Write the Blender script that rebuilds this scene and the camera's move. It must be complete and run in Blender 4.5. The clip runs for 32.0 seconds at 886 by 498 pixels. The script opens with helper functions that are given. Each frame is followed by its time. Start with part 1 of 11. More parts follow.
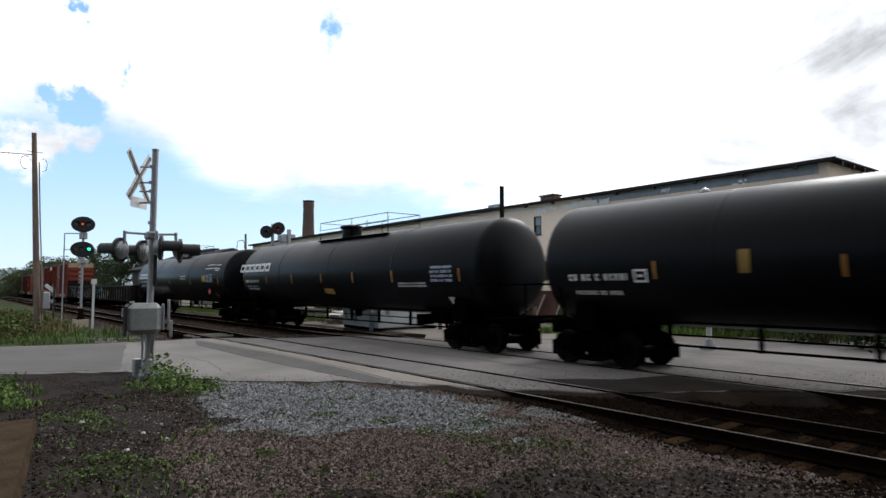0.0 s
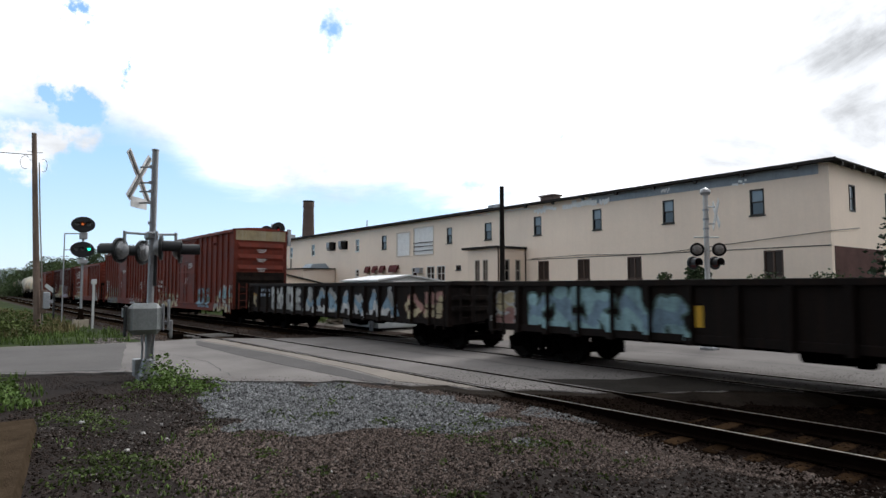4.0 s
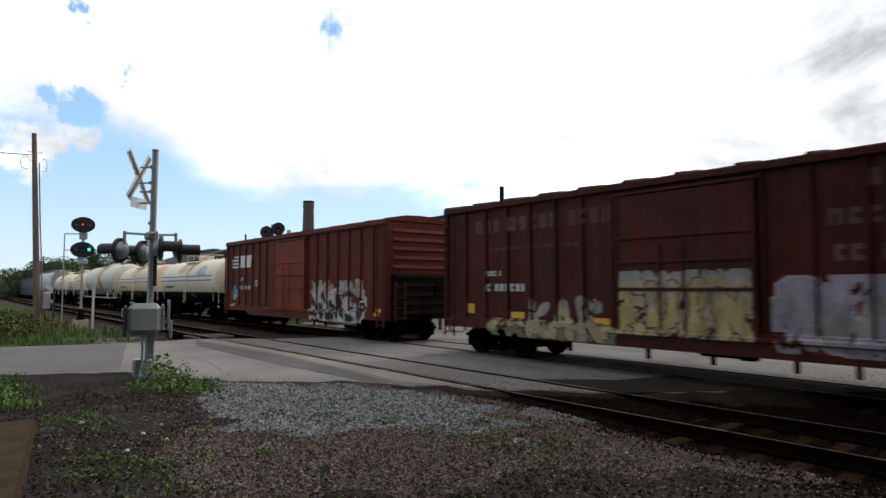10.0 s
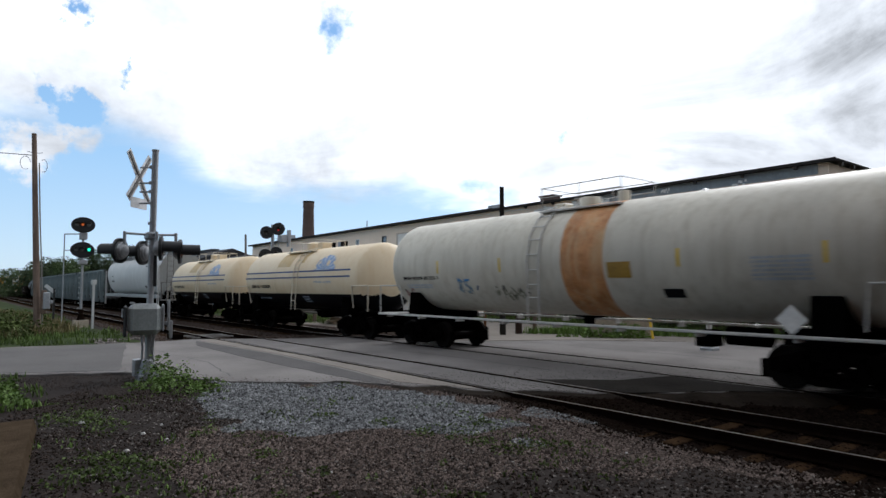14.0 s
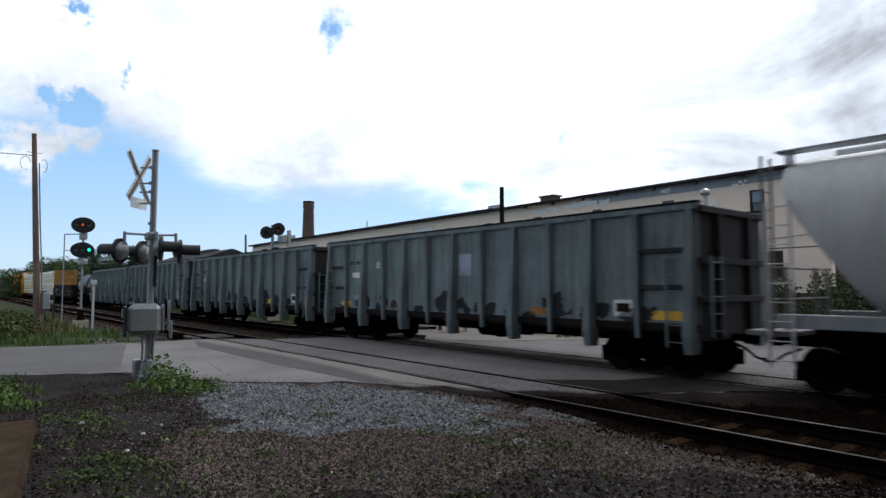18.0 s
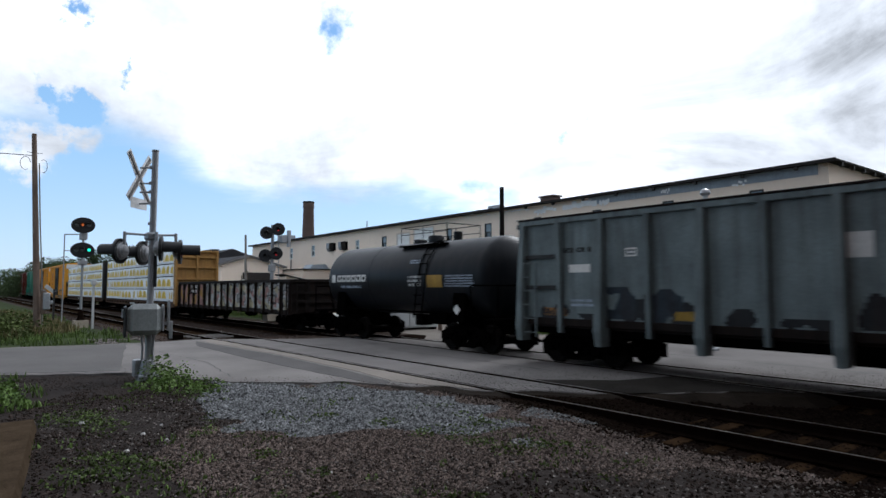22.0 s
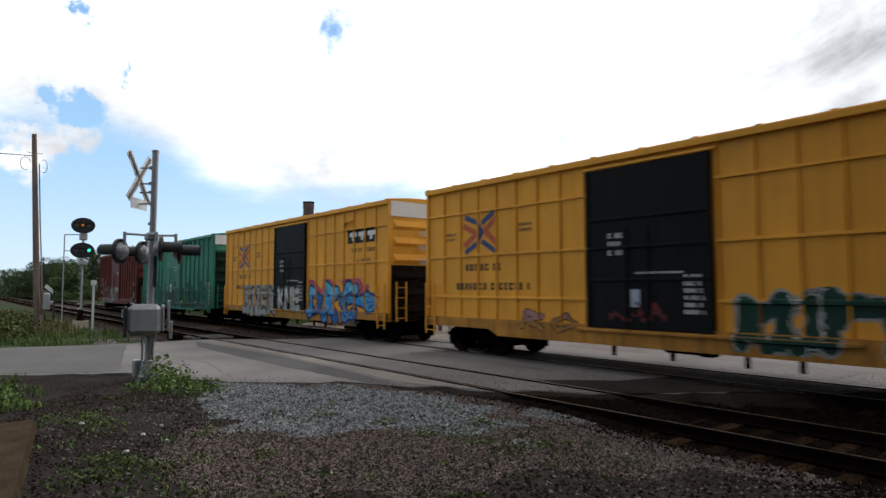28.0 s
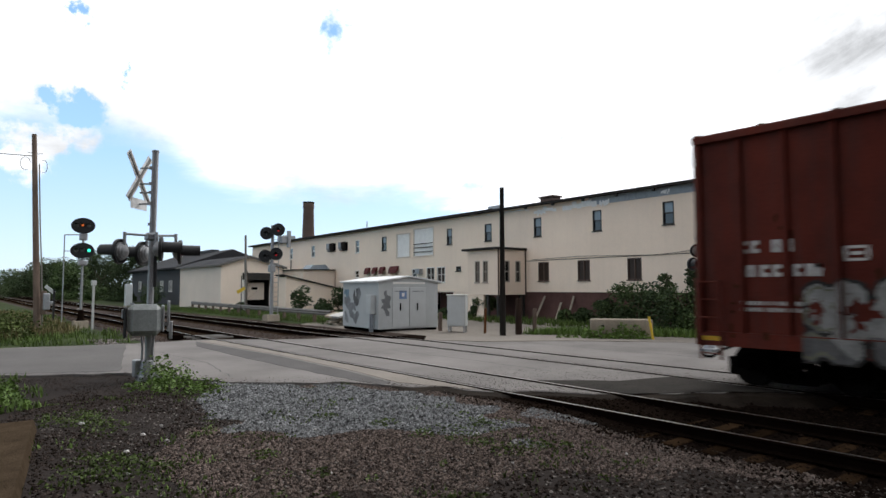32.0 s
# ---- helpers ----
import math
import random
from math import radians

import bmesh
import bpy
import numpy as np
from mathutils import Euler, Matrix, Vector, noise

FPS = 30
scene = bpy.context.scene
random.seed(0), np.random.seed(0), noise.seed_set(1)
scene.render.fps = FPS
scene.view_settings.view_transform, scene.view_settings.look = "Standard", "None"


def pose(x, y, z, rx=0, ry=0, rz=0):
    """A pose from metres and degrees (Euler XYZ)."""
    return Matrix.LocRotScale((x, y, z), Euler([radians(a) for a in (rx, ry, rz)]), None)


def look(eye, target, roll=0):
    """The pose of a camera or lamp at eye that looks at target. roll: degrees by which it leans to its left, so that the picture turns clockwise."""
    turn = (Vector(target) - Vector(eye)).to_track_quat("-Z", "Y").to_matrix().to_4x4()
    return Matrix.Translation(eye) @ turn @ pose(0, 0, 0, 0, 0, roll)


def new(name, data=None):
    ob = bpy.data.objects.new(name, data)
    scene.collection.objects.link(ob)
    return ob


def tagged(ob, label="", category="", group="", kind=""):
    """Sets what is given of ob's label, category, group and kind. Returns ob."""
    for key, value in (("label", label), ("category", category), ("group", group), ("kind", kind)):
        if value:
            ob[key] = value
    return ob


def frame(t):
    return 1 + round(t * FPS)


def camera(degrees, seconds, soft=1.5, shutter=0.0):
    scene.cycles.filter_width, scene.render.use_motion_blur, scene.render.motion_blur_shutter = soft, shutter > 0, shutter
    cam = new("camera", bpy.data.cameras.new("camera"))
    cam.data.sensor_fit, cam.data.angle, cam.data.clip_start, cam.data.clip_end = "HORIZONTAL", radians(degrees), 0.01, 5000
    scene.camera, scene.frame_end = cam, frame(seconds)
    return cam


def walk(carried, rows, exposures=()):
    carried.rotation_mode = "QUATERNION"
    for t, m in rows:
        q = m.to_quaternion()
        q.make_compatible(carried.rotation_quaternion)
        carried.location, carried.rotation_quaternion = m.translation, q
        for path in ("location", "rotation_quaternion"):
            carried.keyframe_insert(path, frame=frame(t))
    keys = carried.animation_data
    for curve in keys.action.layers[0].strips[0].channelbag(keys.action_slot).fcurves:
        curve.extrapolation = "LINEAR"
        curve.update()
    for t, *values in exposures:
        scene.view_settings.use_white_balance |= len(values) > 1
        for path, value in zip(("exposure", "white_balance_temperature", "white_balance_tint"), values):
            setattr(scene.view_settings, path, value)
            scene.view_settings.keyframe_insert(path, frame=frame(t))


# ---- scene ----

# ---------------------------------------------------------------- camera
EYE = (0.0, 0.0, 1.993)
VIEW_YAW, VIEW_PITCH, VIEW_ROLL = 39.241, 3.616, -0.099
cam = camera(71.5, 32.0, 1.5, 0.22)


def view(pitch):
    a, b = radians(VIEW_YAW), radians(pitch)
    way = Vector((-math.cos(a) * math.cos(b), math.sin(a) * math.cos(b), math.sin(b)))
    return look(EYE, Vector(EYE) + way, VIEW_ROLL)


BASE = 0.0      # stops; the camera's own exposure sinks while pale cars pass
walk(cam, [(0, view(VIEW_PITCH - 0.12)), (32, view(VIEW_PITCH))],
     [(t, BASE + s, k, 10) for t, s, k in ((0, -0.04, 6380), (3.5, -0.04, 6380), (6, -0.16, 6500), (10, -0.14, 6500), (12, -0.18, 6350), (14, -0.32, 6100), (17, -0.32, 5950), (21, -0.30, 5950), (25, -0.28, 6050), (28, -0.18, 6400), (30, -0.06, 6500), (32, 0.0, 6500))])

# ---------------------------------------------------------------- plan of the railway
NEAR_TRACK, FAR_TRACK = 9.24, 13.74   # y of the two track centres; rail heads at z = 0
HALF_GAUGE = 0.7525


def bend(x):
    """Sideways shift of the tracks: straight past the crossing, a slight bend far to the west."""
    u = max(0.0, -x - 42.0)
    return 0.0125 * u * u / (u + 25.0)


# ---------------------------------------------------------------- world and sun
SUN_ELEV, SUN_AZ = 40.0, 103.0   # degrees; azimuth counted from +x towards +y
world = bpy.data.worlds.new("sky")
scene.world = world
world.use_nodes = True


def build_sky():
    nt = world.node_tree
    n, link = nt.nodes, nt.links.new
    n.clear()
    out = n.new("ShaderNodeOutputWorld")
    sky = n.new("ShaderNodeTexSky")
    sky.sky_type, sky.sun_disc = "NISHITA", False
    sky.sun_elevation, sky.sun_rotation = radians(SUN_ELEV), radians(90 - SUN_AZ)
    sky.air_density, sky.dust_density, sky.ozone_density = 1.0, 0.6, 1.2
    tc = n.new("ShaderNodeTexCoord")
    sep = n.new("ShaderNodeSeparateXYZ")
    link(tc.outputs["Generated"], sep.inputs[0])

    def m(op, a, b=None, c=None, clamp=False):
        q = n.new("ShaderNodeMath")
        q.operation, q.use_clamp = op, clamp
        for i, v in enumerate((a, b, c)):
            if v is None:
                continue
            if isinstance(v, (int, float)):
                q.inputs[i].default_value = v
            else:
                link(v, q.inputs[i])
        return q.outputs[0]

    up = m("MAXIMUM", sep.outputs["Z"], 0.0)
    k = m("ADD", up, 0.16)
    comb = n.new("ShaderNodeCombineXYZ")
    link(m("DIVIDE", sep.outputs["X"], k), comb.inputs[0])
    link(m("DIVIDE", sep.outputs["Y"], k), comb.inputs[1])

    def cloud(scale, detail, seed, rough=0.55, dist=0.3):
        mp = n.new("ShaderNodeMapping")
        mp.inputs["Location"].default_value = (seed, seed * 0.7, 0)
        link(comb.outputs[0], mp.inputs[0])
        t = n.new("ShaderNodeTexNoise")
        t.inputs["Scale"].default_value, t.inputs["Detail"].default_value = scale, detail
        t.inputs["Roughness"].default_value, t.inputs["Distortion"].default_value = rough, dist
        link(mp.outputs[0], t.inputs["Vector"])
        return t.outputs["Fac"]

    big, fine = cloud(0.55, 6, 3.1), cloud(1.7, 7, 7.7, 0.6)
    # azimuth from west towards north and elevation, in degrees
    az = m("MULTIPLY", m("ARCTAN2", sep.outputs["Y"], m("MULTIPLY", sep.outputs["X"], -1.0)), 57.2958)
    el = m("MULTIPLY", m("ARCSINE", sep.outputs["Z"]), 57.2958)

    def ease(v, lo, hi):
        q = n.new("ShaderNodeMapRange")
        q.interpolation_type = "SMOOTHSTEP"
        q.inputs["From Min"].default_value, q.inputs["From Max"].default_value = lo, hi
        link(v, q.inputs[0])
        return q.outputs[0]

    # the cloud sheet ends in a ragged edge over the western horizon and reaches lower towards the north
    edge = m("SUBTRACT", m("SUBTRACT", 13.6, m("MULTIPLY", ease(az, 9.0, 23.0), 4.6)), m("MULTIPLY", ease(az, 34.0, 62.0), 6.5))
    cover = m("ADD", m("MULTIPLY", m("SUBTRACT", big, 0.5), 0.7), m("MULTIPLY", m("SUBTRACT", fine, 0.5), 1.0))
    cover = m("ADD", m("ADD", cover, 0.72), m("MINIMUM", m("MULTIPLY", m("SUBTRACT", el, edge), 0.17), 0.9))

    puff = []
    for scale, detail in ((15.0, 7), (5.5, 8)):
        t = n.new("ShaderNodeTexNoise")
        t.inputs["Scale"].default_value, t.inputs["Detail"].default_value, t.inputs["Roughness"].default_value = scale, detail, 0.6
        link(tc.outputs["Generated"], t.inputs["Vector"])
        puff.append(t.outputs["Fac"])
    ragged = puff[0]

    def gap(v, size, depth):
        """A break in the cloud in the direction v."""
        q = n.new("ShaderNodeVectorMath")
        q.operation = "DISTANCE"
        link(tc.outputs["Generated"], q.inputs[0])
        q.inputs[1].default_value = v
        return m("MULTIPLY", m("MAXIMUM", m("SUBTRACT", 1.0, m("DIVIDE", m("ADD", q.outputs["Value"], m("MULTIPLY", m("SUBTRACT", ragged, 0.5), 0.16)), size)), 0.0), depth)

    for v, size, depth in (((-0.808, 0.446, 0.385), 0.068, 1.22), ((-0.934, 0.169, 0.315), 0.026, 1.65), ((-0.934, 0.182, 0.308), 0.03, 1.8), ((-0.919, 0.132, 0.371), 0.026, 1.4), ((-0.959, 0.099, 0.265), 0.026, 0.7), ((-0.959, 0.117, 0.259), 0.03, 0.75), ((-0.958, 0.138, 0.252), 0.026, 0.6), ((-0.957, 0.159, 0.244), 0.022, 0.4), ((-0.589, 0.771, 0.241), 0.07, 0.7), ((-0.691, 0.688, 0.22), 0.09, 0.7), ((-0.529, 0.804, 0.274), 0.05, 0.4), ((-0.516, 0.774, 0.367), 0.09, 0.5), ((-0.98, 0.091, 0.174), 0.055, -0.75), ((-0.969, 0.149, 0.197), 0.035, -0.5), ((-0.981, 0.066, 0.184), 0.05, -0.6)):
        cover = m("SUBTRACT", cover, gap(v, size, depth))
    ramp = n.new("ShaderNodeMapRange")
    ramp.interpolation_type = "SMOOTHSTEP"
    ramp.inputs["From Min"].default_value, ramp.inputs["From Max"].default_value = 0.38, 1.02
    link(cover, ramp.inputs[0])
    # cloud light: brightest round the veiled sun, dull away from it
    dot = n.new("ShaderNodeVectorMath")
    dot.operation = "DOT_PRODUCT"
    link(tc.outputs["Generated"], dot.inputs[0])
    e, a = radians(SUN_ELEV), radians(SUN_AZ)
    dot.inputs[1].default_value = (math.cos(e) * math.cos(a), math.cos(e) * math.sin(a), math.sin(e))
    near_sun = m("POWER", m("MAXIMUM", m("MULTIPLY_ADD", dot.outputs["Value"], 0.5, 0.5), 0.0), 2.5)
    glow = m("MULTIPLY_ADD", near_sun, 1.20, 0.62)
    tex = m("MULTIPLY_ADD", cloud(1.1, 8, 12.3, 0.62, 0.6), 1.55, 0.32)
    dull = m("MULTIPLY", gap((-0.22, 0.92, 0.33), 0.55, 0.62), ease(puff[1], 0.30, 0.60))
    lum = m("MULTIPLY", m("MULTIPLY", glow, m("SUBTRACT", tex, dull)), m("MULTIPLY_ADD", puff[1], 1.5, 0.25))
    white = n.new("ShaderNodeCombineColor")
    for i, g in enumerate((0.975, 1.0, 1.035)):
        link(m("MULTIPLY", lum, g), white.inputs[i])
    # clear sky: the physical sky, thinned by summer haze that whitens it towards the horizon
    clear = n.new("ShaderNodeVectorMath")
    clear.operation = "SCALE"
    link(sky.outputs[0], clear.inputs[0])
    clear.inputs["Scale"].default_value = 0.20
    haze = n.new("ShaderNodeValToRGB")
    haze.color_ramp.elements[0].position, haze.color_ramp.elements[0].color = 0.03, (0.74, 0.96, 1.16, 1)
    haze.color_ramp.elements[1].position, haze.color_ramp.elements[1].color = 0.45, (0.27, 0.54, 0.98, 1)
    mid_haze = haze.color_ramp.elements.new(0.22)
    mid_haze.color = (0.44, 0.76, 1.12, 1)
    link(up, haze.inputs[0])
    blue = n.new("ShaderNodeMix")
    blue.data_type = "RGBA"
    blue.inputs["Factor"].default_value = 0.8
    link(clear.outputs[0], blue.inputs["A"])
    link(haze.outputs[0], blue.inputs["B"])
    mix = n.new("ShaderNodeMix")
    mix.data_type = "RGBA"
    link(ramp.outputs[0], mix.inputs["Factor"])
    link(blue.outputs["Result"], mix.inputs["A"])
    link(white.outputs[0], mix.inputs["B"])
    bg = n.new("ShaderNodeBackground")
    link(mix.outputs["Result"], bg.inputs[0])
    bg.inputs[1].default_value = 1.0
    link(bg.outputs[0], out.inputs[0])


build_sky()
sun = new("sun", bpy.data.lights.new("sun", "SUN"))
sun.data.energy, sun.data.angle, sun.data.color = 2.0, radians(22), (1.0, 0.97, 0.93)
_e, _a = radians(SUN_ELEV), radians(SUN_AZ)
sun.matrix_world = look((60 * math.cos(_e) * math.cos(_a), 60 * math.cos(_e) * math.sin(_a), 60 * math.sin(_e)), (0, 0, 0))

# ---------------------------------------------------------------- materials


def mat(name, col, rough=0.7, metal=0.0, var=0.2, scale=1.5, fine=22.0, bump=0.15, streak=0.0, dirt=(0.05, 0.045, 0.04), hue=None, island=False, rnd=0.08, spec=0.35, emit=0.0, grain_k=None):
    """A surface with large stains, fine grain, run-down streaks and a slight relief, at real-world size."""
    mt = bpy.data.materials.new(name)
    mt.use_nodes = True
    nt = mt.node_tree
    n, link = nt.nodes, nt.links.new
    bs = n["Principled BSDF"]
    tc = n.new("ShaderNodeTexCoord")

    def noise_tex(sc, det, stretch=(1, 1, 1), shift=0.0):
        mp = n.new("ShaderNodeMapping")
        mp.inputs["Scale"].default_value = stretch
        mp.inputs["Location"].default_value = (shift, shift * 1.7, shift * 0.3)
        link(tc.outputs["Object"], mp.inputs[0])
        t = n.new("ShaderNodeTexNoise")
        t.inputs["Scale"].default_value, t.inputs["Detail"].default_value = sc, det
        t.inputs["Roughness"].default_value = 0.6
        link(mp.outputs[0], t.inputs["Vector"])
        return t.outputs["Fac"]

    def math_node(op, a, b, clamp=False):
        q = n.new("ShaderNodeMath")
        q.operation, q.use_clamp = op, clamp
        for i, v in enumerate((a, b)):
            if isinstance(v, (int, float)):
                q.inputs[i].default_value = v
            else:
                link(v, q.inputs[i])
        return q.outputs[0]

    def mixc(fac, a, b):
        q = n.new("ShaderNodeMix")
        q.data_type = "RGBA"
        if isinstance(fac, (int, float)):
            q.inputs["Factor"].default_value = fac
        else:
            link(fac, q.inputs["Factor"])
        for k, v in (("A", a), ("B", b)):
            if isinstance(v, tuple):
                q.inputs[k].default_value = (*v, 1)
            else:
                link(v, q.inputs[k])
        return q.outputs["Result"]

    big, small = noise_tex(scale, 4), noise_tex(fine, 3, shift=5.0)
    lo = tuple(max(0.0, c * (1 - var)) for c in col)
    hi = tuple(min(1.0, c * (1 + var)) for c in col)
    spread = n.new("ShaderNodeMapRange")
    spread.inputs["From Min"].default_value, spread.inputs["From Max"].default_value = 0.3, 0.7
    link(big, spread.inputs[0])
    c = mixc(spread.outputs[0], lo, hue or hi)
    gk = 0.5 + var if grain_k is None else grain_k
    grain = math_node("MULTIPLY_ADD", small, gk)
    n[grain.node.name].inputs[2].default_value = 1 - gk * 0.5
    q = n.new("ShaderNodeVectorMath")
    q.operation = "SCALE"
    link(c, q.inputs[0])
    link(grain, q.inputs["Scale"])
    c = q.outputs[0]
    if streak:
        st = noise_tex(1.0, 5, (5.0, 5.0, 0.35), 2.0)
        mr = n.new("ShaderNodeMapRange")
        mr.inputs["From Min"].default_value, mr.inputs["From Max"].default_value = 0.45, 0.75
        link(st, mr.inputs[0])
        c = mixc(math_node("MULTIPLY", mr.outputs[0], streak), c, dirt)
    if rnd or island:
        r = n.new("ShaderNodeNewGeometry").outputs["Random Per Island"] if island else n.new("ShaderNodeObjectInfo").outputs["Random"]
        f = math_node("MULTIPLY_ADD", r, 2 * rnd)
        n[f.node.name].inputs[2].default_value = 1 - rnd
        q = n.new("ShaderNodeVectorMath")
        q.operation = "SCALE"
        link(c, q.inputs[0])
        link(f, q.inputs["Scale"])
        c = q.outputs[0]
    link(c, bs.inputs["Base Color"])
    ro = math_node("MULTIPLY_ADD", big, 0.25)
    n[ro.node.name].inputs[2].default_value = rough - 0.12
    link(ro, bs.inputs["Roughness"])
    bs.inputs["Metallic"].default_value = metal
    bs.inputs["Specular IOR Level"].default_value = spec
    if bump:
        bp = n.new("ShaderNodeBump")
        bp.inputs["Strength"].default_value, bp.inputs["Distance"].default_value = bump, 0.02
        link(small, bp.inputs["Height"])
        link(bp.outputs[0], bs.inputs["Normal"])
    if emit:
        bs.inputs["Emission Color"].default_value = (*col, 1)
        bs.inputs["Emission Strength"].default_value = emit
    return mt


M = {}


def paint(key, col, **kw):
    """A material of the table, made once."""
    if key not in M:
        M[key] = mat(key, col, **kw)
    return M[key]


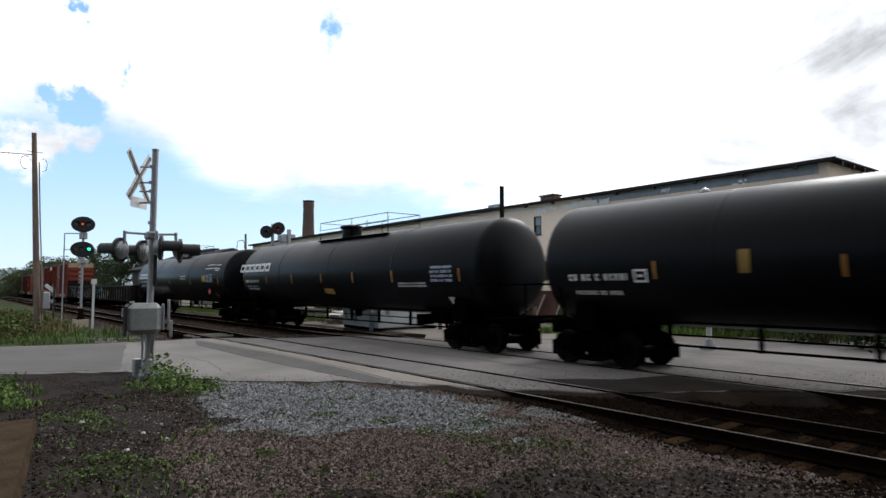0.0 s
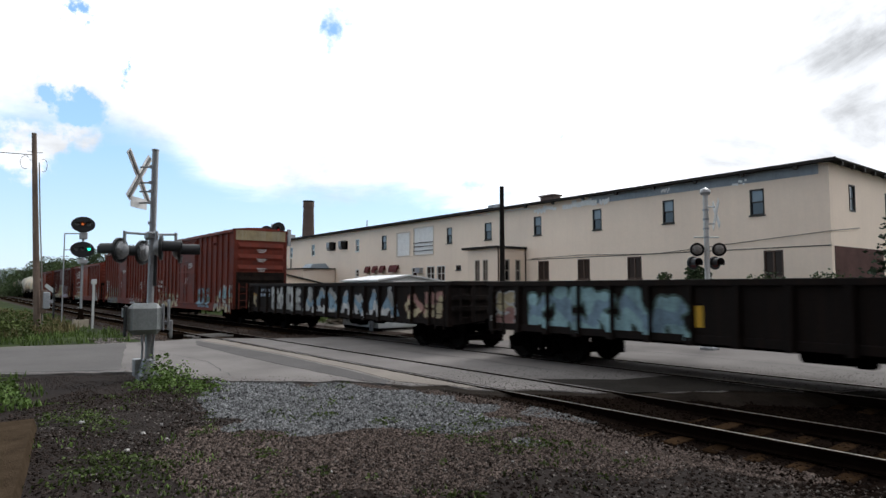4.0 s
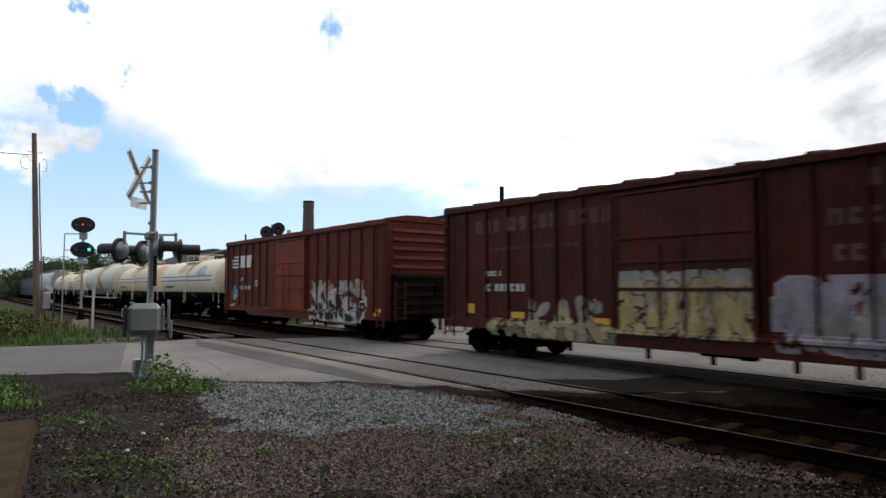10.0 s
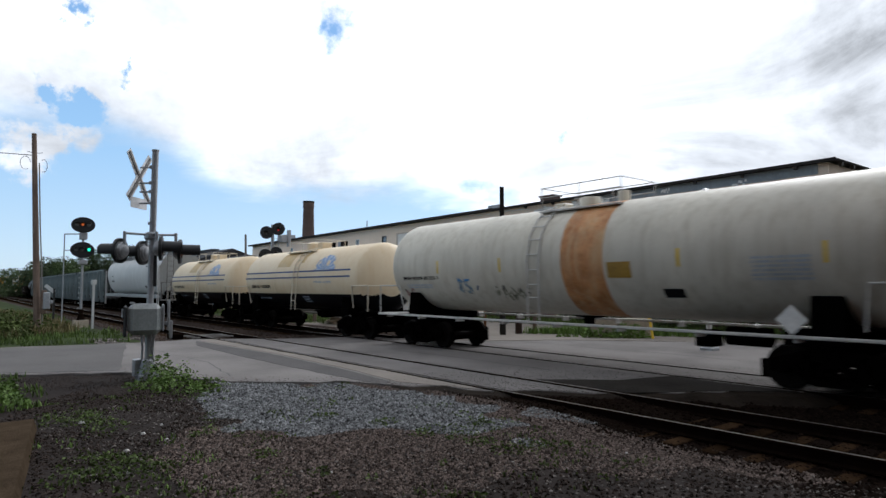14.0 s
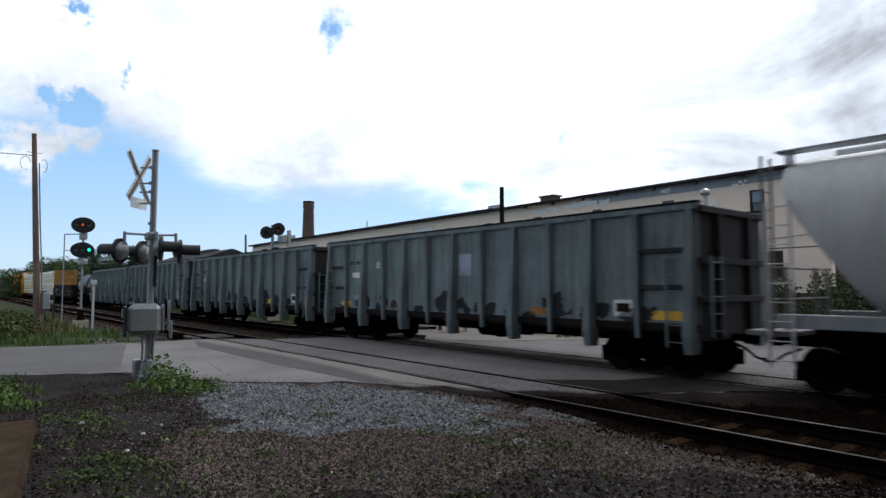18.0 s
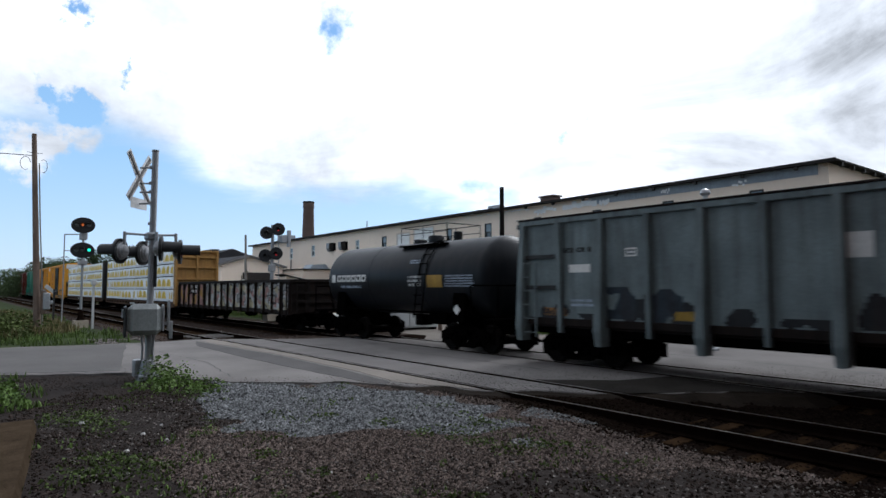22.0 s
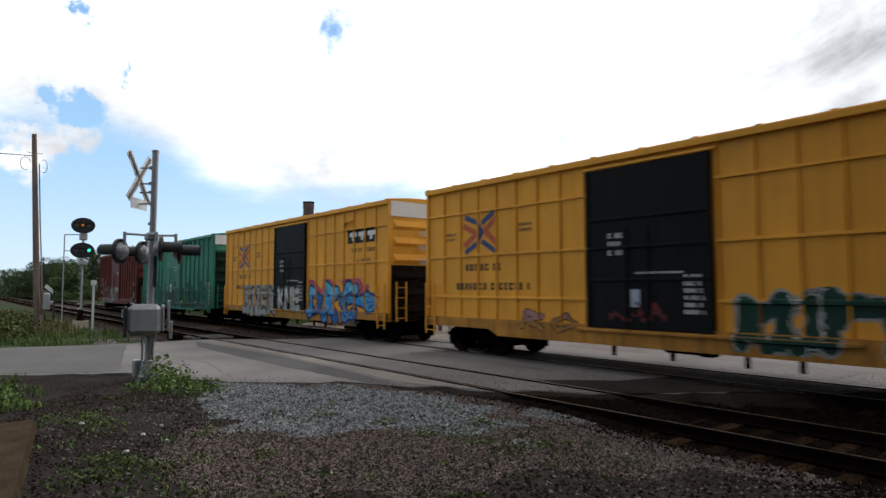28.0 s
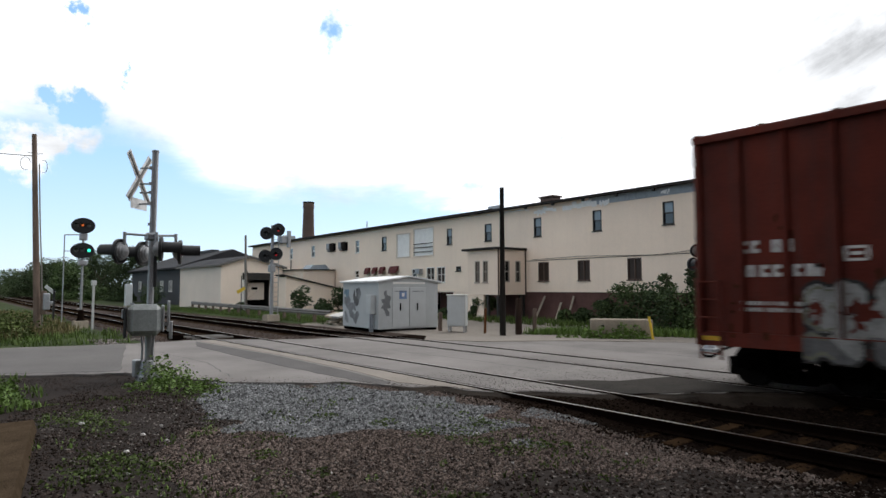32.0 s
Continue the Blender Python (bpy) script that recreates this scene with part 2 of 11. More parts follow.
for _k, _c, _o in (
    ("oxide", (0.1224, 0.02296, 0.01342), dict(rough=0.52, streak=0.35, var=0.34, scale=0.7, bump=0.10, spec=0.10)),
    ("oxide_dark", (0.064, 0.0145, 0.0098), dict(rough=0.52, streak=0.45, var=0.36, scale=0.7, bump=0.10, spec=0.10)),
    ("oxide_mid", (0.108, 0.02063, 0.0126), dict(rough=0.52, streak=0.38, var=0.34, scale=0.7, bump=0.10, spec=0.10)),
    ("oxide_light", (0.1056, 0.02145, 0.01155), dict(rough=0.55, streak=0.4, var=0.34, scale=0.7, bump=0.10, spec=0.10)),
    ("oxide_red", (0.185, 0.036, 0.016), dict(rough=0.55, streak=0.35, var=0.34, scale=0.7, bump=0.10, spec=0.10)),
    ("car_yellow", (0.713, 0.3335, 0.0345), dict(rough=0.55, streak=0.18, var=0.10, scale=0.6, bump=0.05, dirt=(0.16, 0.09, 0.03), grain_k=0.2, spec=0.2)),
    ("yellow_sill", (0.391, 0.184, 0.0345), dict(rough=0.65, streak=0.6, var=0.3, scale=1.0, bump=0.1, dirt=(0.06, 0.032, 0.015), spec=0.15)),
    ("car_green", (0.044, 0.205, 0.135), dict(rough=0.55, streak=0.5, var=0.2, scale=0.6, bump=0.08, spec=0.16, dirt=(0.02, 0.03, 0.022))),
    ("tank_black", (0.0034, 0.0038, 0.0052), dict(grain_k=0.2, rough=0.36, streak=0.2, var=0.3, scale=0.5, bump=0.03, dirt=(0.010, 0.009, 0.009), spec=0.09)),
    ("tank_navy", (0.0075, 0.0092, 0.0122), dict(grain_k=0.2, rough=0.42, streak=0.45, var=0.3, scale=0.5, bump=0.03, dirt=(0.026, 0.023, 0.021), spec=0.15)),
    ("tank_cream", (0.62, 0.54, 0.41), dict(grain_k=0.2, rough=0.5, streak=0.20, var=0.08, scale=0.35, bump=0.03, dirt=(0.46, 0.33, 0.16), hue=(0.60, 0.55, 0.46))),
    ("tank_tan", (0.66, 0.52, 0.34), dict(grain_k=0.2, rough=0.5, streak=0.25, var=0.08, scale=0.35, bump=0.03, dirt=(0.50, 0.30, 0.10), hue=(0.68, 0.58, 0.42))),
    ("tank_white", (0.60, 0.56, 0.47), dict(grain_k=0.2, rough=0.5, streak=0.42, var=0.14, scale=0.5, bump=0.03, dirt=(0.30, 0.24, 0.15))),
    ("hopper_grey", (0.55, 0.555, 0.545), dict(grain_k=0.2, rough=0.55, streak=0.40, var=0.12, scale=0.4, bump=0.03, dirt=(0.33, 0.32, 0.295), spec=0.2)),
    ("gondola_grey", (0.150, 0.183, 0.186), dict(rough=0.55, streak=0.6, var=0.26, scale=0.8, bump=0.10, dirt=(0.026, 0.024, 0.022), spec=0.3)),
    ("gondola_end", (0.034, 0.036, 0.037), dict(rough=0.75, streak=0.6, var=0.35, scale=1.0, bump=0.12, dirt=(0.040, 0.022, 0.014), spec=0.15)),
    ("gondola_black", (0.0105, 0.0078, 0.0068), dict(rough=0.8, streak=0.35, var=0.3, scale=0.8, bump=0.1, dirt=(0.035, 0.018, 0.012), spec=0.15)),
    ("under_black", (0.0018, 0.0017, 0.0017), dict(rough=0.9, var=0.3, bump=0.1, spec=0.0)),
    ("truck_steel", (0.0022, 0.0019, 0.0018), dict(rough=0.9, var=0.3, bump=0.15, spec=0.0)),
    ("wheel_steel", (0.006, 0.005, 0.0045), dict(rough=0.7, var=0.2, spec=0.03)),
    ("white_paint", (0.66, 0.65, 0.62), dict(rough=0.6, var=0.08, streak=0.15, dirt=(0.3, 0.27, 0.23))),
    ("rail_white", (0.50, 0.50, 0.49), dict(rough=0.55, var=0.08)),
    ("door_black", (0.0042, 0.0045, 0.0055), dict(rough=0.6, streak=0.3, var=0.25, dirt=(0.016, 0.014, 0.013), spec=0.12)),
    ("bulkhead_brown", (0.36, 0.19, 0.05), dict(rough=0.65, streak=0.35, var=0.2)),
    ("bulkhead_black", (0.02, 0.018, 0.017), dict(rough=0.65, streak=0.3, var=0.2)),
    ("wrap_white", (0.86, 0.865, 0.88), dict(grain_k=0.2, rough=0.45, var=0.12, scale=0.9, fine=5.0, bump=0.9, spec=0.35, streak=0.12, dirt=(0.5, 0.5, 0.52))),
    ("print_dark", (0.26, 0.17, 0.012), dict(rough=0.5, var=0.3)),
    ("dull_yellow", (0.32, 0.19, 0.03), dict(rough=0.6, var=0.25, streak=0.4, dirt=(0.08, 0.06, 0.03))),
    ("rusty_sill", (0.064, 0.034, 0.018), dict(rough=0.75, var=0.35, streak=0.5, scale=1.2, dirt=(0.035, 0.022, 0.015), spec=0.12)),
    ("print_yellow", (0.68, 0.46, 0.018), dict(rough=0.45, var=0.22, fine=14.0, bump=0.2)),
    ("wrap_grey", (0.66, 0.67, 0.71), dict(grain_k=0.2, rough=0.5, var=0.2, scale=2.0, fine=9.0, bump=0.5, spec=0.3)),
    ("stamp_green", (0.16, 0.36, 0.05), dict(rough=0.6, var=0.2)),
    ("stripe_blue", (0.020, 0.045, 0.15), dict(rough=0.5, var=0.15)),
    ("faded_blue", (0.33, 0.38, 0.46), dict(rough=0.6, var=0.25)),
    ("logo_blue", (0.17, 0.25, 0.42), dict(rough=0.55, var=0.2)),
    ("sign_yellow", (0.68, 0.40, 0.03), dict(rough=0.5, var=0.12)),
    ("mark_orange", (0.30, 0.135, 0.03), dict(rough=0.6, var=0.25)),
    ("stain_orange", (0.46, 0.17, 0.045), dict(rough=0.6, var=0.40, scale=2.2, streak=0.75, dirt=(0.50, 0.36, 0.20), hue=(0.52, 0.25, 0.10))),
    ("letter_brown", (0.085, 0.045, 0.014), dict(rough=0.6, var=0.3, streak=0.3, dirt=(0.3, 0.14, 0.03))),
    ("old_letter", (0.125, 0.066, 0.055), dict(rough=0.6, var=0.35, streak=0.55, scale=2.0, dirt=(0.06, 0.022, 0.017), spec=0.15)),
    ("orange_red", (0.46, 0.085, 0.03), dict(rough=0.55, var=0.15)),
    ("red_sign", (0.45, 0.03, 0.03), dict(rough=0.5)),
    ("steel_galv", (0.30, 0.31, 0.325), dict(rough=0.45, metal=0.55, var=0.15, scale=4, bump=0.05)),
    ("case_grey", (0.235, 0.25, 0.248), dict(rough=0.5, var=0.15, scale=3, streak=0.2, dirt=(0.12, 0.12, 0.12))),
    ("board_grey", (0.60, 0.60, 0.60), dict(rough=0.55, var=0.12, scale=2, streak=0.2, dirt=(0.22, 0.22, 0.22))),
    ("dull_steel", (0.16, 0.15, 0.14), dict(rough=0.7, var=0.25, scale=2, streak=0.3, dirt=(0.08, 0.05, 0.035))),
    ("dull_white", (0.52, 0.51, 0.49), dict(rough=0.6, var=0.2, streak=0.3, dirt=(0.15, 0.12, 0.1))),
    ("alu", (0.30, 0.305, 0.315), dict(rough=0.42, metal=0.5, var=0.12, scale=3)),
    ("lamp_black", (0.013, 0.013, 0.014), dict(rough=0.5, var=0.2)),
    ("lens_dark", (0.06, 0.012, 0.012), dict(rough=0.15, var=0.1, spec=0.6)),
    ("lens_grey", (0.10, 0.10, 0.10), dict(rough=0.2, var=0.1, spec=0.6)),
    ("pole_wood", (0.165, 0.122, 0.098), dict(rough=0.85, streak=0.5, var=0.25, scale=2, bump=0.4, dirt=(0.07, 0.05, 0.04), spec=0.08)),
    ("pile_dark", (0.045, 0.030, 0.024), dict(rough=0.9, streak=0.5, var=0.3, scale=2, bump=0.5, dirt=(0.02, 0.015, 0.012), spec=0.05)),
    ("pole_dark", (0.012, 0.010, 0.009), dict(rough=0.85, streak=0.4, var=0.3, bump=0.3, spec=0.08)),
    ("concrete", (0.30, 0.258, 0.205), dict(rough=0.9, var=0.18, scale=1.2, bump=0.3, streak=0.15, spec=0.08)),
    ("stone_slab", (0.05208, 0.0378, 0.0252), dict(rough=0.92, var=0.28, scale=4.0, fine=30, bump=0.9, spec=0.0, streak=0.0)),
    ("siding", (0.84, 0.705, 0.585), dict(rough=0.8, var=0.06, scale=0.25, fine=9, bump=0.05, grain_k=0.10, streak=0.10, dirt=(0.58, 0.49, 0.41), spec=0.15)),
    ("siding_pale", (0.68, 0.59, 0.505), dict(rough=0.8, var=0.06, scale=0.3, bump=0.05, grain_k=0.10, streak=0.10, dirt=(0.55, 0.48, 0.41), spec=0.15)),
    ("trim_white", (0.72, 0.70, 0.66), dict(rough=0.6, var=0.06)),
    ("trim_beige", (0.33, 0.29, 0.25), dict(rough=0.7, var=0.08)),
    ("frame_dark", (0.025, 0.023, 0.021), dict(rough=0.6)),
    ("roof_dark", (0.03, 0.028, 0.027), dict(rough=0.9, var=0.25, scale=0.5, bump=0.3, spec=0.08)),
    ("roof_grey", (0.034, 0.034, 0.037), dict(rough=0.9, var=0.2, scale=0.5, bump=0.3, spec=0.08)),
    ("brick_base", (0.09, 0.05, 0.045), dict(rough=0.9, var=0.2, scale=1.0, fine=14, bump=0.4, rnd=0.25, spec=0.08)),
    ("rust_orange", (0.13, 0.055, 0.026), dict(rough=0.8, var=0.35, scale=3, bump=0.2, spec=0.08)),
    ("wrap_torn", (0.84, 0.84, 0.83), dict(rough=0.6, var=0.06, scale=3)),
    ("window_brown", (0.085, 0.055, 0.042), dict(rough=0.7, var=0.1)),
    ("chimney_brick", (0.125, 0.085, 0.072), dict(rough=0.9, var=0.2, scale=0.6, fine=10, bump=0.4)),
    ("wall_grey", (0.045, 0.047, 0.052), dict(rough=0.85, var=0.12, scale=0.3, bump=0.15, streak=0.2)),
    ("blue_strip", (0.30, 0.34, 0.38), dict(rough=0.7, var=0.15, scale=0.4, streak=0.2)),
    ("awning_red", (0.10, 0.022, 0.022), dict(rough=0.8, var=0.2, bump=0.2)),
    ("shed_white", (0.46, 0.475, 0.475), dict(grain_k=0.2, rough=0.5, var=0.06, streak=0.12, dirt=(0.38, 0.38, 0.37))),
    ("shed_tag", (0.14, 0.145, 0.15), dict(rough=0.6, var=0.2)),
    ("asphalt", (0.1572, 0.1454, 0.1385), dict(rough=0.92, var=0.26, scale=0.32, fine=35, bump=0.35, rnd=0.03, spec=0.08)),
    ("asphalt_worn", (0.1101, 0.1032, 0.1002), dict(rough=0.92, var=0.15, scale=0.5, fine=35, bump=0.35, spec=0.08)),
    ("tank_stain", (0.47, 0.33, 0.15), dict(rough=0.55, var=0.18, scale=0.8, grain_k=0.2, streak=0.6, dirt=(0.52, 0.45, 0.33))),
    ("old_tan", (0.26, 0.205, 0.115), dict(rough=0.65, var=0.25, streak=0.4, dirt=(0.4, 0.38, 0.33))),
    ("ghost_grey", (0.50, 0.47, 0.43), dict(rough=0.6, var=0.2, streak=0.3, dirt=(0.58, 0.5, 0.4))),
    # near-black for lower ends: brake soot on some, painted shade on others
    ("soot_and_shade", (0.011, 0.0085, 0.0075), dict(rough=0.9, var=0.5, scale=2.0, bump=0.1, streak=0.55, dirt=(0.028, 0.018, 0.012), spec=0.03)),
    # dark green that paints shade over most of the green car's end
    ("green_end_shade", (0.012, 0.030, 0.023), dict(rough=0.85, var=0.5, scale=2.0, bump=0.1, streak=0.55, dirt=(0.012, 0.011, 0.010), spec=0.03)),
    ("rust_spot", (0.050, 0.021, 0.010), dict(rough=0.85, var=0.4, scale=3.0, bump=0.1, spec=0.0, island=True, rnd=0.6)),
    ("packed_dirt", (0.020, 0.0155, 0.012), dict(rough=0.95, var=0.4, scale=1.5, fine=18, bump=0.8, spec=0.05)),
    ("asphalt_tan", (0.1789, 0.1592, 0.1396), dict(rough=0.92, var=0.12, scale=0.7, fine=35, bump=0.35, spec=0.08)),
    ("asphalt_dark", (0.08649, 0.08157, 0.07961), dict(rough=0.92, var=0.15, scale=0.9, fine=35, bump=0.3, spec=0.08)),
    ("dirt_and_shade", (0.026, 0.023, 0.020), dict(rough=0.92, var=0.35, scale=1.2, fine=30, bump=0.4, spec=0.05)),
    ("tar", (0.018, 0.017, 0.017), dict(rough=0.7, var=0.3)),
    ("rail_head", (0.27, 0.25, 0.23), dict(rough=0.30, metal=0.9, var=0.25, scale=0.6, bump=0.03)),
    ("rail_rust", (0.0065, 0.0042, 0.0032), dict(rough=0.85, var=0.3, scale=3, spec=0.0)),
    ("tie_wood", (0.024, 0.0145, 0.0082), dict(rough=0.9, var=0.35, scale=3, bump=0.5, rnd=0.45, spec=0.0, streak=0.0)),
    ("yellow_paint", (0.62, 0.42, 0.04), dict(rough=0.6, var=0.15)),
    ("grass", (0.068, 0.104, 0.024), dict(rough=0.8, var=0.3, scale=0.8, bump=0, island=True, rnd=0.35, spec=0.2)),
    ("grass_dry", (0.13, 0.11, 0.05), dict(rough=0.85, var=0.3, scale=0.8, bump=0, island=True, rnd=0.35, spec=0.2)),
    ("weed", (0.1008, 0.1638, 0.03528), dict(rough=0.7, var=0.3, scale=2, bump=0, island=True, rnd=0.35, spec=0.25)),
    ("brush", (0.058, 0.076, 0.022), dict(rough=0.8, var=0.35, scale=1.2, bump=0, island=True, rnd=0.45, spec=0.15)),
    ("yard_weed", (0.07392, 0.1075, 0.02856), dict(rough=0.75, var=0.35, scale=2, bump=0, island=True, rnd=0.4, spec=0.2)),
    ("leaf", (0.046, 0.072, 0.022), dict(rough=0.7, var=0.35, scale=0.5, bump=0, island=True, rnd=0.4, spec=0.25)),
    ("leaf_dark", (0.036, 0.058, 0.021), dict(rough=0.7, var=0.35, scale=0.5, bump=0, island=True, rnd=0.4, spec=0.25)),
    ("far_leaf", (0.037, 0.054, 0.023), dict(rough=0.8, var=0.3, scale=0.25, bump=0, island=True, rnd=0.35, spec=0.15)),
    ("needle", (0.016, 0.030, 0.014), dict(rough=0.75, var=0.3, scale=1, bump=0, island=True, rnd=0.35, spec=0.2)),
    ("bark", (0.075, 0.055, 0.042), dict(rough=0.9, var=0.3, scale=3, bump=0.5, spec=0.08)),
    ("gravel_grey", (0.1553, 0.1582, 0.1602), dict(rough=0.9, var=0.15, scale=4, bump=0.2, island=True, rnd=0.75, spec=0.0)),
    ("gravel_dark", (0.040, 0.0315, 0.0275), dict(rough=0.9, var=0.2, scale=4, bump=0.2, island=True, rnd=0.85, spec=0.0)),
    ("gravel_brown", (0.108, 0.085, 0.074), dict(rough=0.9, var=0.2, scale=4, bump=0.2, island=True, rnd=0.85, spec=0.0)),
    ("road_dust", (0.044, 0.038, 0.032), dict(rough=0.95, var=0.3, scale=2, bump=0, island=True, rnd=0.6, spec=0.0)),
    ("gravel_mixed", (0.1327, 0.1199, 0.1101), dict(rough=0.9, var=0.2, scale=4, bump=0.2, island=True, rnd=0.8, spec=0.0)),
    # dark copy for ballast by the crossing; shade is in its colour
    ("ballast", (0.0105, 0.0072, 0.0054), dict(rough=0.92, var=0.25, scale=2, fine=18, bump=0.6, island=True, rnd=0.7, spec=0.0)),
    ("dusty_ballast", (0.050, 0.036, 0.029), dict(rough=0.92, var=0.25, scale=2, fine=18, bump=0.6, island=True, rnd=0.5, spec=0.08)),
    ("litter", (0.42, 0.41, 0.39), dict(rough=0.7, var=0.1)),
):
    paint(_k, _c, **_o)


def glowing(name, col, strength):
    mt = bpy.data.materials.new(name)
    mt.use_nodes = True
    bs = mt.node_tree.nodes["Principled BSDF"]
    bs.inputs["Base Color"].default_value = (*[c * 0.3 for c in col], 1)
    bs.inputs["Emission Color"].default_value = (*col, 1)
    bs.inputs["Emission Strength"].default_value = strength
    M[name] = mt


glowing("lit_green", (0.05, 1.0, 0.62), 1.6)
glowing("lit_amber", (1.0, 0.22, 0.05), 0.55)
glowing("lit_red", (1.0, 0.03, 0.04), 0.35)


def glass_mat(name, tint, rough=0.06, spec=0.8):
    mt = bpy.data.materials.new(name)
    mt.use_nodes = True
    bs = mt.node_tree.nodes["Principled BSDF"]
    bs.inputs["Base Color"].default_value = (*tint, 1)
    bs.inputs["Roughness"].default_value = rough
    bs.inputs["Specular IOR Level"].default_value = spec
    M[name] = mt


glass_mat("pane_dark", (0.012, 0.014, 0.016))
glass_mat("pane_curtain", (0.042, 0.030, 0.025), 0.25, 0.15)
# the sky's reflection is painted into this pane's pale blue base colour
glass_mat("pane_painted_sky", (0.16, 0.20, 0.235), 0.04)

# ---------------------------------------------------------------- mesh tools


class Geo:
    """Gathers vertices and faces of one mesh; each face keeps a material slot."""

    def __init__(self):
        self.v, self.f, self.m = [], [], []

    def add(self, verts, faces, slot=0):
        k = len(self.v)
        self.v += [tuple(p) for p in verts]
        self.f += [tuple(k + i for i in q) for q in faces]
        self.m += [slot] * len(faces)
        return self

    def box(self, x0, x1, y0, y1, z0, z1, slot=0):
        v = [(x, y, z) for z in (z0, z1) for y in (y0, y1) for x in (x0, x1)]
        return self.add(v, [(0, 2, 3, 1), (4, 5, 7, 6), (0, 1, 5, 4), (2, 6, 7, 3), (0, 4, 6, 2), (1, 3, 7, 5)], slot)

    def soft(self, x0, x1, y0, y1, z0, z1, b=0.01, slot=0):
        """A box with chamfered edges."""
        xs, ys, zs = (x0, x1), (y0, y1), (z0, z1)
        c = {}
        v = []
        for i in (0, 1):
            for j in (0, 1):
                for k in (0, 1):
                    sx, sy, sz = (1, -1)[i] * b, (1, -1)[j] * b, (1, -1)[k] * b
                    for ax, p in enumerate(((xs[i], ys[j] + sy, zs[k] + sz), (xs[i] + sx, ys[j], zs[k] + sz), (xs[i] + sx, ys[j] + sy, zs[k]))):
                        c[i, j, k, ax] = len(v)
                        v.append(p)
        f = []
        for ax in range(3):
            for s in (0, 1):
                o = [a for a in range(3) if a != ax]
                q = []
                for a, d in ((0, 0), (1, 0), (1, 1), (0, 1)):
                    t = [0, 0, 0]
                    t[ax], t[o[0]], t[o[1]] = s, a, d
                    q.append(c[t[0], t[1], t[2], ax])
                f.append(q)
        for ax in range(3):
            o = [a for a in range(3) if a != ax]
            for a in (0, 1):
                for d in (0, 1):
                    t0, t1 = [0, 0, 0], [0, 0, 0]
                    t0[o[0]] = t1[o[0]] = a
                    t0[o[1]] = t1[o[1]] = d
                    t1[ax] = 1
                    f.append((c[t0[0], t0[1], t0[2], o[0]], c[t1[0], t1[1], t1[2], o[0]], c[t1[0], t1[1], t1[2], o[1]], c[t0[0], t0[1], t0[2], o[1]]))
        for i in (0, 1):
            for j in (0, 1):
                for k in (0, 1):
                    f.append((c[i, j, k, 0], c[i, j, k, 1], c[i, j, k, 2]))
        return self.add(v, f, slot)

    def cyl(self, p0, p1, r0, r1=None, seg=12, slot=0, caps=True):
        p0, p1 = Vector(p0), Vector(p1)
        r1 = r0 if r1 is None else r1
        d = (p1 - p0).normalized()
        a = d.orthogonal().normalized()
        b = d.cross(a)
        v = []
        for p, r in ((p0, r0), (p1, r1)):
            for i in range(seg):
                t = 2 * math.pi * i / seg
                v.append(p + a * (r * math.cos(t)) + b * (r * math.sin(t)))
        f = [(i, (i + 1) % seg, seg + (i + 1) % seg, seg + i) for i in range(seg)]
        if caps:
            f += [tuple(reversed(range(seg))), tuple(range(seg, 2 * seg))]
        return self.add(v, f, slot)

    def tube(self, pts, r, seg=6, slot=0):
        for a, b in zip(pts, pts[1:]):
            self.cyl(a, b, r, r, seg, slot)
        return self

    def prism(self, poly, axis, a, b, slot=0):
        """A polygon, given in the two other axes in order, stretched along the axis from a to b."""
        def at(q, s):
            w = list(q)
            w.insert(axis, s)
            return tuple(w)
        n = len(poly)
        v = [at(q, a) for q in poly] + [at(q, b) for q in poly]
        f = [(i, (i + 1) % n, n + (i + 1) % n, n + i) for i in range(n)] + [tuple(reversed(range(n))), tuple(range(n, 2 * n))]
        return self.add(v, f, slot)

    def lathe(self, prof, axis=0, centre=(0, 0, 0), seg=28, slot=0, arc=(0.0, 360.0), slots=None):
        """A profile of (along, radius) turned round an axis; angles from the side, over the top."""
        full = abs(arc[1] - arc[0]) >= 360
        k = seg if full else seg + 1
        v = []
        for s, r in prof:
            for i in range(k):
                t = radians(arc[0] + (arc[1] - arc[0]) * i / seg)
                w = [r * math.cos(t), r * math.sin(t)]
                w.insert(axis, s)
                v.append((w[0] + centre[0], w[1] + centre[1], w[2] + centre[2]))
        for j in range(len(prof) - 1):
            q = []
            for i in range(seg):
                i2 = (i + 1) % k
                q.append((j * k + i, j * k + i2, (j + 1) * k + i2, (j + 1) * k + i))
            base = len(self.v)
            self.f += [tuple(base + t for t in w) for w in q]
            self.m += [slots[j] if slots else slot] * len(q)
        self.v += v
        return self


def mesh_of(geo, mats, name, smooth=False):
    me = bpy.data.meshes.new(name)
    me.from_pydata(geo.v, [], geo.f)
    bm = bmesh.new()
    bm.from_mesh(me)
    bmesh.ops.recalc_face_normals(bm, faces=bm.faces)
    bm.to_mesh(me)
    bm.free()
    for q in mats if isinstance(mats, (list, tuple)) else [mats]:
        me.materials.append(q)
    me.polygons.foreach_set("material_index", geo.m)
    if smooth:
        me.polygons.foreach_set("use_smooth", [True] * len(me.polygons))
        me.set_sharp_from_angle(angle=radians(38))
    me.update()
    return me


CACHE = {}


def shared(key, make, mats, smooth=False):
    """Mesh data that alike parts share."""
    if key not in CACHE:
        g = Geo()
        make(g)
        CACHE[key] = mesh_of(g, mats, key.split(":")[0], smooth)
    return CACHE[key]


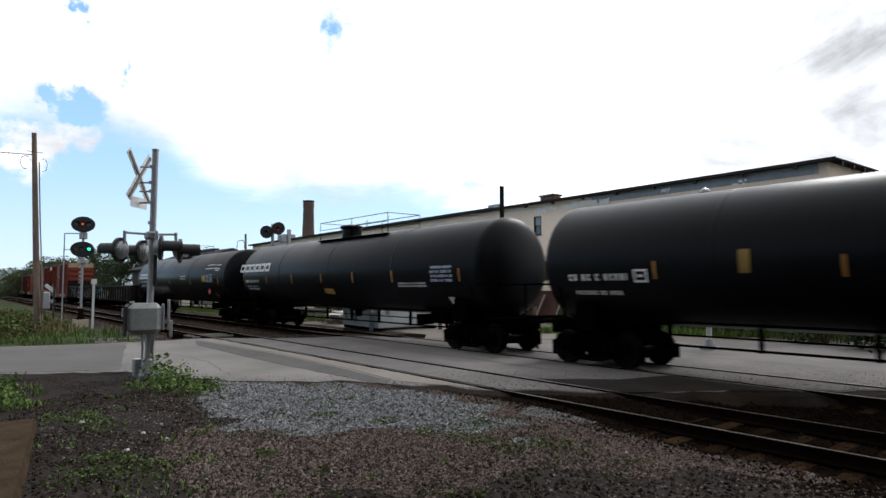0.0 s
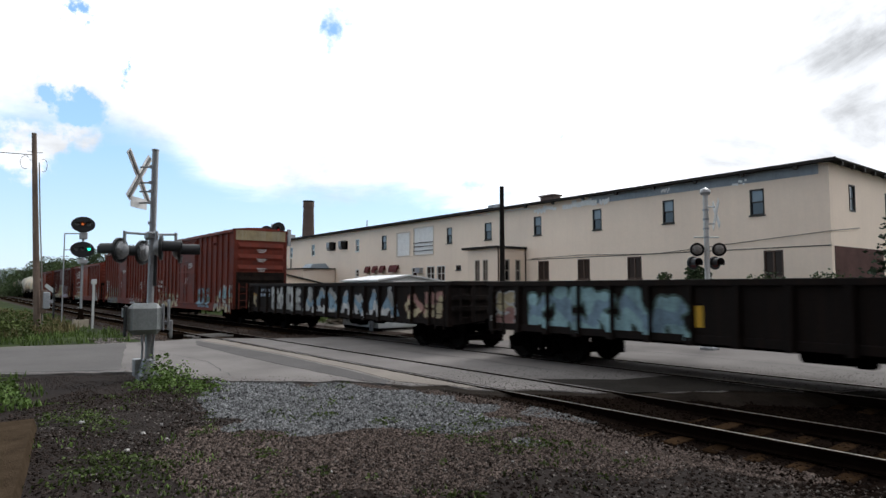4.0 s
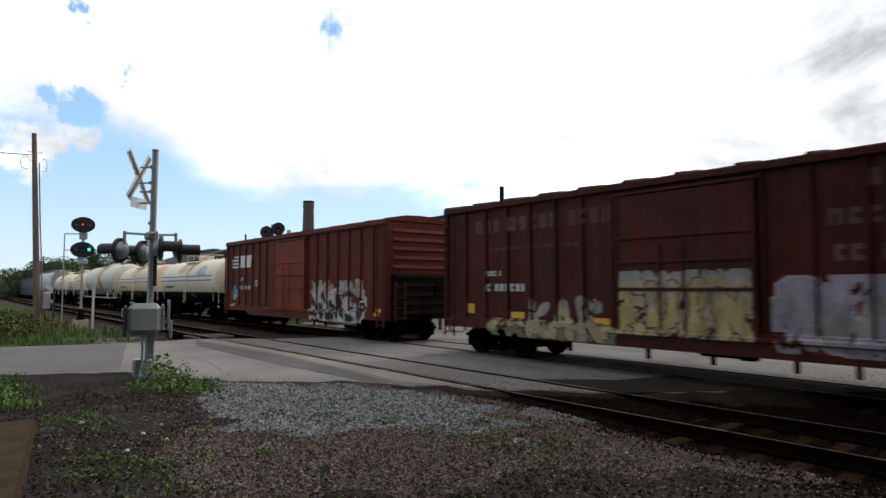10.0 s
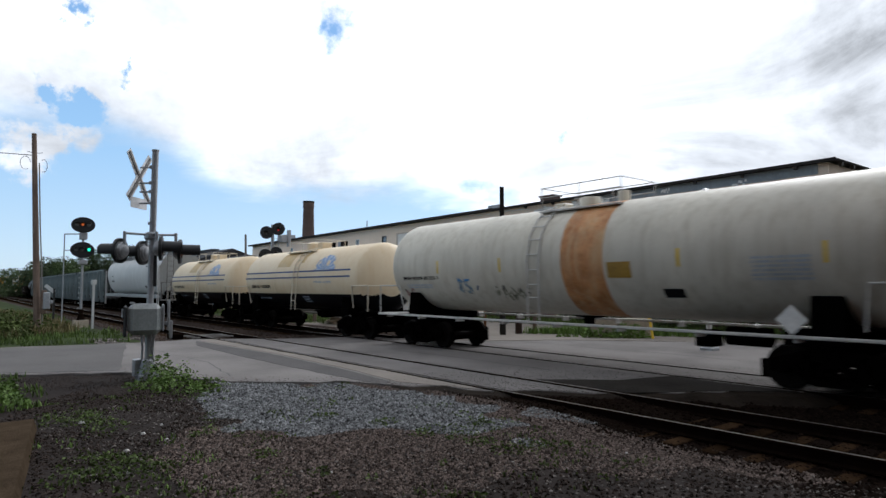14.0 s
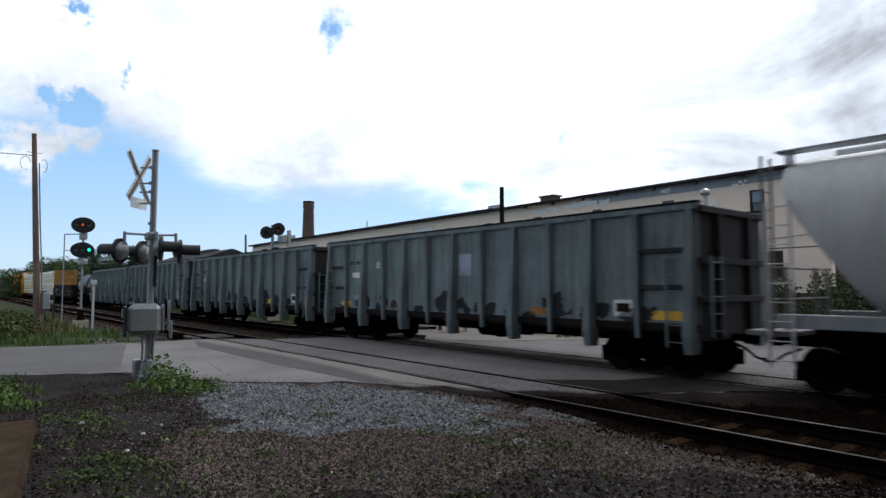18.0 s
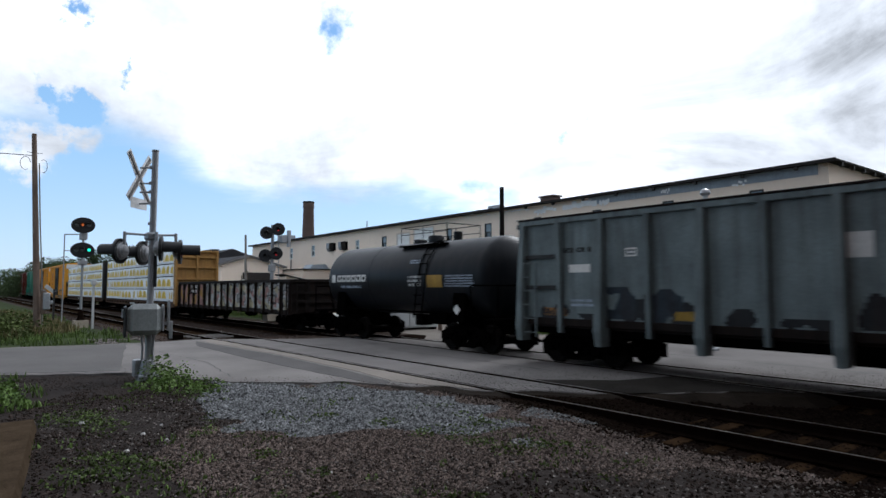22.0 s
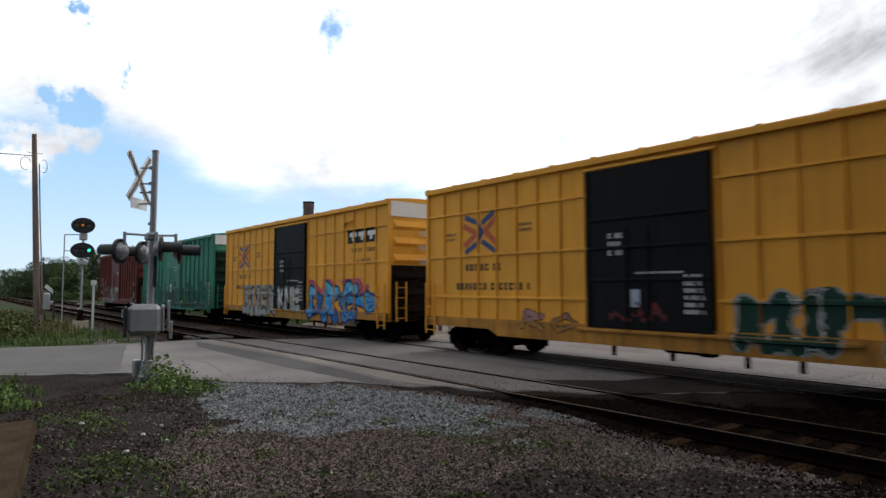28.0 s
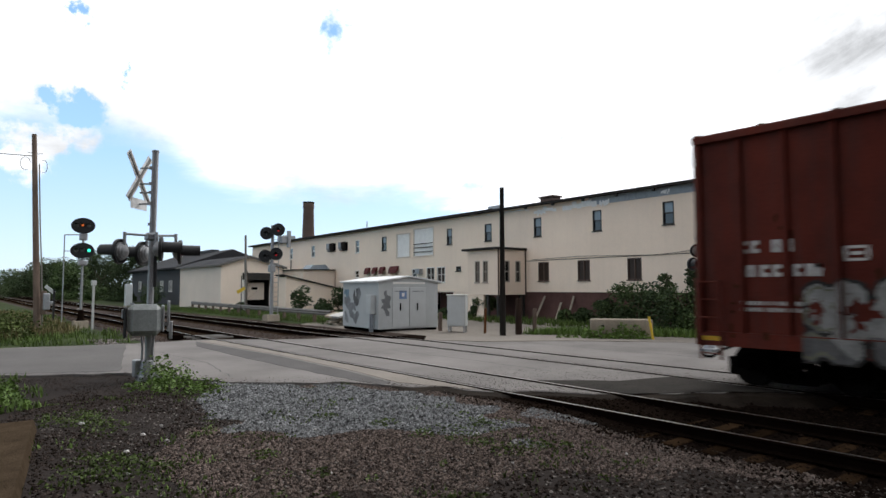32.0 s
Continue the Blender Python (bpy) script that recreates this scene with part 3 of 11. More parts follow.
def part(name, geo, mats, parent=None, label="", at=None, smooth=False):
    """Links a mesh (a Geo or mesh data) as one object under a thing or a part."""
    me = geo if isinstance(geo, bpy.types.Mesh) else mesh_of(geo, mats, name, smooth)
    ob = new(name, me)
    if parent:
        ob.parent = parent
    if at is not None:
        ob.matrix_basis = at if isinstance(at, Matrix) else Matrix.Translation(at)
    if label:
        ob["label"] = label
    return ob


def thing(name, label, category, at=(0, 0, 0), group="", kind=""):
    ob = new(name)
    ob.empty_display_size = 0.2
    ob.matrix_basis = at if isinstance(at, Matrix) else Matrix.Translation(at)
    return tagged(ob, label, category, group, kind)

# ---------------------------------------------------------------- ground
ROAD = [(-25.6, -60), (-25.6, 1.7), (-25.0, 3.7), (-24.7, 5.6), (-24.8, 8.0), (-22.5, 11.0), (-21.8, 13.5), (-19.1, 14.5), (-17.0, 15.7),
        (-15.2, 18.4), (-12.0, 21.1), (-6.9, 25.4), (10, 40), (40, 66), (52, 66), (14, 34), (0, 18.5), (-3.5, 14.5), (-5.6, 12.0), (-7.3, 9.7), (-9.2, 8.2),
        (-10.7, 7.35), (-11.7, 6.7), (-13.2, 4.9), (-16.0, 3.7), (-17.7, 1.2), (-18.2, -60)]


def roughen(poly, pitch=0.45, amount=0.14):
    """Breaks a clean edge into small uneven bites."""
    out = []
    for (x0, y0), (x1, y1) in zip(poly, poly[1:] + poly[:1]):
        d = math.hypot(x1 - x0, y1 - y0)
        n = max(1, min(40, int(d / pitch)))
        for i in range(n):
            t = i / n
            x, y = x0 + (x1 - x0) * t, y0 + (y1 - y0) * t
            k = amount if i or d < 3 else 0.0
            out.append((x + k * noise.noise((x * 1.7, y * 1.7, 3.0)) * 2, y + k * noise.noise((x * 1.7, y * 1.7, 8.0)) * 2))
    return out


def inside(poly, x, y):
    hit = False
    for (x0, y0), (x1, y1) in zip(poly, poly[1:] + poly[:1]):
        if (y0 > y) != (y1 > y) and x < (x1 - x0) * (y - y0) / (y1 - y0) + x0:
            hit = not hit
    return hit


def step(a, b, t):
    u = min(1.0, max(0.0, (t - a) / (b - a)))
    return u * u * (3 - 2 * u)


def ground_z(x, y):
    """Height of the bare ground: near yard, sunken track bed, far lot."""
    yb = y - bend(x)
    bed = step(6.4, 7.6, yb) * (1 - step(15.6, 16.8, yb))
    lump = 0.02 * noise.noise((x * 0.9, y * 0.9, 0.3)) + 0.04 * noise.noise((x * 0.17, y * 0.17, 4.0))
    far = step(60, 200, abs(x) + abs(y))
    fill = step(-27, -23, x) * (1 - step(-7.2, -4.6, x))      # dirt packed between the rails by the crossing
    z = (-0.05 + lump * (1 - bed)) * (1 - bed) - (0.205 - 0.125 * fill - 0.6 * lump * fill) * bed
    # a low bank beyond the verge west of the road
    z += 0.25 * step(-30, -45, x) * (1 - step(2.0, 5.5, y)) * (1 - far)
    if -27 < x < 56 and inside(ROAD, x, y):
        z = min(z, -0.10)
    return z


GREY_PATCH = [(-13.3, 4.7), (-11.9, 3.9), (-9.8, 3.2), (-8.2, 3.9), (-6.6, 5.6), (-6.6, 6.6), (-8.8, 7.7), (-10.6, 7.2), (-11.8, 6.6)]


def in_patch(x, y):
    a, b = noise.noise((x * 1.1, y * 1.1, 6.0)), noise.noise((x * 1.1, y * 1.1, 16.0))
    return inside(GREY_PATCH, x + 0.9 * a, y + 0.7 * b)


def spaced(lo, hi, c0, c1, fine_step, grow=1.18):
    a = list(np.arange(c0, c1 + 1e-6, fine_step))
    s, p = fine_step, c1
    while p < hi:
        s *= grow
        p += s
        a.append(min(p, hi))
    s, p = fine_step, c0
    b = []
    while p > lo:
        s *= grow
        p -= s
        b.append(max(p, lo))
    return b[::-1] + a


def build_ground():
    xs, ys = spaced(-3000, 3000, -34, 6, 0.34), spaced(-3000, 3000, -2, 24, 0.30)
    g = Geo()
    for y in ys:
        for x in xs:
            g.v.append((x, y, ground_z(x, y)))
    nx = len(xs)
    for j in range(len(ys) - 1):
        for i in range(nx - 1):
            x, y = (xs[i] + xs[i + 1]) / 2, (ys[j] + ys[j + 1]) / 2
            yb = y - bend(x)
            s = 0
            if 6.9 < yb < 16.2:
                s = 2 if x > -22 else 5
            elif in_patch(x, y):
                s = 1
            elif (x < -25.6 and yb < 6.2) or (x < -13 and y < 1.2 and x < -18) or yb > 27 or (x < -33 and yb > 16.2) or abs(x) > 60 or y < -30:
                s = 3
            elif yb > 16.2:
                s = 4
            g.f.append((j * nx + i, j * nx + i + 1, (j + 1) * nx + i + 1, (j + 1) * nx + i))
            g.m.append(s)
    mats = [
        mat("dirt_yard", (0.02291, 0.01829, 0.01645), rough=0.95, var=0.35, scale=0.6, fine=14, bump=0.8, rnd=0, spec=0.05),
        mat("gravel_bed", (0.07666, 0.07666, 0.08059), rough=0.95, var=0.25, scale=1.5, fine=20, bump=1.0, rnd=0, spec=0.05),
        # bed by the crossing is darkened in colour to stand for shade
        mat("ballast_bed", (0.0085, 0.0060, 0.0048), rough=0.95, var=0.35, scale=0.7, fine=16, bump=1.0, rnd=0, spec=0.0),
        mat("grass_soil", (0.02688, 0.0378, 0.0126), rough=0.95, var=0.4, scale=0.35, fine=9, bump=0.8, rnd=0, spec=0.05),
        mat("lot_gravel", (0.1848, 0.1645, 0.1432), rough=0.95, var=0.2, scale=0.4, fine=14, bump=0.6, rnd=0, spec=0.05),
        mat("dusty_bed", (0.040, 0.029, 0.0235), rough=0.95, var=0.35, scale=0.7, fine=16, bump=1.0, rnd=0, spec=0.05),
    ]
    ob = part("ground", g, mats)
    tagged(ob, "bare dirt and gravel yard with grassy verges beside the railway", "ground", kind="structure")


build_ground()

# ---------------------------------------------------------------- road over the crossing


def clip(poly, axis, val, keep_above):
    out = []
    for p, q in zip(poly, poly[1:] + poly[:1]):
        a, b = p[axis] - val, q[axis] - val
        if not keep_above:
            a, b = -a, -b
        if a >= 0:
            out.append(p)
        if (a >= 0) != (b >= 0):
            t = a / (a - b)
            out.append((p[0] + (q[0] - p[0]) * t, p[1] + (q[1] - p[1]) * t))
    return out


def slab(poly, top, depth, wobble=0.0):
    g = Geo()
    from_z = [top + (noise.noise((x * 0.4, y * 0.4, 9.0)) * wobble) for x, y in poly]
    n = len(poly)
    v = [(x, y, z) for (x, y), z in zip(poly, from_z)] + [(x, y, top - depth) for x, y in poly]
    tri = bmesh.new()
    vs = [tri.verts.new((x, y, 0)) for x, y in poly]
    tri.faces.new(vs)
    bmesh.ops.triangulate(tri, faces=tri.faces[:])
    tri.verts.index_update()
    faces = [tuple(w.index for w in f.verts) for f in tri.faces]
    tri.free()
    g.add(v, faces + [tuple(n + i for i in f) for f in faces] + [(i, (i + 1) % n, n + (i + 1) % n, n + i) for i in range(n)])
    return g


EDGE = roughen(ROAD)


def build_road():
    road = thing("road", "worn grey asphalt road crossing the tracks with patched strips", "road", kind="structure")
    t1, t2 = NEAR_TRACK, FAR_TRACK
    bands = ((-60, t1 - 0.86, "asphalt"), (t1 - 0.60, t1 + 0.63, "asphalt"), (t1 + 0.84, t2 - 0.86, "asphalt"), (t2 - 0.58, t2 + 0.60, "asphalt"), (t2 + 0.85, 66, "asphalt"))
    for lo, hi, m in bands:
        p = clip(clip(EDGE, 1, lo, True), 1, hi, False)
        part("road_surface", slab(p, -0.014, 0.17), M[m], road)
    for poly, m, label in (
        ([(-24.0, 7.55), (-22.1, 7.0), (-18.0, 6.9), (-15.1, 6.93), (-11.8, 7.06), (-10.75, 7.2), (-11.0, 7.5), (-13.1, 7.72), (-17.5, 7.85), (-20.4, 7.72)], "asphalt_dark", "dark tarred trench patch"),
        ([(-24.4, 8.38), (-24.2, 7.72), (-20.4, 7.86), (-17.5, 7.99), (-13.1, 7.86), (-10.9, 7.62), (-9.3, 8.2), (-9.2, 8.38)], "asphalt_tan", "tan weathered edge strip"),
        ([(-21.2, 16.4), (-19.0, 14.6), (-17.0, 15.9), (-15.3, 18.5), (-12.0, 21.3), (-14, 21.6), (-17.2, 18.4)], "asphalt_tan", "tan weathered shoulder"),
        # dark patch that paints in the train's shade, along with some dirt
        ([(-9.2, 10.15), (-6.9, 10.12), (-5.95, 11.7), (-4.9, 12.75), (-7.6, 12.8), (-8.0, 11.4)], "dirt_and_shade", "dark dirt with the train's shade painted in, between the tracks"),
        ([(-25.4, -58), (-25.4, 1.7), (-24.8, 3.7), (-24.5, 5.3), (-20.5, 4.35), (-16.7, 3.5), (-17.9, 1.2), (-18.4, -58)], "asphalt_worn", "darker worn asphalt lane"),
    ):
        part("road_patch", slab(roughen(poly, 0.35, 0.035), -0.008, 0.012), M[m], road, label)
    # dirt apron where the asphalt runs out into the ballast
    g = Geo()
    rim = [p for p in EDGE if -10.9 < p[0] < 4.0 and 7.2 < p[1] < 24.0 and not inside(ROAD, p[0] + 1.2, p[1] - 0.6)]
    rim.sort()
    for (ax, ay), (bx, by) in zip(rim, rim[1:]):
        if math.hypot(bx - ax, by - ay) > 1.5:
            continue
        quad = []
        for x, y in ((ax, ay), (bx, by)):
            k = 0.55 + 0.4 * noise.noise((x * 1.3, y * 1.3, 41))
            quad += [(x - 0.12 * k, y + 0.10 * k, -0.0105), (x + 0.30 * k, y - 0.22 * k, -0.06), (x + 0.9 * k, y - 0.6 * k, -0.23)]
        g.add(quad, [(0, 1, 4, 3), (1, 2, 5, 4)])
    part("dirt_apron", g, M["packed_dirt"], road, "dirt spilling from the road edge")
    # cracks along the road's edge and between the tracks
    rng = random.Random(5)
    for pts, w in (([(-17.9, 1.2), (-17.2, 1.9), (-17.1, 2.6), (-16.6, 3.0), (-16.2, 3.6)], 0.07), ([(-20, 16.9), (-15, 16.75), (-9, 16.95), (-4, 16.8)], 0.05), ([(-18.5, 18.2), (-14, 17.9), (-9.5, 18.1)], 0.04),
                   ([(-16.5, 11.4), (-13, 11.55), (-9.5, 11.45)], 0.04), ([(-24.6, 5.6), (-21.2, 5.4), (-17, 5.7), (-13.6, 5.1)], 0.025), ([(-19.7, -3), (-20.2, 1), (-20.0, 4.5)], 0.03)):
        g = Geo()
        fine = []
        for a, b in zip(pts, pts[1:]):
            for i in range(8):
                t = i / 8
                fine.append((a[0] + (b[0] - a[0]) * t + rng.uniform(-0.06, 0.06), a[1] + (b[1] - a[1]) * t + rng.uniform(-0.06, 0.06)))
        for a, b in zip(fine, fine[1:]):
            d = Vector((b[0] - a[0], b[1] - a[1], 0)).normalized() * w * rng.uniform(0.3, 0.7)
            s = Vector((-d.y, d.x, 0))
            p, q = Vector((*a, -0.0095)), Vector((*b, -0.0095))
            g.add([p + s, p - s, q - s, q + s], [(0, 1, 2, 3)])
        part("crack", g, M["tar"], road, "tarred crack")


build_road()

# ---------------------------------------------------------------- tracks


def rail_profile():
    return [(-0.07, -0.17), (0.07, -0.17), (0.07, -0.155), (0.012, -0.135), (0.012, -0.045), (0.036, -0.035), (0.036, -0.010), (0.024, 0.0), (-0.020, 0.0), (-0.036, -0.010), (-0.036, -0.035), (-0.012, -0.045), (-0.012, -0.135), (-0.07, -0.155)]


def build_track(y0, name, label):
    track = thing(name, label, "railway track", (0, 0, 0), "main line tracks")
    xs = list(np.arange(-900, -240, 30)) + list(np.arange(-240, -30, 6)) + list(np.arange(-30, 30, 10)) + list(np.arange(30, 901, 60))
    prof = rail_profile()
    n = len(prof)
    for s in (-1, 1):
        g = Geo()
        for x in xs:
            for a, b in prof:
                g.v.append((x, y0 + bend(x) + s * HALF_GAUGE + a, b))
        for i in range(len(xs) - 1):
            for k in range(n):
                g.f.append((i * n + k, i * n + (k + 1) % n, (i + 1) * n + (k + 1) % n, (i + 1) * n + k))
                g.m.append(1 if k == 7 else 0)
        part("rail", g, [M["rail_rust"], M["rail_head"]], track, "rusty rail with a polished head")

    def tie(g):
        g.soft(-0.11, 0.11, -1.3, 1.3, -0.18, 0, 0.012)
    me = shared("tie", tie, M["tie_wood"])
    rng = random.Random(int(y0 * 10))
    x = -62.0
    while x < 14:
        if not (-23.5 < x < -7.6):
            part("tie", me, None, track, at=pose(x + rng.uniform(-0.03, 0.03), y0 + bend(x), -0.176 - rng.uniform(0, 0.02), 0, 0, rng.uniform(-1, 1)))
        x += 0.53
    g = Geo()
    for a, b in ((-260, -62.3), (14.2, 120)):
        x = a
        while x < b:
            g.box(x - 0.11, x + 0.11, y0 + bend(x) - 1.3, y0 + bend(x) + 1.3, -0.34, -0.17)
            x += 0.53
    tagged(part("far_tie", g, M["tie_wood"], track), kind="stuff")
    # spike plates by the crossing
    def plate(g):
        g.box(-0.1, 0.1, -0.17, 0.17, 0, 0.012)
        for a in (-0.06, 0.06):
            g.box(a - 0.015, a + 0.015, -0.11, -0.075, 0.012, 0.03)
            g.box(a - 0.015, a + 0.015, 0.075, 0.11, 0.012, 0.03)
    pl = shared("tie_plate", plate, M["rail_rust"])
    x = 1.52
    while x < 6:
        for s in (-1, 1):
            part("tie_plate", pl, None, track, at=(x, y0 + s * HALF_GAUGE, -0.183))
        x += 0.53
    return track


build_track(NEAR_TRACK, "railway_track", "empty near track with rusty rails on dark wooden ties")
build_track(FAR_TRACK, "railway_track", "far track under the train, rails on dark wooden ties")

# ---------------------------------------------------------------- loose stones and litter


def stones(name, label, mt, count, region, size, seed, accept, lift=None):
    """Loose broken stones as one mass of small uneven lumps."""
    rng = np.random.RandomState(seed)
    base = np.array([(1, 0, 0), (-1, 0, 0), (0, 1, 0), (0, -1, 0), (0, 0, 1), (0, 0, -1)], float)
    tri = np.array([(0, 2, 4), (2, 1, 4), (1, 3, 4), (3, 0, 4), (2, 0, 5), (1, 2, 5), (3, 1, 5), (0, 3, 5)])
    vs, k = [], 0
    x0, x1, y0, y1 = region
    while k < count:
        x, y = rng.uniform(x0, x1), rng.uniform(y0, y1)
        if not accept(x, y):
            k += 0.15
            continue
        r = size * rng.uniform(0.5, 1.25) * (1.5 if rng.rand() < 0.04 else 1)
        v = base * rng.uniform(0.6, 1.15, (6, 1)) * r + rng.uniform(-0.25, 0.25, (6, 3)) * r
        v[:, 2] *= 0.7
        a = rng.uniform(0, 6.28)
        c, s = math.cos(a), math.sin(a)
        v[:, :2] = v[:, :2] @ np.array([[c, s], [-s, c]])
        vs.append(v + (x, y, (ground_z(x, y) if lift is None else lift) + r * 0.22))
        k += 1
    n = len(vs)
    v = np.concatenate(vs)
    f = (tri[None] + 6 * np.arange(n)[:, None, None]).reshape(-1, 3)
    me = bpy.data.meshes.new(name)
    me.from_pydata(v.tolist(), [], f.tolist())
    me.materials.append(mt)
    me.update()
    return tagged(new(name, me), label, "gravel", kind="stuff")


stones("grey_gravel", "light grey crushed stone spread beside the road", M["gravel_grey"], 19000, (-13.8, -5.4, 2.6, 8.0), 0.030, 3,
       lambda x, y: not inside(ROAD, x, y) and (in_patch(x, y) or (noise.noise((x * 0.8, y * 0.8, 2)) > 0.3 and y > 4.6)))


def gravelled(x, y):
    return not inside(ROAD, x, y) and not in_patch(x, y) and y > -0.62 * x - 6.6 and (y > -0.62 * x - 3.4 or noise.noise((x * 0.6, y * 0.6, 5)) > -0.1)


def mid_yard(x, y):
    """The brighter stretch of gravel in the middle of the yard."""
    w = 1.2 * noise.noise((x * 0.7, y * 0.7, 15))
    return y > -0.62 * x - 2.9 + w and x < -5.0 + 0.5 * (y - 4) + w and y < 7.9 + 0.3 * w


stones("brown_gravel", "reddish-brown gravel strewn over the yard", M["gravel_brown"], 40000, (-12, -1.2, 2.0, 8.2), 0.021, 4, lambda x, y: gravelled(x, y) and mid_yard(x, y))
stones("dark_gravel", "dark gravel strewn over the yard", M["gravel_dark"], 22000, (-14, 3.0, 0.9, 8.1), 0.024, 5, lambda x, y: gravelled(x, y) and not mid_yard(x, y))
stones("brown_gravel", "dark brown gravel strewn about the viewpoint", M["gravel_dark"], 9000, (-9, 2.3, -4.4, 1.3), 0.022, 44,
       lambda x, y: y < 0.95 and not (x < -4.1 and y < 1.2 - 0.135 * (x + 10.75)))
stones("soil_grit", "fine dark grit and clods on the bare soil", M["gravel_dark"], 16000, (-17.0, -4.5, 0.4, 4.6), 0.013, 61,
       lambda x, y: not inside(ROAD, x, y) and not in_patch(x, y) and noise.noise((x * 0.9, y * 0.9, 71)) > -0.35)
stones("mixed_gravel", "stray grey stones among the brown gravel", M["gravel_mixed"], 9000, (-12, 2.0, 1.2, 8.0), 0.019, 14,
       lambda x, y: not inside(ROAD, x, y) and not in_patch(x, y))
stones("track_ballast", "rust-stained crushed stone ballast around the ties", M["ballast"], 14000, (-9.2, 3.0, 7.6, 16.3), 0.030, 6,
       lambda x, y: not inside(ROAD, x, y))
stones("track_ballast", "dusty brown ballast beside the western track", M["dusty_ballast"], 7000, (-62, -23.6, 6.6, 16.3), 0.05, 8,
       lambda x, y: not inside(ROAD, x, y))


def by_edge(x, y, reach):
    """On the road, close to its eastern and near edges."""
    return inside(ROAD, x, y) and not inside(ROAD, x + reach, y - 0.35 * reach)


_spill = random.Random(15)
stones("spilled_gravel", "dark gravel and dirt spilled over the road edge", M["road_dust"], 14000, (-11.5, 1.0, 6.6, 16.6), 0.0115, 26,
       lambda x, y: by_edge(x, y, 4.2 * _spill.random() ** 2.0) and not 8.3 < y < 8.65 and not 9.8 < y < 10.15, -0.016)
stones("spilled_gravel", "grey grit spilled over the road's near edge", M["gravel_brown"], 1300, (-17.5, -7.5, 3.4, 8.2), 0.013, 27,
       lambda x, y: by_edge(x, y, 0.9 * _spill.random() ** 2.0), -0.012)
stones("verge_gravel", "grey crushed stone beside the road west of the crossing", M["gravel_mixed"], 1300, (-28.0, -24.8, 4.6, 6.4), 0.04, 24,
       lambda x, y: not inside(ROAD, x, y) and noise.noise((x * 0.6, y * 0.6, 33)) > -0.15)


def build_litter():
    rng = random.Random(11)
    for x, y, s in ((-9.5, 2.3, 0.10), (-9.9, 2.65, 0.07), (-8.9, 2.45, 0.06), (-6.5, 5.95, 0.12), (-5.6, 6.2, 0.06), (-8.6, 1.9, 0.09), (-10.8, 1.75, 0.16), (-7.6, 1.7, 0.05), (-5.1, 5.2, 0.05), (-8.2, 4.3, 0.05), (-6.1, 3.4, 0.05), (-4.6, 6.7, 0.06)):
        g = Geo()
        z = ground_z(x, y)
        n = 7
        s *= 0.55
        ring = [(s * rng.uniform(0.6, 1.1) * math.cos(6.28 * i / n), s * 0.7 * rng.uniform(0.6, 1.1) * math.sin(6.28 * i / n)) for i in range(n)]
        v = [(a, b, 0.0) for a, b in ring] + [(a * 0.75, b * 0.75, 0.015 + rng.uniform(0, 0.01)) for a, b in ring] + [(0, 0, 0.03)]
        g.add(v, [(i, (i + 1) % n, n + (i + 1) % n, n + i) for i in range(n)] + [(n + i, n + (i + 1) % n, 2 * n) for i in range(n)])
        tagged(part("pale_stone", g, M["litter"], at=pose(x, y, z, 0, 0, rng.uniform(0, 360))), "pale loose stone lying on the dark gravel", "stone", "scattered pale stones")


build_litter()

# ---------------------------------------------------------------- freight cars: shared running gear
WHEEL_R = 0.42
TRAIN = []      # (car, place along the train, half distance between trucks)
AXLES = ([], [])


def g_wheelset(g):
    for s in (-1, 1):
        prof = [(s * 0.68, 0.05), (s * 0.68, 0.447), (s * 0.70, 0.45), (s * 0.715, 0.43), (s * 0.72, 0.421), (s * 0.82, 0.414), (s * 0.82, 0.36), (s * 0.79, 0.345), (s * 0.765, 0.2), (s * 0.80, 0.12), (s * 0.82, 0.1), (s * 0.82, 0.0)]
        g.lathe(prof, 1, seg=28)
    g.cyl((0, -1.0, 0), (0, 1.0, 0), 0.08, seg=10)


def g_sideframe(g):
    # arched frame with journal boxes at both ends and a spring window
    g.prism([(-1.12, 0.36), (-1.12, 0.60), (-0.92, 0.66), (-0.45, 0.80), (0.45, 0.80), (0.92, 0.66), (1.12, 0.60), (1.12, 0.36), (1.02, 0.36), (1.0, 0.50), (0.78, 0.50), (0.76, 0.40), (0.50, 0.62), (-0.50, 0.62), (-0.76, 0.40), (-0.78, 0.50), (-1.0, 0.50), (-1.02, 0.36)], 1, -0.07, 0.07)
    g.prism([(-0.80, 0.46), (-0.36, 0.14), (0.36, 0.14), (0.80, 0.46), (0.70, 0.50), (0.30, 0.24), (-0.30, 0.24), (-0.70, 0.50)], 1, -0.08, 0.08)
    for x in (-0.46, 0.46):
        g.soft(x - 0.07, x + 0.07, -0.07, 0.07, 0.2, 0.72, 0.01)
    for x in (-0.24, 0.0, 0.24):
        for z in (0.25, 0.31, 0.37, 0.43):
            g.cyl((x, 0, z), (x, 0, z + 0.04), 0.085, seg=8)
        g.cyl((x, 0, 0.24), (x, 0, 0.50), 0.06, seg=8)
    for x in (-0.889, 0.889):
        g.cyl((x, -0.13, 0.42), (x, 0.1, 0.42), 0.10, seg=10)
        g.soft(x - 0.12, x + 0.12, -0.09, 0.09, 0.42, 0.56, 0.015)


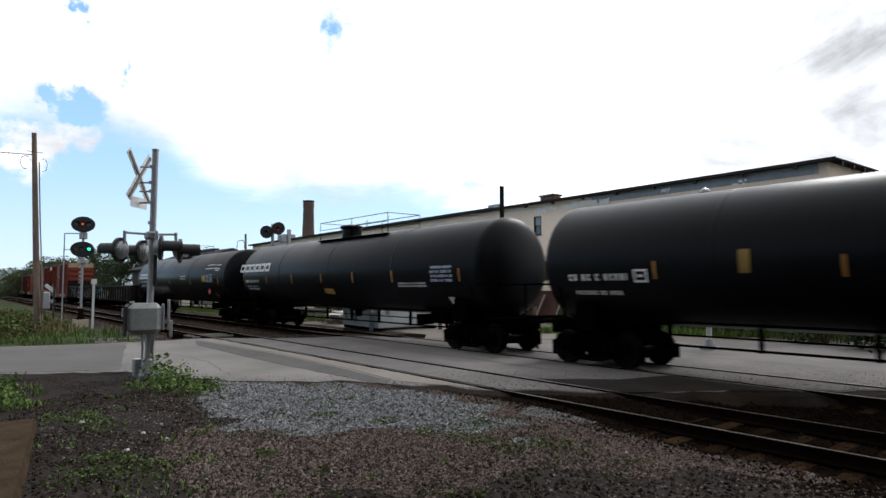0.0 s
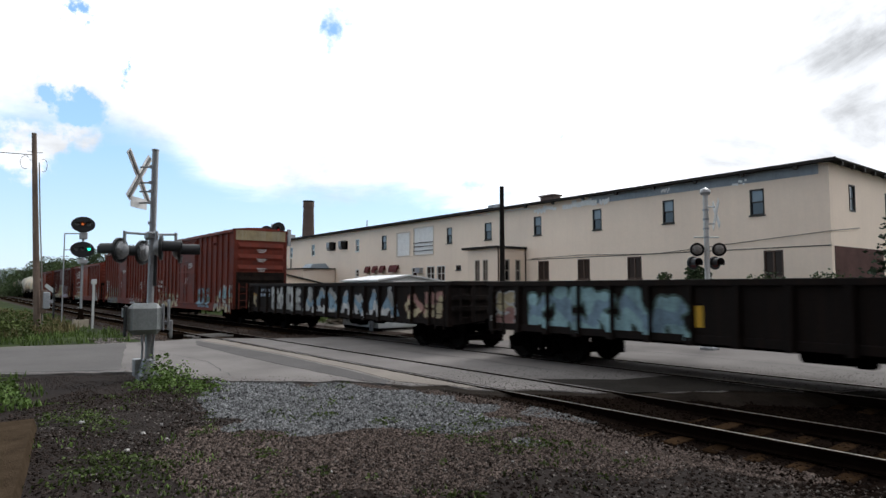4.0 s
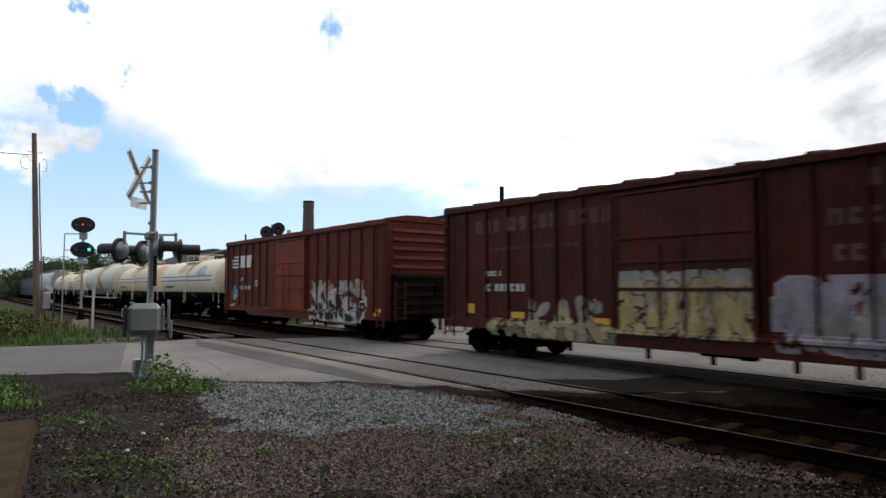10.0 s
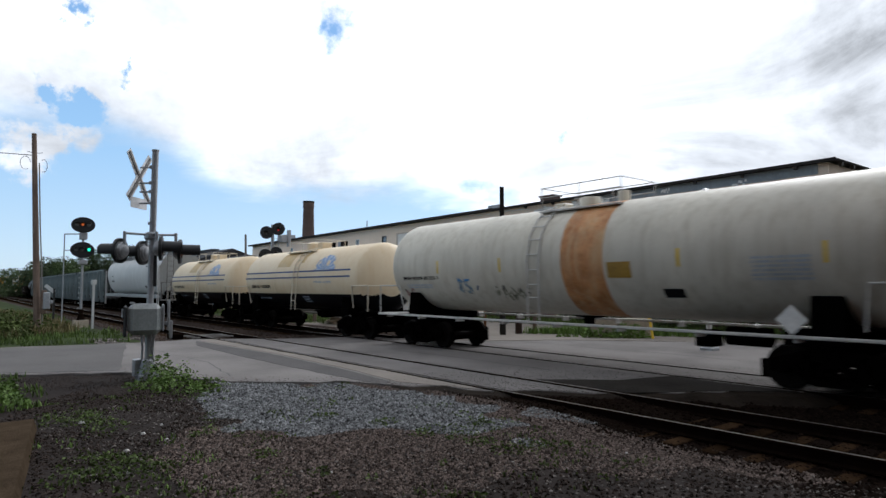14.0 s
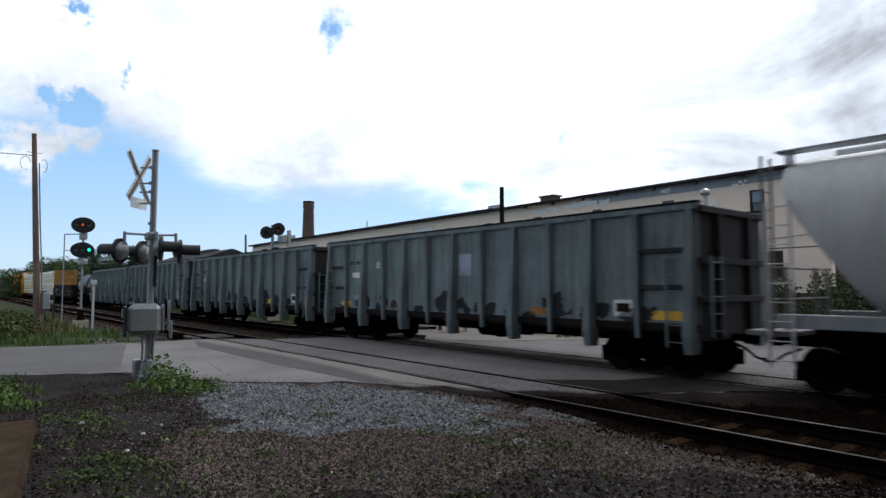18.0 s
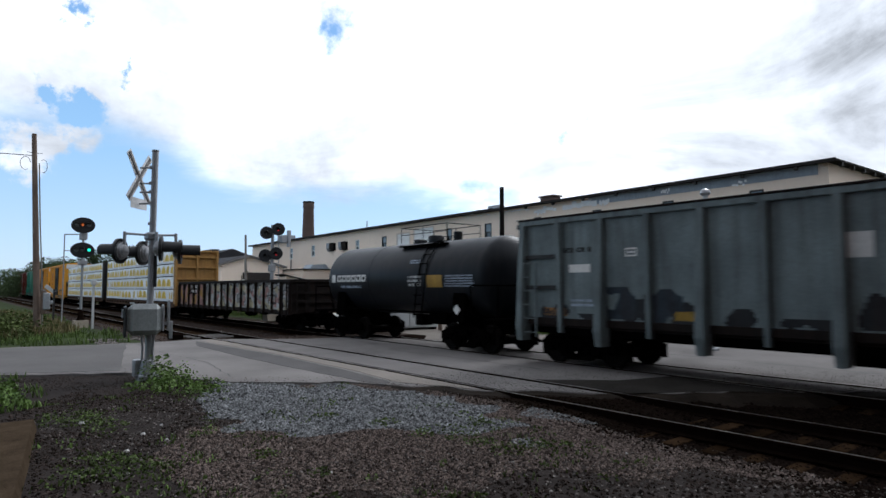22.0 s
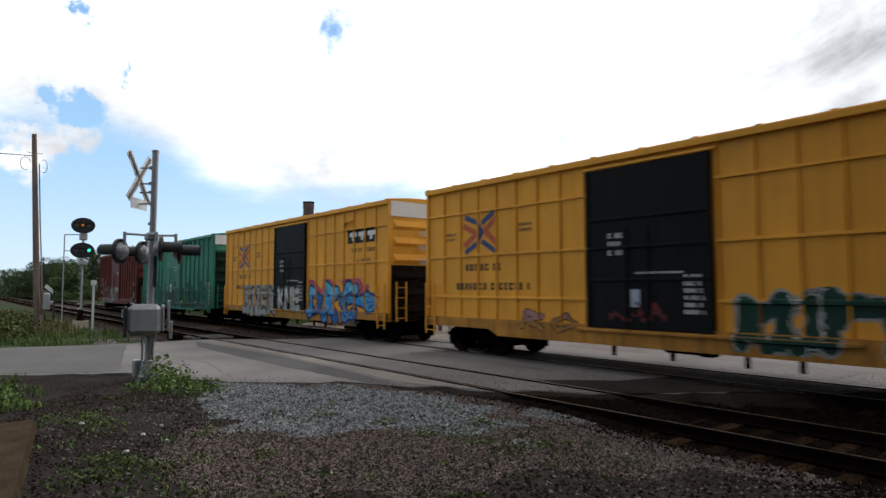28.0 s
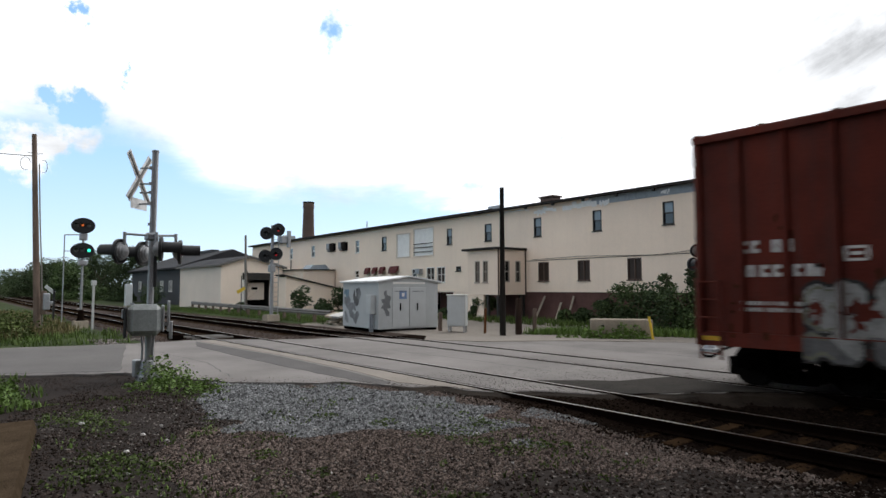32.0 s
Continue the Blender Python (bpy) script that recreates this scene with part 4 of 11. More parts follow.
def g_bolster(g):
    g.prism([(-1.15, 0.50), (1.15, 0.50), (1.15, 0.68), (0.4, 0.74), (-0.4, 0.74), (-1.15, 0.68)], 0, -0.19, 0.19)
    g.cyl((0, 0, 0.72), (0, 0, 0.84), 0.2, seg=12)


def g_brake_beam(g):
    g.box(-0.05, 0.05, -0.75, 0.75, 0.30, 0.42)
    for y in (-0.752, 0.752):
        g.soft(-0.06, 0.06, y - 0.06, y + 0.06, 0.2, 0.55, 0.01)


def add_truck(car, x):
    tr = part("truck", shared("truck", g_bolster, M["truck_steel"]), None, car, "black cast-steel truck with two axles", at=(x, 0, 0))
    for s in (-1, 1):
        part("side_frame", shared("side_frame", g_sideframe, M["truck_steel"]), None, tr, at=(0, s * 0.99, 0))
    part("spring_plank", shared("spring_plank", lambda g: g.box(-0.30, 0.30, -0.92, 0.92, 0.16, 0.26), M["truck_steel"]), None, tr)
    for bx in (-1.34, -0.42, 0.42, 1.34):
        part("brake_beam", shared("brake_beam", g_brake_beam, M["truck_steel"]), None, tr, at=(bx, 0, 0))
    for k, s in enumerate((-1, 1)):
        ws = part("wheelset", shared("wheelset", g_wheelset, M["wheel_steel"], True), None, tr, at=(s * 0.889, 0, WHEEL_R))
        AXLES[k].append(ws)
    return tr


def g_coupler(g):
    g.soft(-0.6, 0.30, -0.07, 0.07, 0.80, 0.96, 0.02)
    g.soft(0.26, 0.50, -0.15, 0.12, 0.76, 1.0, 0.03)
    g.soft(0.46, 0.60, -0.15, -0.02, 0.78, 0.98, 0.03)
    g.tube([(-0.2, 0.3, 0.75), (0.1, 0.32, 0.62), (0.35, 0.25, 0.45), (0.6, 0.1, 0.42), (0.68, 0.0, 0.46)], 0.03, 6)
    g.tube([(0.1, -0.1, 0.9), (0.12, -0.6, 0.86), (0.1, -1.25, 0.80), (0.14, -1.36, 0.66)], 0.018, 5)


def add_couplers(car, half):
    me = shared("coupler", g_coupler, M["under_black"])
    part("coupler", me, None, car, at=(half, 0, 0))
    part("coupler", me, None, car, at=pose(-half, 0, 0, 0, 0, 180))


def g_ladder(h, w=0.42, step_=0.36):
    def make(g):
        for x in (-w / 2, w / 2):
            g.box(x - 0.018, x + 0.018, -0.05, 0.0, 0, h)
        z = 0.12
        while z < h:
            g.cyl((-w / 2, -0.055, z), (w / 2, -0.055, z), 0.013, seg=6)
            z += step_
    return make


def add_ladder(car, x, y, z0, z1, mt, turn=0, w=0.42):
    h = round(z1 - z0, 2)
    part("ladder", shared(f"ladder:{h}:{w}:{mt}", g_ladder(h, w), M[mt]), None, car, at=pose(x, y, z0, 0, 0, turn))


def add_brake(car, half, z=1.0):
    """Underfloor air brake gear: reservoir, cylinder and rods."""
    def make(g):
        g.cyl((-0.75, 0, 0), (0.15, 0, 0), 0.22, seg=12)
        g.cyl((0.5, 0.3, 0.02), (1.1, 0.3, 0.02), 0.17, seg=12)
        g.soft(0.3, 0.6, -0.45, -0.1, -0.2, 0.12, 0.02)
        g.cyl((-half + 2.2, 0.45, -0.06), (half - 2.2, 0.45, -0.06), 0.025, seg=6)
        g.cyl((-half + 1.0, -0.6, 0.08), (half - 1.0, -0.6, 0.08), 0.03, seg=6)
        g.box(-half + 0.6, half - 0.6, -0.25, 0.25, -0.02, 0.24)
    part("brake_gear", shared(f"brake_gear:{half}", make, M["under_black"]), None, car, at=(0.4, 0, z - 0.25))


def start_car(name, label, left, right, category, truck_half):
    car = thing(name, label, category, ((left + right) / 2, FAR_TRACK, 0), "cars of the freight train")
    for s in (-1, 1):
        add_truck(car, s * truck_half)
    add_couplers(car, (right - left) / 2)
    TRAIN.append((car, (left + right) / 2, truck_half))
    return car


# ---------------------------------------------------------------- paint on the cars: marks and sprayed pictures


def quad_at(g, x0, x1, z0, z1, surf, slot=0, lean=0.0, n=1):
    """A thin painted patch on a car's near side; surf(x, z) gives the side's y there."""
    for i in range(n):
        a, b = x0 + (x1 - x0) * i / n, x0 + (x1 - x0) * (i + 1) / n
        k = max(1, int((z1 - z0) / 0.07))
        for j in range(k):
            c, d = z0 + (z1 - z0) * j / k, z0 + (z1 - z0) * (j + 1) / k
            l0, l1 = lean * (c - z0), lean * (d - z0)
            g.add([(a + l0, surf(a, c) - 0.005, c), (b + l0, surf(b, c) - 0.005, c), (b + l1, surf(b, d) - 0.005, d), (a + l1, surf(a, d) - 0.005, d)], [(0, 1, 2, 3)], slot)


def bars(car, x0, x1, z0, z1, surf, mt="dull_white", rows=1, seed=0, name="lettering", label="faded white lettering"):
    """Lettering too small to read: rows of short thin bars."""
    rng = random.Random(seed * 77 + int(abs(x0) * 100))
    g = Geo()
    h = (z1 - z0) / rows
    for r in range(rows):
        x = x0 + rng.uniform(0, 0.06) * (x1 - x0)
        zb, zt = z0 + r * h + h * 0.2, z0 + r * h + h * 0.8
        while x < x1 - 0.02:
            w = min(h * rng.uniform(0.34, 0.5), x1 - x)
            t = h * 0.20
            kind = rng.randrange(3) if h > 0.14 else 3
            if kind == 3:
                quad_at(g, x, x + w, zb, zt, surf)
            else:
                quad_at(g, x, x + t, zb, zt, surf)
                if kind:
                    quad_at(g, x + w - t, x + w, zb, zt, surf)
                quad_at(g, x + t, x + w - t * (kind > 0), zt - t, zt, surf)
                if kind < 2:
                    quad_at(g, x + t, x + w - t * (kind > 0), zb, zb + t, surf)
            x += w + h * rng.choice((0.16, 0.16, 0.2, 0.55))
    return tagged(part(name, g, M[mt], car, label), kind="stuff")


def blocks(car, x0, x1, z0, z1, surf, mt, count, lean=0.0, name="emblem", label="white block emblem", gap=0.16):
    """An emblem as a row of plain blocks."""
    g = Geo()
    w = (x1 - x0) / count
    t = (z1 - z0) * 0.27
    for i in range(count):
        a, b = x0 + i * w, x0 + (i + 1 - gap) * w
        k = lean * (z1 - z0 - t)
        quad_at(g, a, b, z0, z0 + t, surf, 0, lean)
        quad_at(g, a + k, b + k, z1 - t, z1, surf, 0, lean)
        for p in (a, b - t * 1.05):
            quad_at(g, p + lean * t, p + lean * t + t * 1.05, z0 + t, z1 - t, surf, 0, lean)
    return part(name, g, M[mt], car, label)


def frame_mark(car, x0, x1, z0, z1, surf, mt="white_paint"):
    g = Geo()
    t = min(0.05, (z1 - z0) * 0.18)
    quad_at(g, x0, x1, z0, z0 + t, surf)
    quad_at(g, x0, x1, z1 - t, z1, surf)
    quad_at(g, x0, x0 + t, z0, z1, surf)
    quad_at(g, x1 - t, x1, z0, z1, surf)
    zm = (z0 + z1) / 2
    quad_at(g, x0 + 2 * t, x1 - 2 * t, zm - t * 0.6, zm + t * 0.6, surf)
    return part("data_frame", g, M[mt], car, "white outlined data panel")


def panel(car, x0, x1, z0, z1, surf, mt, name="placard", label=""):
    g = Geo()
    quad_at(g, x0, x1, z0, z1, surf, n=max(1, int((x1 - x0) / 0.2)))
    return part(name, g, M[mt], car, label)


SPRAY = {}


def spray(key, col, under=(0.06, 0.03, 0.024)):
    """Sprayed paint, worn through to the car's own paint."""
    k = key + str(under)
    if k not in SPRAY:
        SPRAY[k] = mat("spray_" + key, col, rough=0.6, var=0.30, scale=2.2, bump=0.04, streak=0.5, dirt=tuple(0.55 * u + 0.2 * c for u, c in zip(under, col)), rnd=0, spec=0.15)
    return SPRAY[k]


COLOURS = dict(deepgreen=(0.016, 0.072, 0.050), mint=(0.20, 0.34, 0.28), soot=(0.022, 0.024, 0.026), slate=(0.030, 0.040, 0.050), dove=(0.22, 0.225, 0.23), cream=(0.40, 0.34, 0.22), cyan=(0.25, 0.40, 0.43), white=(0.46, 0.46, 0.45), silver=(0.29, 0.29, 0.28), black=(0.014, 0.014, 0.016), blue=(0.04, 0.22, 0.50), paleblue=(0.18, 0.27, 0.34), navy=(0.015, 0.035, 0.11), pink=(0.42, 0.07, 0.11),
               rose=(0.34, 0.19, 0.17), green=(0.012, 0.050, 0.036), moss=(0.17, 0.17, 0.12), yellow=(0.44, 0.37, 0.17), ochre=(0.36, 0.20, 0.05), brown=(0.07, 0.035, 0.022), grey=(0.12, 0.12, 0.12), teal=(0.075, 0.12, 0.11), lavender=(0.33, 0.30, 0.36), wine=(0.14, 0.020, 0.022), lime=(0.30, 0.36, 0.10), deepblue=(0.022, 0.12, 0.36), sky=(0.11, 0.38, 0.56), charcoal=(0.03, 0.03, 0.028))


SHAPES = {"A": 0, "B": 1, "C": 2, "S": 3, "K": 4, "E": 5, "O": 6, "R": 7, "N": 8, "M": 9, "I": 10, "D": 11, "U": 12, "L": 13, "P": 14, "T": 15, ">": 16}


def stroke_set(rng, w, letter=None):
    """Fat letter-like strokes in a box 1 wide and 1 high."""
    kind = SHAPES[letter] if letter else rng.randrange(8)
    lean = rng.uniform(-0.12, 0.15)

    def q(x, z):
        return (x + lean * (z - 0.5), z)
    if kind == 0:
        s = [(q(0.15, 0.05), q(0.45, 0.95)), (q(0.45, 0.95), q(0.85, 0.05)), (q(0.3, 0.4), q(0.7, 0.4))]
    elif kind == 1:
        s = [(q(0.2, 0.05), q(0.2, 0.95)), (q(0.2, 0.92), q(0.75, 0.72)), (q(0.75, 0.72), q(0.25, 0.5)), (q(0.25, 0.5), q(0.8, 0.25)), (q(0.8, 0.25), q(0.2, 0.06))]
    elif kind == 2:
        s = [(q(0.8, 0.85), q(0.4, 0.92)), (q(0.4, 0.92), q(0.15, 0.5)), (q(0.15, 0.5), q(0.4, 0.08)), (q(0.4, 0.08), q(0.85, 0.18))]
    elif kind == 3:
        s = [(q(0.8, 0.88), q(0.3, 0.85)), (q(0.3, 0.85), q(0.25, 0.6)), (q(0.25, 0.6), q(0.75, 0.42)), (q(0.75, 0.42), q(0.7, 0.12)), (q(0.7, 0.12), q(0.15, 0.12))]
    elif kind == 4:
        s = [(q(0.2, 0.05), q(0.2, 0.9)), (q(0.8, 0.9), q(0.25, 0.48)), (q(0.25, 0.48), q(0.85, 0.05))]
    elif kind == 5:
        s = [(q(0.2, 0.05), q(0.15, 0.95)), (q(0.15, 0.9), q(0.75, 0.88)), (q(0.18, 0.5), q(0.7, 0.5)), (q(0.2, 0.1), q(0.8, 0.1))]
    elif kind == 6:
        s = [(q(0.5, 0.9), q(0.15, 0.55)), (q(0.15, 0.55), q(0.4, 0.1)), (q(0.4, 0.1), q(0.85, 0.45)), (q(0.85, 0.45), q(0.5, 0.9))]
    elif kind == 8:
        s = [(q(0.18, 0.05), q(0.18, 0.92)), (q(0.18, 0.92), q(0.8, 0.08)), (q(0.8, 0.08), q(0.8, 0.95))]
    elif kind == 9:
        s = [(q(0.12, 0.05), q(0.2, 0.92)), (q(0.2, 0.92), q(0.5, 0.4)), (q(0.5, 0.4), q(0.8, 0.92)), (q(0.8, 0.92), q(0.9, 0.05))]
    elif kind == 10:
        s = [(q(0.5, 0.05), q(0.5, 0.92))]
    elif kind == 11:
        s = [(q(0.2, 0.08), q(0.2, 0.92)), (q(0.2, 0.92), q(0.8, 0.62)), (q(0.8, 0.62), q(0.75, 0.3)), (q(0.75, 0.3), q(0.2, 0.08))]
    elif kind == 12:
        s = [(q(0.18, 0.92), q(0.2, 0.2)), (q(0.2, 0.2), q(0.5, 0.08)), (q(0.5, 0.08), q(0.8, 0.25)), (q(0.8, 0.25), q(0.8, 0.92))]
    elif kind == 13:
        s = [(q(0.25, 0.95), q(0.22, 0.1)), (q(0.22, 0.1), q(0.85, 0.12))]
    elif kind == 14:
        s = [(q(0.2, 0.05), q(0.2, 0.92)), (q(0.2, 0.9), q(0.8, 0.72)), (q(0.8, 0.72), q(0.22, 0.46))]
    elif kind == 15:
        s = [(q(0.5, 0.05), q(0.5, 0.9)), (q(0.12, 0.85), q(0.88, 0.92))]
    elif kind == 16:
        s = [((-0.5, 0.62), (0.75, 0.55)), ((0.5, 0.72), (0.95, 0.54)), ((0.95, 0.54), (0.5, 0.40))]
    else:
        s = [(q(0.2, 0.05), q(0.2, 0.9)), (q(0.2, 0.88), q(0.75, 0.75)), (q(0.75, 0.75), q(0.25, 0.45)), (q(0.35, 0.45), q(0.85, 0.05))]
    return s


def graffiti(car, x0, x1, z0, z1, surf, count, fills, line="black", edge=None, seed=1, fat=0.13, cell=0.032, label="sprayed graffiti", halo=None, text="", slim=1.0, wear=0.0, under=(0.06, 0.03, 0.024), halo_from=-1.0):
    """A sprayed picture of fat letter-like strokes, laid cell by cell on the car's side."""
    rng = random.Random(seed)
    count = len(text) or count
    nx, nz = max(8, int((x1 - x0) / cell)), max(8, int((z1 - z0) / cell))
    xs = x0 + (np.arange(nx) + 0.5) * (x1 - x0) / nx
    zs = z0 + (np.arange(nz) + 0.5) * (z1 - z0) / nz
    gx, gz = np.meshgrid(xs, zs)
    H = z1 - z0
    wl = (x1 - x0) / count
    best = np.full(gx.shape, 9.0)
    pick = np.zeros(gx.shape, int)
    for i in range(count):
        lift = rng.uniform(-0.06, 0.06) * H
        tall = rng.uniform(0.8, 1.0)
        d = np.full(gx.shape, 9.0)
        rad = fat * min(wl * 1.3, H) * rng.uniform(0.85, 1.2)
        for (ax, az), (bx, bz) in stroke_set(rng, 1, text[i] if text else None):
            a = (x0 + (i + ax * 1.02) * wl, z0 + 0.1 * H + az * H * 0.82 * tall + lift)
            b = (x0 + (i + bx * 1.02) * wl, z0 + 0.1 * H + bz * H * 0.82 * tall + lift)
            vx, vz = b[0] - a[0], b[1] - a[1]
            t = np.clip(((gx - a[0]) * vx + (gz - a[1]) * vz) / (vx * vx + vz * vz + 1e-9), 0, 1)
            d = np.minimum(d, np.hypot(gx - a[0] - t * vx, gz - a[1] - t * vz) - rad * (1 + 0.25 * np.sin(7 * t + i)))
        new_best = d < best
        pick[new_best] = i
        best = np.minimum(best, d)
    best = best + 0.018 * np.sin(gx * 9.1 + seed) * np.cos(gz * 11.3)
    lw = (0.28 * fat * min(wl * 1.3, H) + 0.012) * slim
    slot = np.full(gx.shape, -1)
    nf = len(fills)
    level = np.clip((gz - z0) / H + 0.18 * np.sin(gx * 3.1 + seed * 1.3) + 0.1 * np.sin(gx * 8.0 + gz * 5.0), 0, 0.999)
    slot[best < 0] = (level[best < 0] * nf).astype(int) % nf
    if halo:
        slot[(best < lw * 2.2 + 0.07 + 0.07 * np.sin(gx * 5 + gz * 7) + 0.03 * np.sin(gx * 17 - gz * 13)) & (best >= lw) & ((gz - z0) / H + 0.25 * np.sin(gx * 2.3 + 1.0) > halo_from)] = nf + 1
    slot[(best >= 0) & (best < lw)] = nf
    if edge:
        slot[(best < -0.45 * lw) & (best > -1.1 * lw) & (np.sin(gx * 4 + seed) > 0.2)] = nf + 2
    if wear:
        for j in range(nz):
            for i in range(nx):
                if slot[j, i] >= 0 and noise.noise((xs[i] * 2.3, zs[j] * 1.6, seed)) + 0.7 * noise.noise((xs[i] * 9, zs[j] * 7, seed)) < wear - 0.75:
                    slot[j, i] = -1
    g = Geo()
    hx, hz = (x1 - x0) / nx / 2, (z1 - z0) / nz / 2
    for j in range(nz):
        i = 0
        while i < nx:
            s = slot[j, i]
            if s < 0:
                i += 1
                continue
            ya = surf(xs[i], zs[j])
            k = i
            while k + 1 < nx and slot[j, k + 1] == s and abs(surf(xs[k + 1], zs[j]) - ya) < 1e-4 and k - i < 12:
                k += 1
            a, b = xs[i] - hx, xs[k] + hx
            c, d = zs[j] - hz, zs[j] + hz
            yc, yd = surf(xs[i], c) - 0.006, surf(xs[i], d) - 0.006
            g.add([(a, yc, c), (b, yc, c), (b, yd, d), (a, yd, d)], [(0, 1, 2, 3)], int(s))
            i = k + 1
    names = list(fills) + [line, halo or line, edge or line]
    return part("graffiti", g, [spray(q, COLOURS[q], under) for q in names], car, label)


def blot(car, x0, x1, z0, z1, surf, col, seed=1, cell=0.04, cut=0.0, label="sprayed patch", freq=2.2):
    """An uneven sprayed or stained patch, ragged by noise."""
    g = Geo()
    nx, nz = max(4, int((x1 - x0) / cell)), max(4, int((z1 - z0) / cell))
    hx, hz = (x1 - x0) / nx, (z1 - z0) / nz
    for j in range(nz):
        for i in range(nx):
            x, z = x0 + (i + 0.5) * hx, z0 + (j + 0.5) * hz
            u, w = 2 * (x - x0) / (x1 - x0) - 1, 2 * (z - z0) / (z1 - z0) - 1
            if noise.noise((x * freq, z * freq, seed)) + 0.45 * (1 - u * u - w * w) > cut + 0.18:
                y = surf(x, z) - 0.005
                g.add([(x - hx / 2, y, z - hz / 2), (x + hx / 2, y, z - hz / 2), (x + hx / 2, y, z + hz / 2), (x - hx / 2, y, z + hz / 2)], [(0, 1, 2, 3)])
    if g.f:
        return tagged(part("paint_patch", g, spray(col, COLOURS[col]), car, label), kind="stuff")


# ---------------------------------------------------------------- boxcars
def rib_places(L, door, pitch, inset):
    out = []
    for lo, hi in ((-L / 2 + inset, door[0] - 0.12), (door[1] + 0.12, L / 2 - inset)):
        n = max(1, round((hi - lo) / pitch))
        out += [lo + (hi - lo) * i / n for i in range(n + 1)]
    return out


def boxcar(label, left, right, H, body, door=(-1.6, 1.6), door_mat=None, sill=0.80, pitch=0.83, rib_w=0.085, rib_d=0.085, hicube=True, end_ribs=6, roof_mat=None, seams=(), roof_ribs=False, truck_half=6.22, door_bars=(0.3, 0.5, 0.68), thin=False, white_top=True, top_mat="white_paint", soot_top=0.46, soot_mat="soot_and_shade"):
    L = right - left
    car = start_car("boxcar", label, left, right, "boxcar", truck_half)
    core, out = 1.455, 1.53
    top = H - 0.16
    mt = M[body]
    part("body", Geo().box(-L / 2 + 0.06, L / 2 - 0.06, -core, core, sill + 0.2, top + 0.05), mt, car)
    for s in (-1, 1):
        g = Geo()
        g.soft(-L / 2, L / 2, s * out - 0.05, s * out + 0.05 * (s < 0) + 0.05 * (s > 0), top - 0.02, H - 0.03, 0.012)
        part("top_chord", g, mt, car)
        g = Geo()
        y0, y1 = (-out, -core + 0.02) if s < 0 else (core - 0.02, out)
        drop = sill - 0.16
        g.prism([(-L / 2, sill + 0.02), (-L / 2 + 2.9, sill + 0.02), (-L / 2 + 3.3, drop), (L / 2 - 3.3, drop), (L / 2 - 2.9, sill + 0.02), (L / 2, sill + 0.02), (L / 2, sill + 0.30), (-L / 2, sill + 0.30)], 1, y0, y1)
        part("side_sill", g, M["yellow_sill"] if body == "car_yellow" else mt, car)
    # ribs on both sides
    rz0, rz1 = sill + 0.28, top
    d = rib_d

    def rib(g):
        g.prism([(-rib_w / 2, 0.03), (-rib_w / 2 + 0.012, -d), (rib_w / 2 - 0.012, -d), (rib_w / 2, 0.03)], 2, rz0, rz1)
    me = shared(f"rib:{body}:{rib_w}:{d}:{rz0}:{rz1}", rib, mt)
    ribs = rib_places(L, door, pitch, 0.10)
    for x in ribs:
        part("rib", me, None, car, at=(x, -core, 0))
        part("rib", me, None, car, at=pose(x, core, 0, 0, 0, 180))
    for z in seams:
        for s in (-1, 1):
            for a, b in ((-L / 2 + 0.1, door[0] - 0.05), (door[1] + 0.05, L / 2 - 0.1)):
                g = Geo()
                g.prism([(s * (core - 0.01), z - 0.035), (s * (core + 0.055), z - 0.03), (s * (core + 0.05), z + 0.02), (s * (core - 0.01), z + 0.035)], 0, a, b)
                part("side_beam", g, mt, car)

    def surf(x, z):
        if door[0] - 0.4 < x < door[1] + 2.6 and sill + 0.135 < z < sill + 0.235:
            return -1.612
        if door[0] < x < door[1] and z < H - 0.4:
            return -1.565
        if any(abs(z - q) < 0.042 for q in seams):
            return -core - 0.057
        for r in ribs:
            if abs(x - r) < rib_w / 2 - 0.02:
                return -core - d
        if z < sill + 0.30:
            return -out
        return -core
    # door
    dm = M[door_mat or body]
    for s in (-1, 1):
        dz0, dz1 = sill + 0.24, H - 0.34
        dr = part("door", Geo().soft(door[0], door[1], s * 1.51 - 0.05, s * 1.51 + 0.05, dz0, dz1, 0.015), dm, car, "sliding steel door")
        xm = (door[0] + door[1]) / 2
        for fz in door_bars:
            z = dz0 + (dz1 - dz0) * fz
            part("door_beam", Geo().soft(door[0] + 0.06, door[1] - 0.06, s * 1.575 - 0.03, s * 1.575 + 0.03, z - 0.035, z + 0.035, 0.01), dm, dr)
        for x in (door[0] + 0.04, door[1] - 0.04):
            part("door_post", Geo().soft(x - 0.05, x + 0.05, s * 1.57 - 0.025, s * 1.57 + 0.025, dz0, dz1, 0.01), dm, dr)
        for x in (xm - 0.45, xm + 0.1):
            part("lock_bar", Geo().cyl((x, s * 1.60, dz0 + 0.05), (x, s * 1.60, dz0 + (dz1 - dz0) * 0.62), 0.02, seg=6), dm, dr)
        part("door_track", Geo().soft(door[0] - 0.4, door[1] + 2.6, s * 1.57 - 0.04, s * 1.57 + 0.04, dz0 - 0.09, dz0 - 0.02, 0.01), M["yellow_sill"] if body == "car_yellow" else mt, car)
        part("door_track", Geo().soft(door[0] - 0.1, door[1] + 0.1, s * 1.56 - 0.035, s * 1.56 + 0.035, dz1 + 0.01, dz1 + 0.07, 0.01), mt, car)
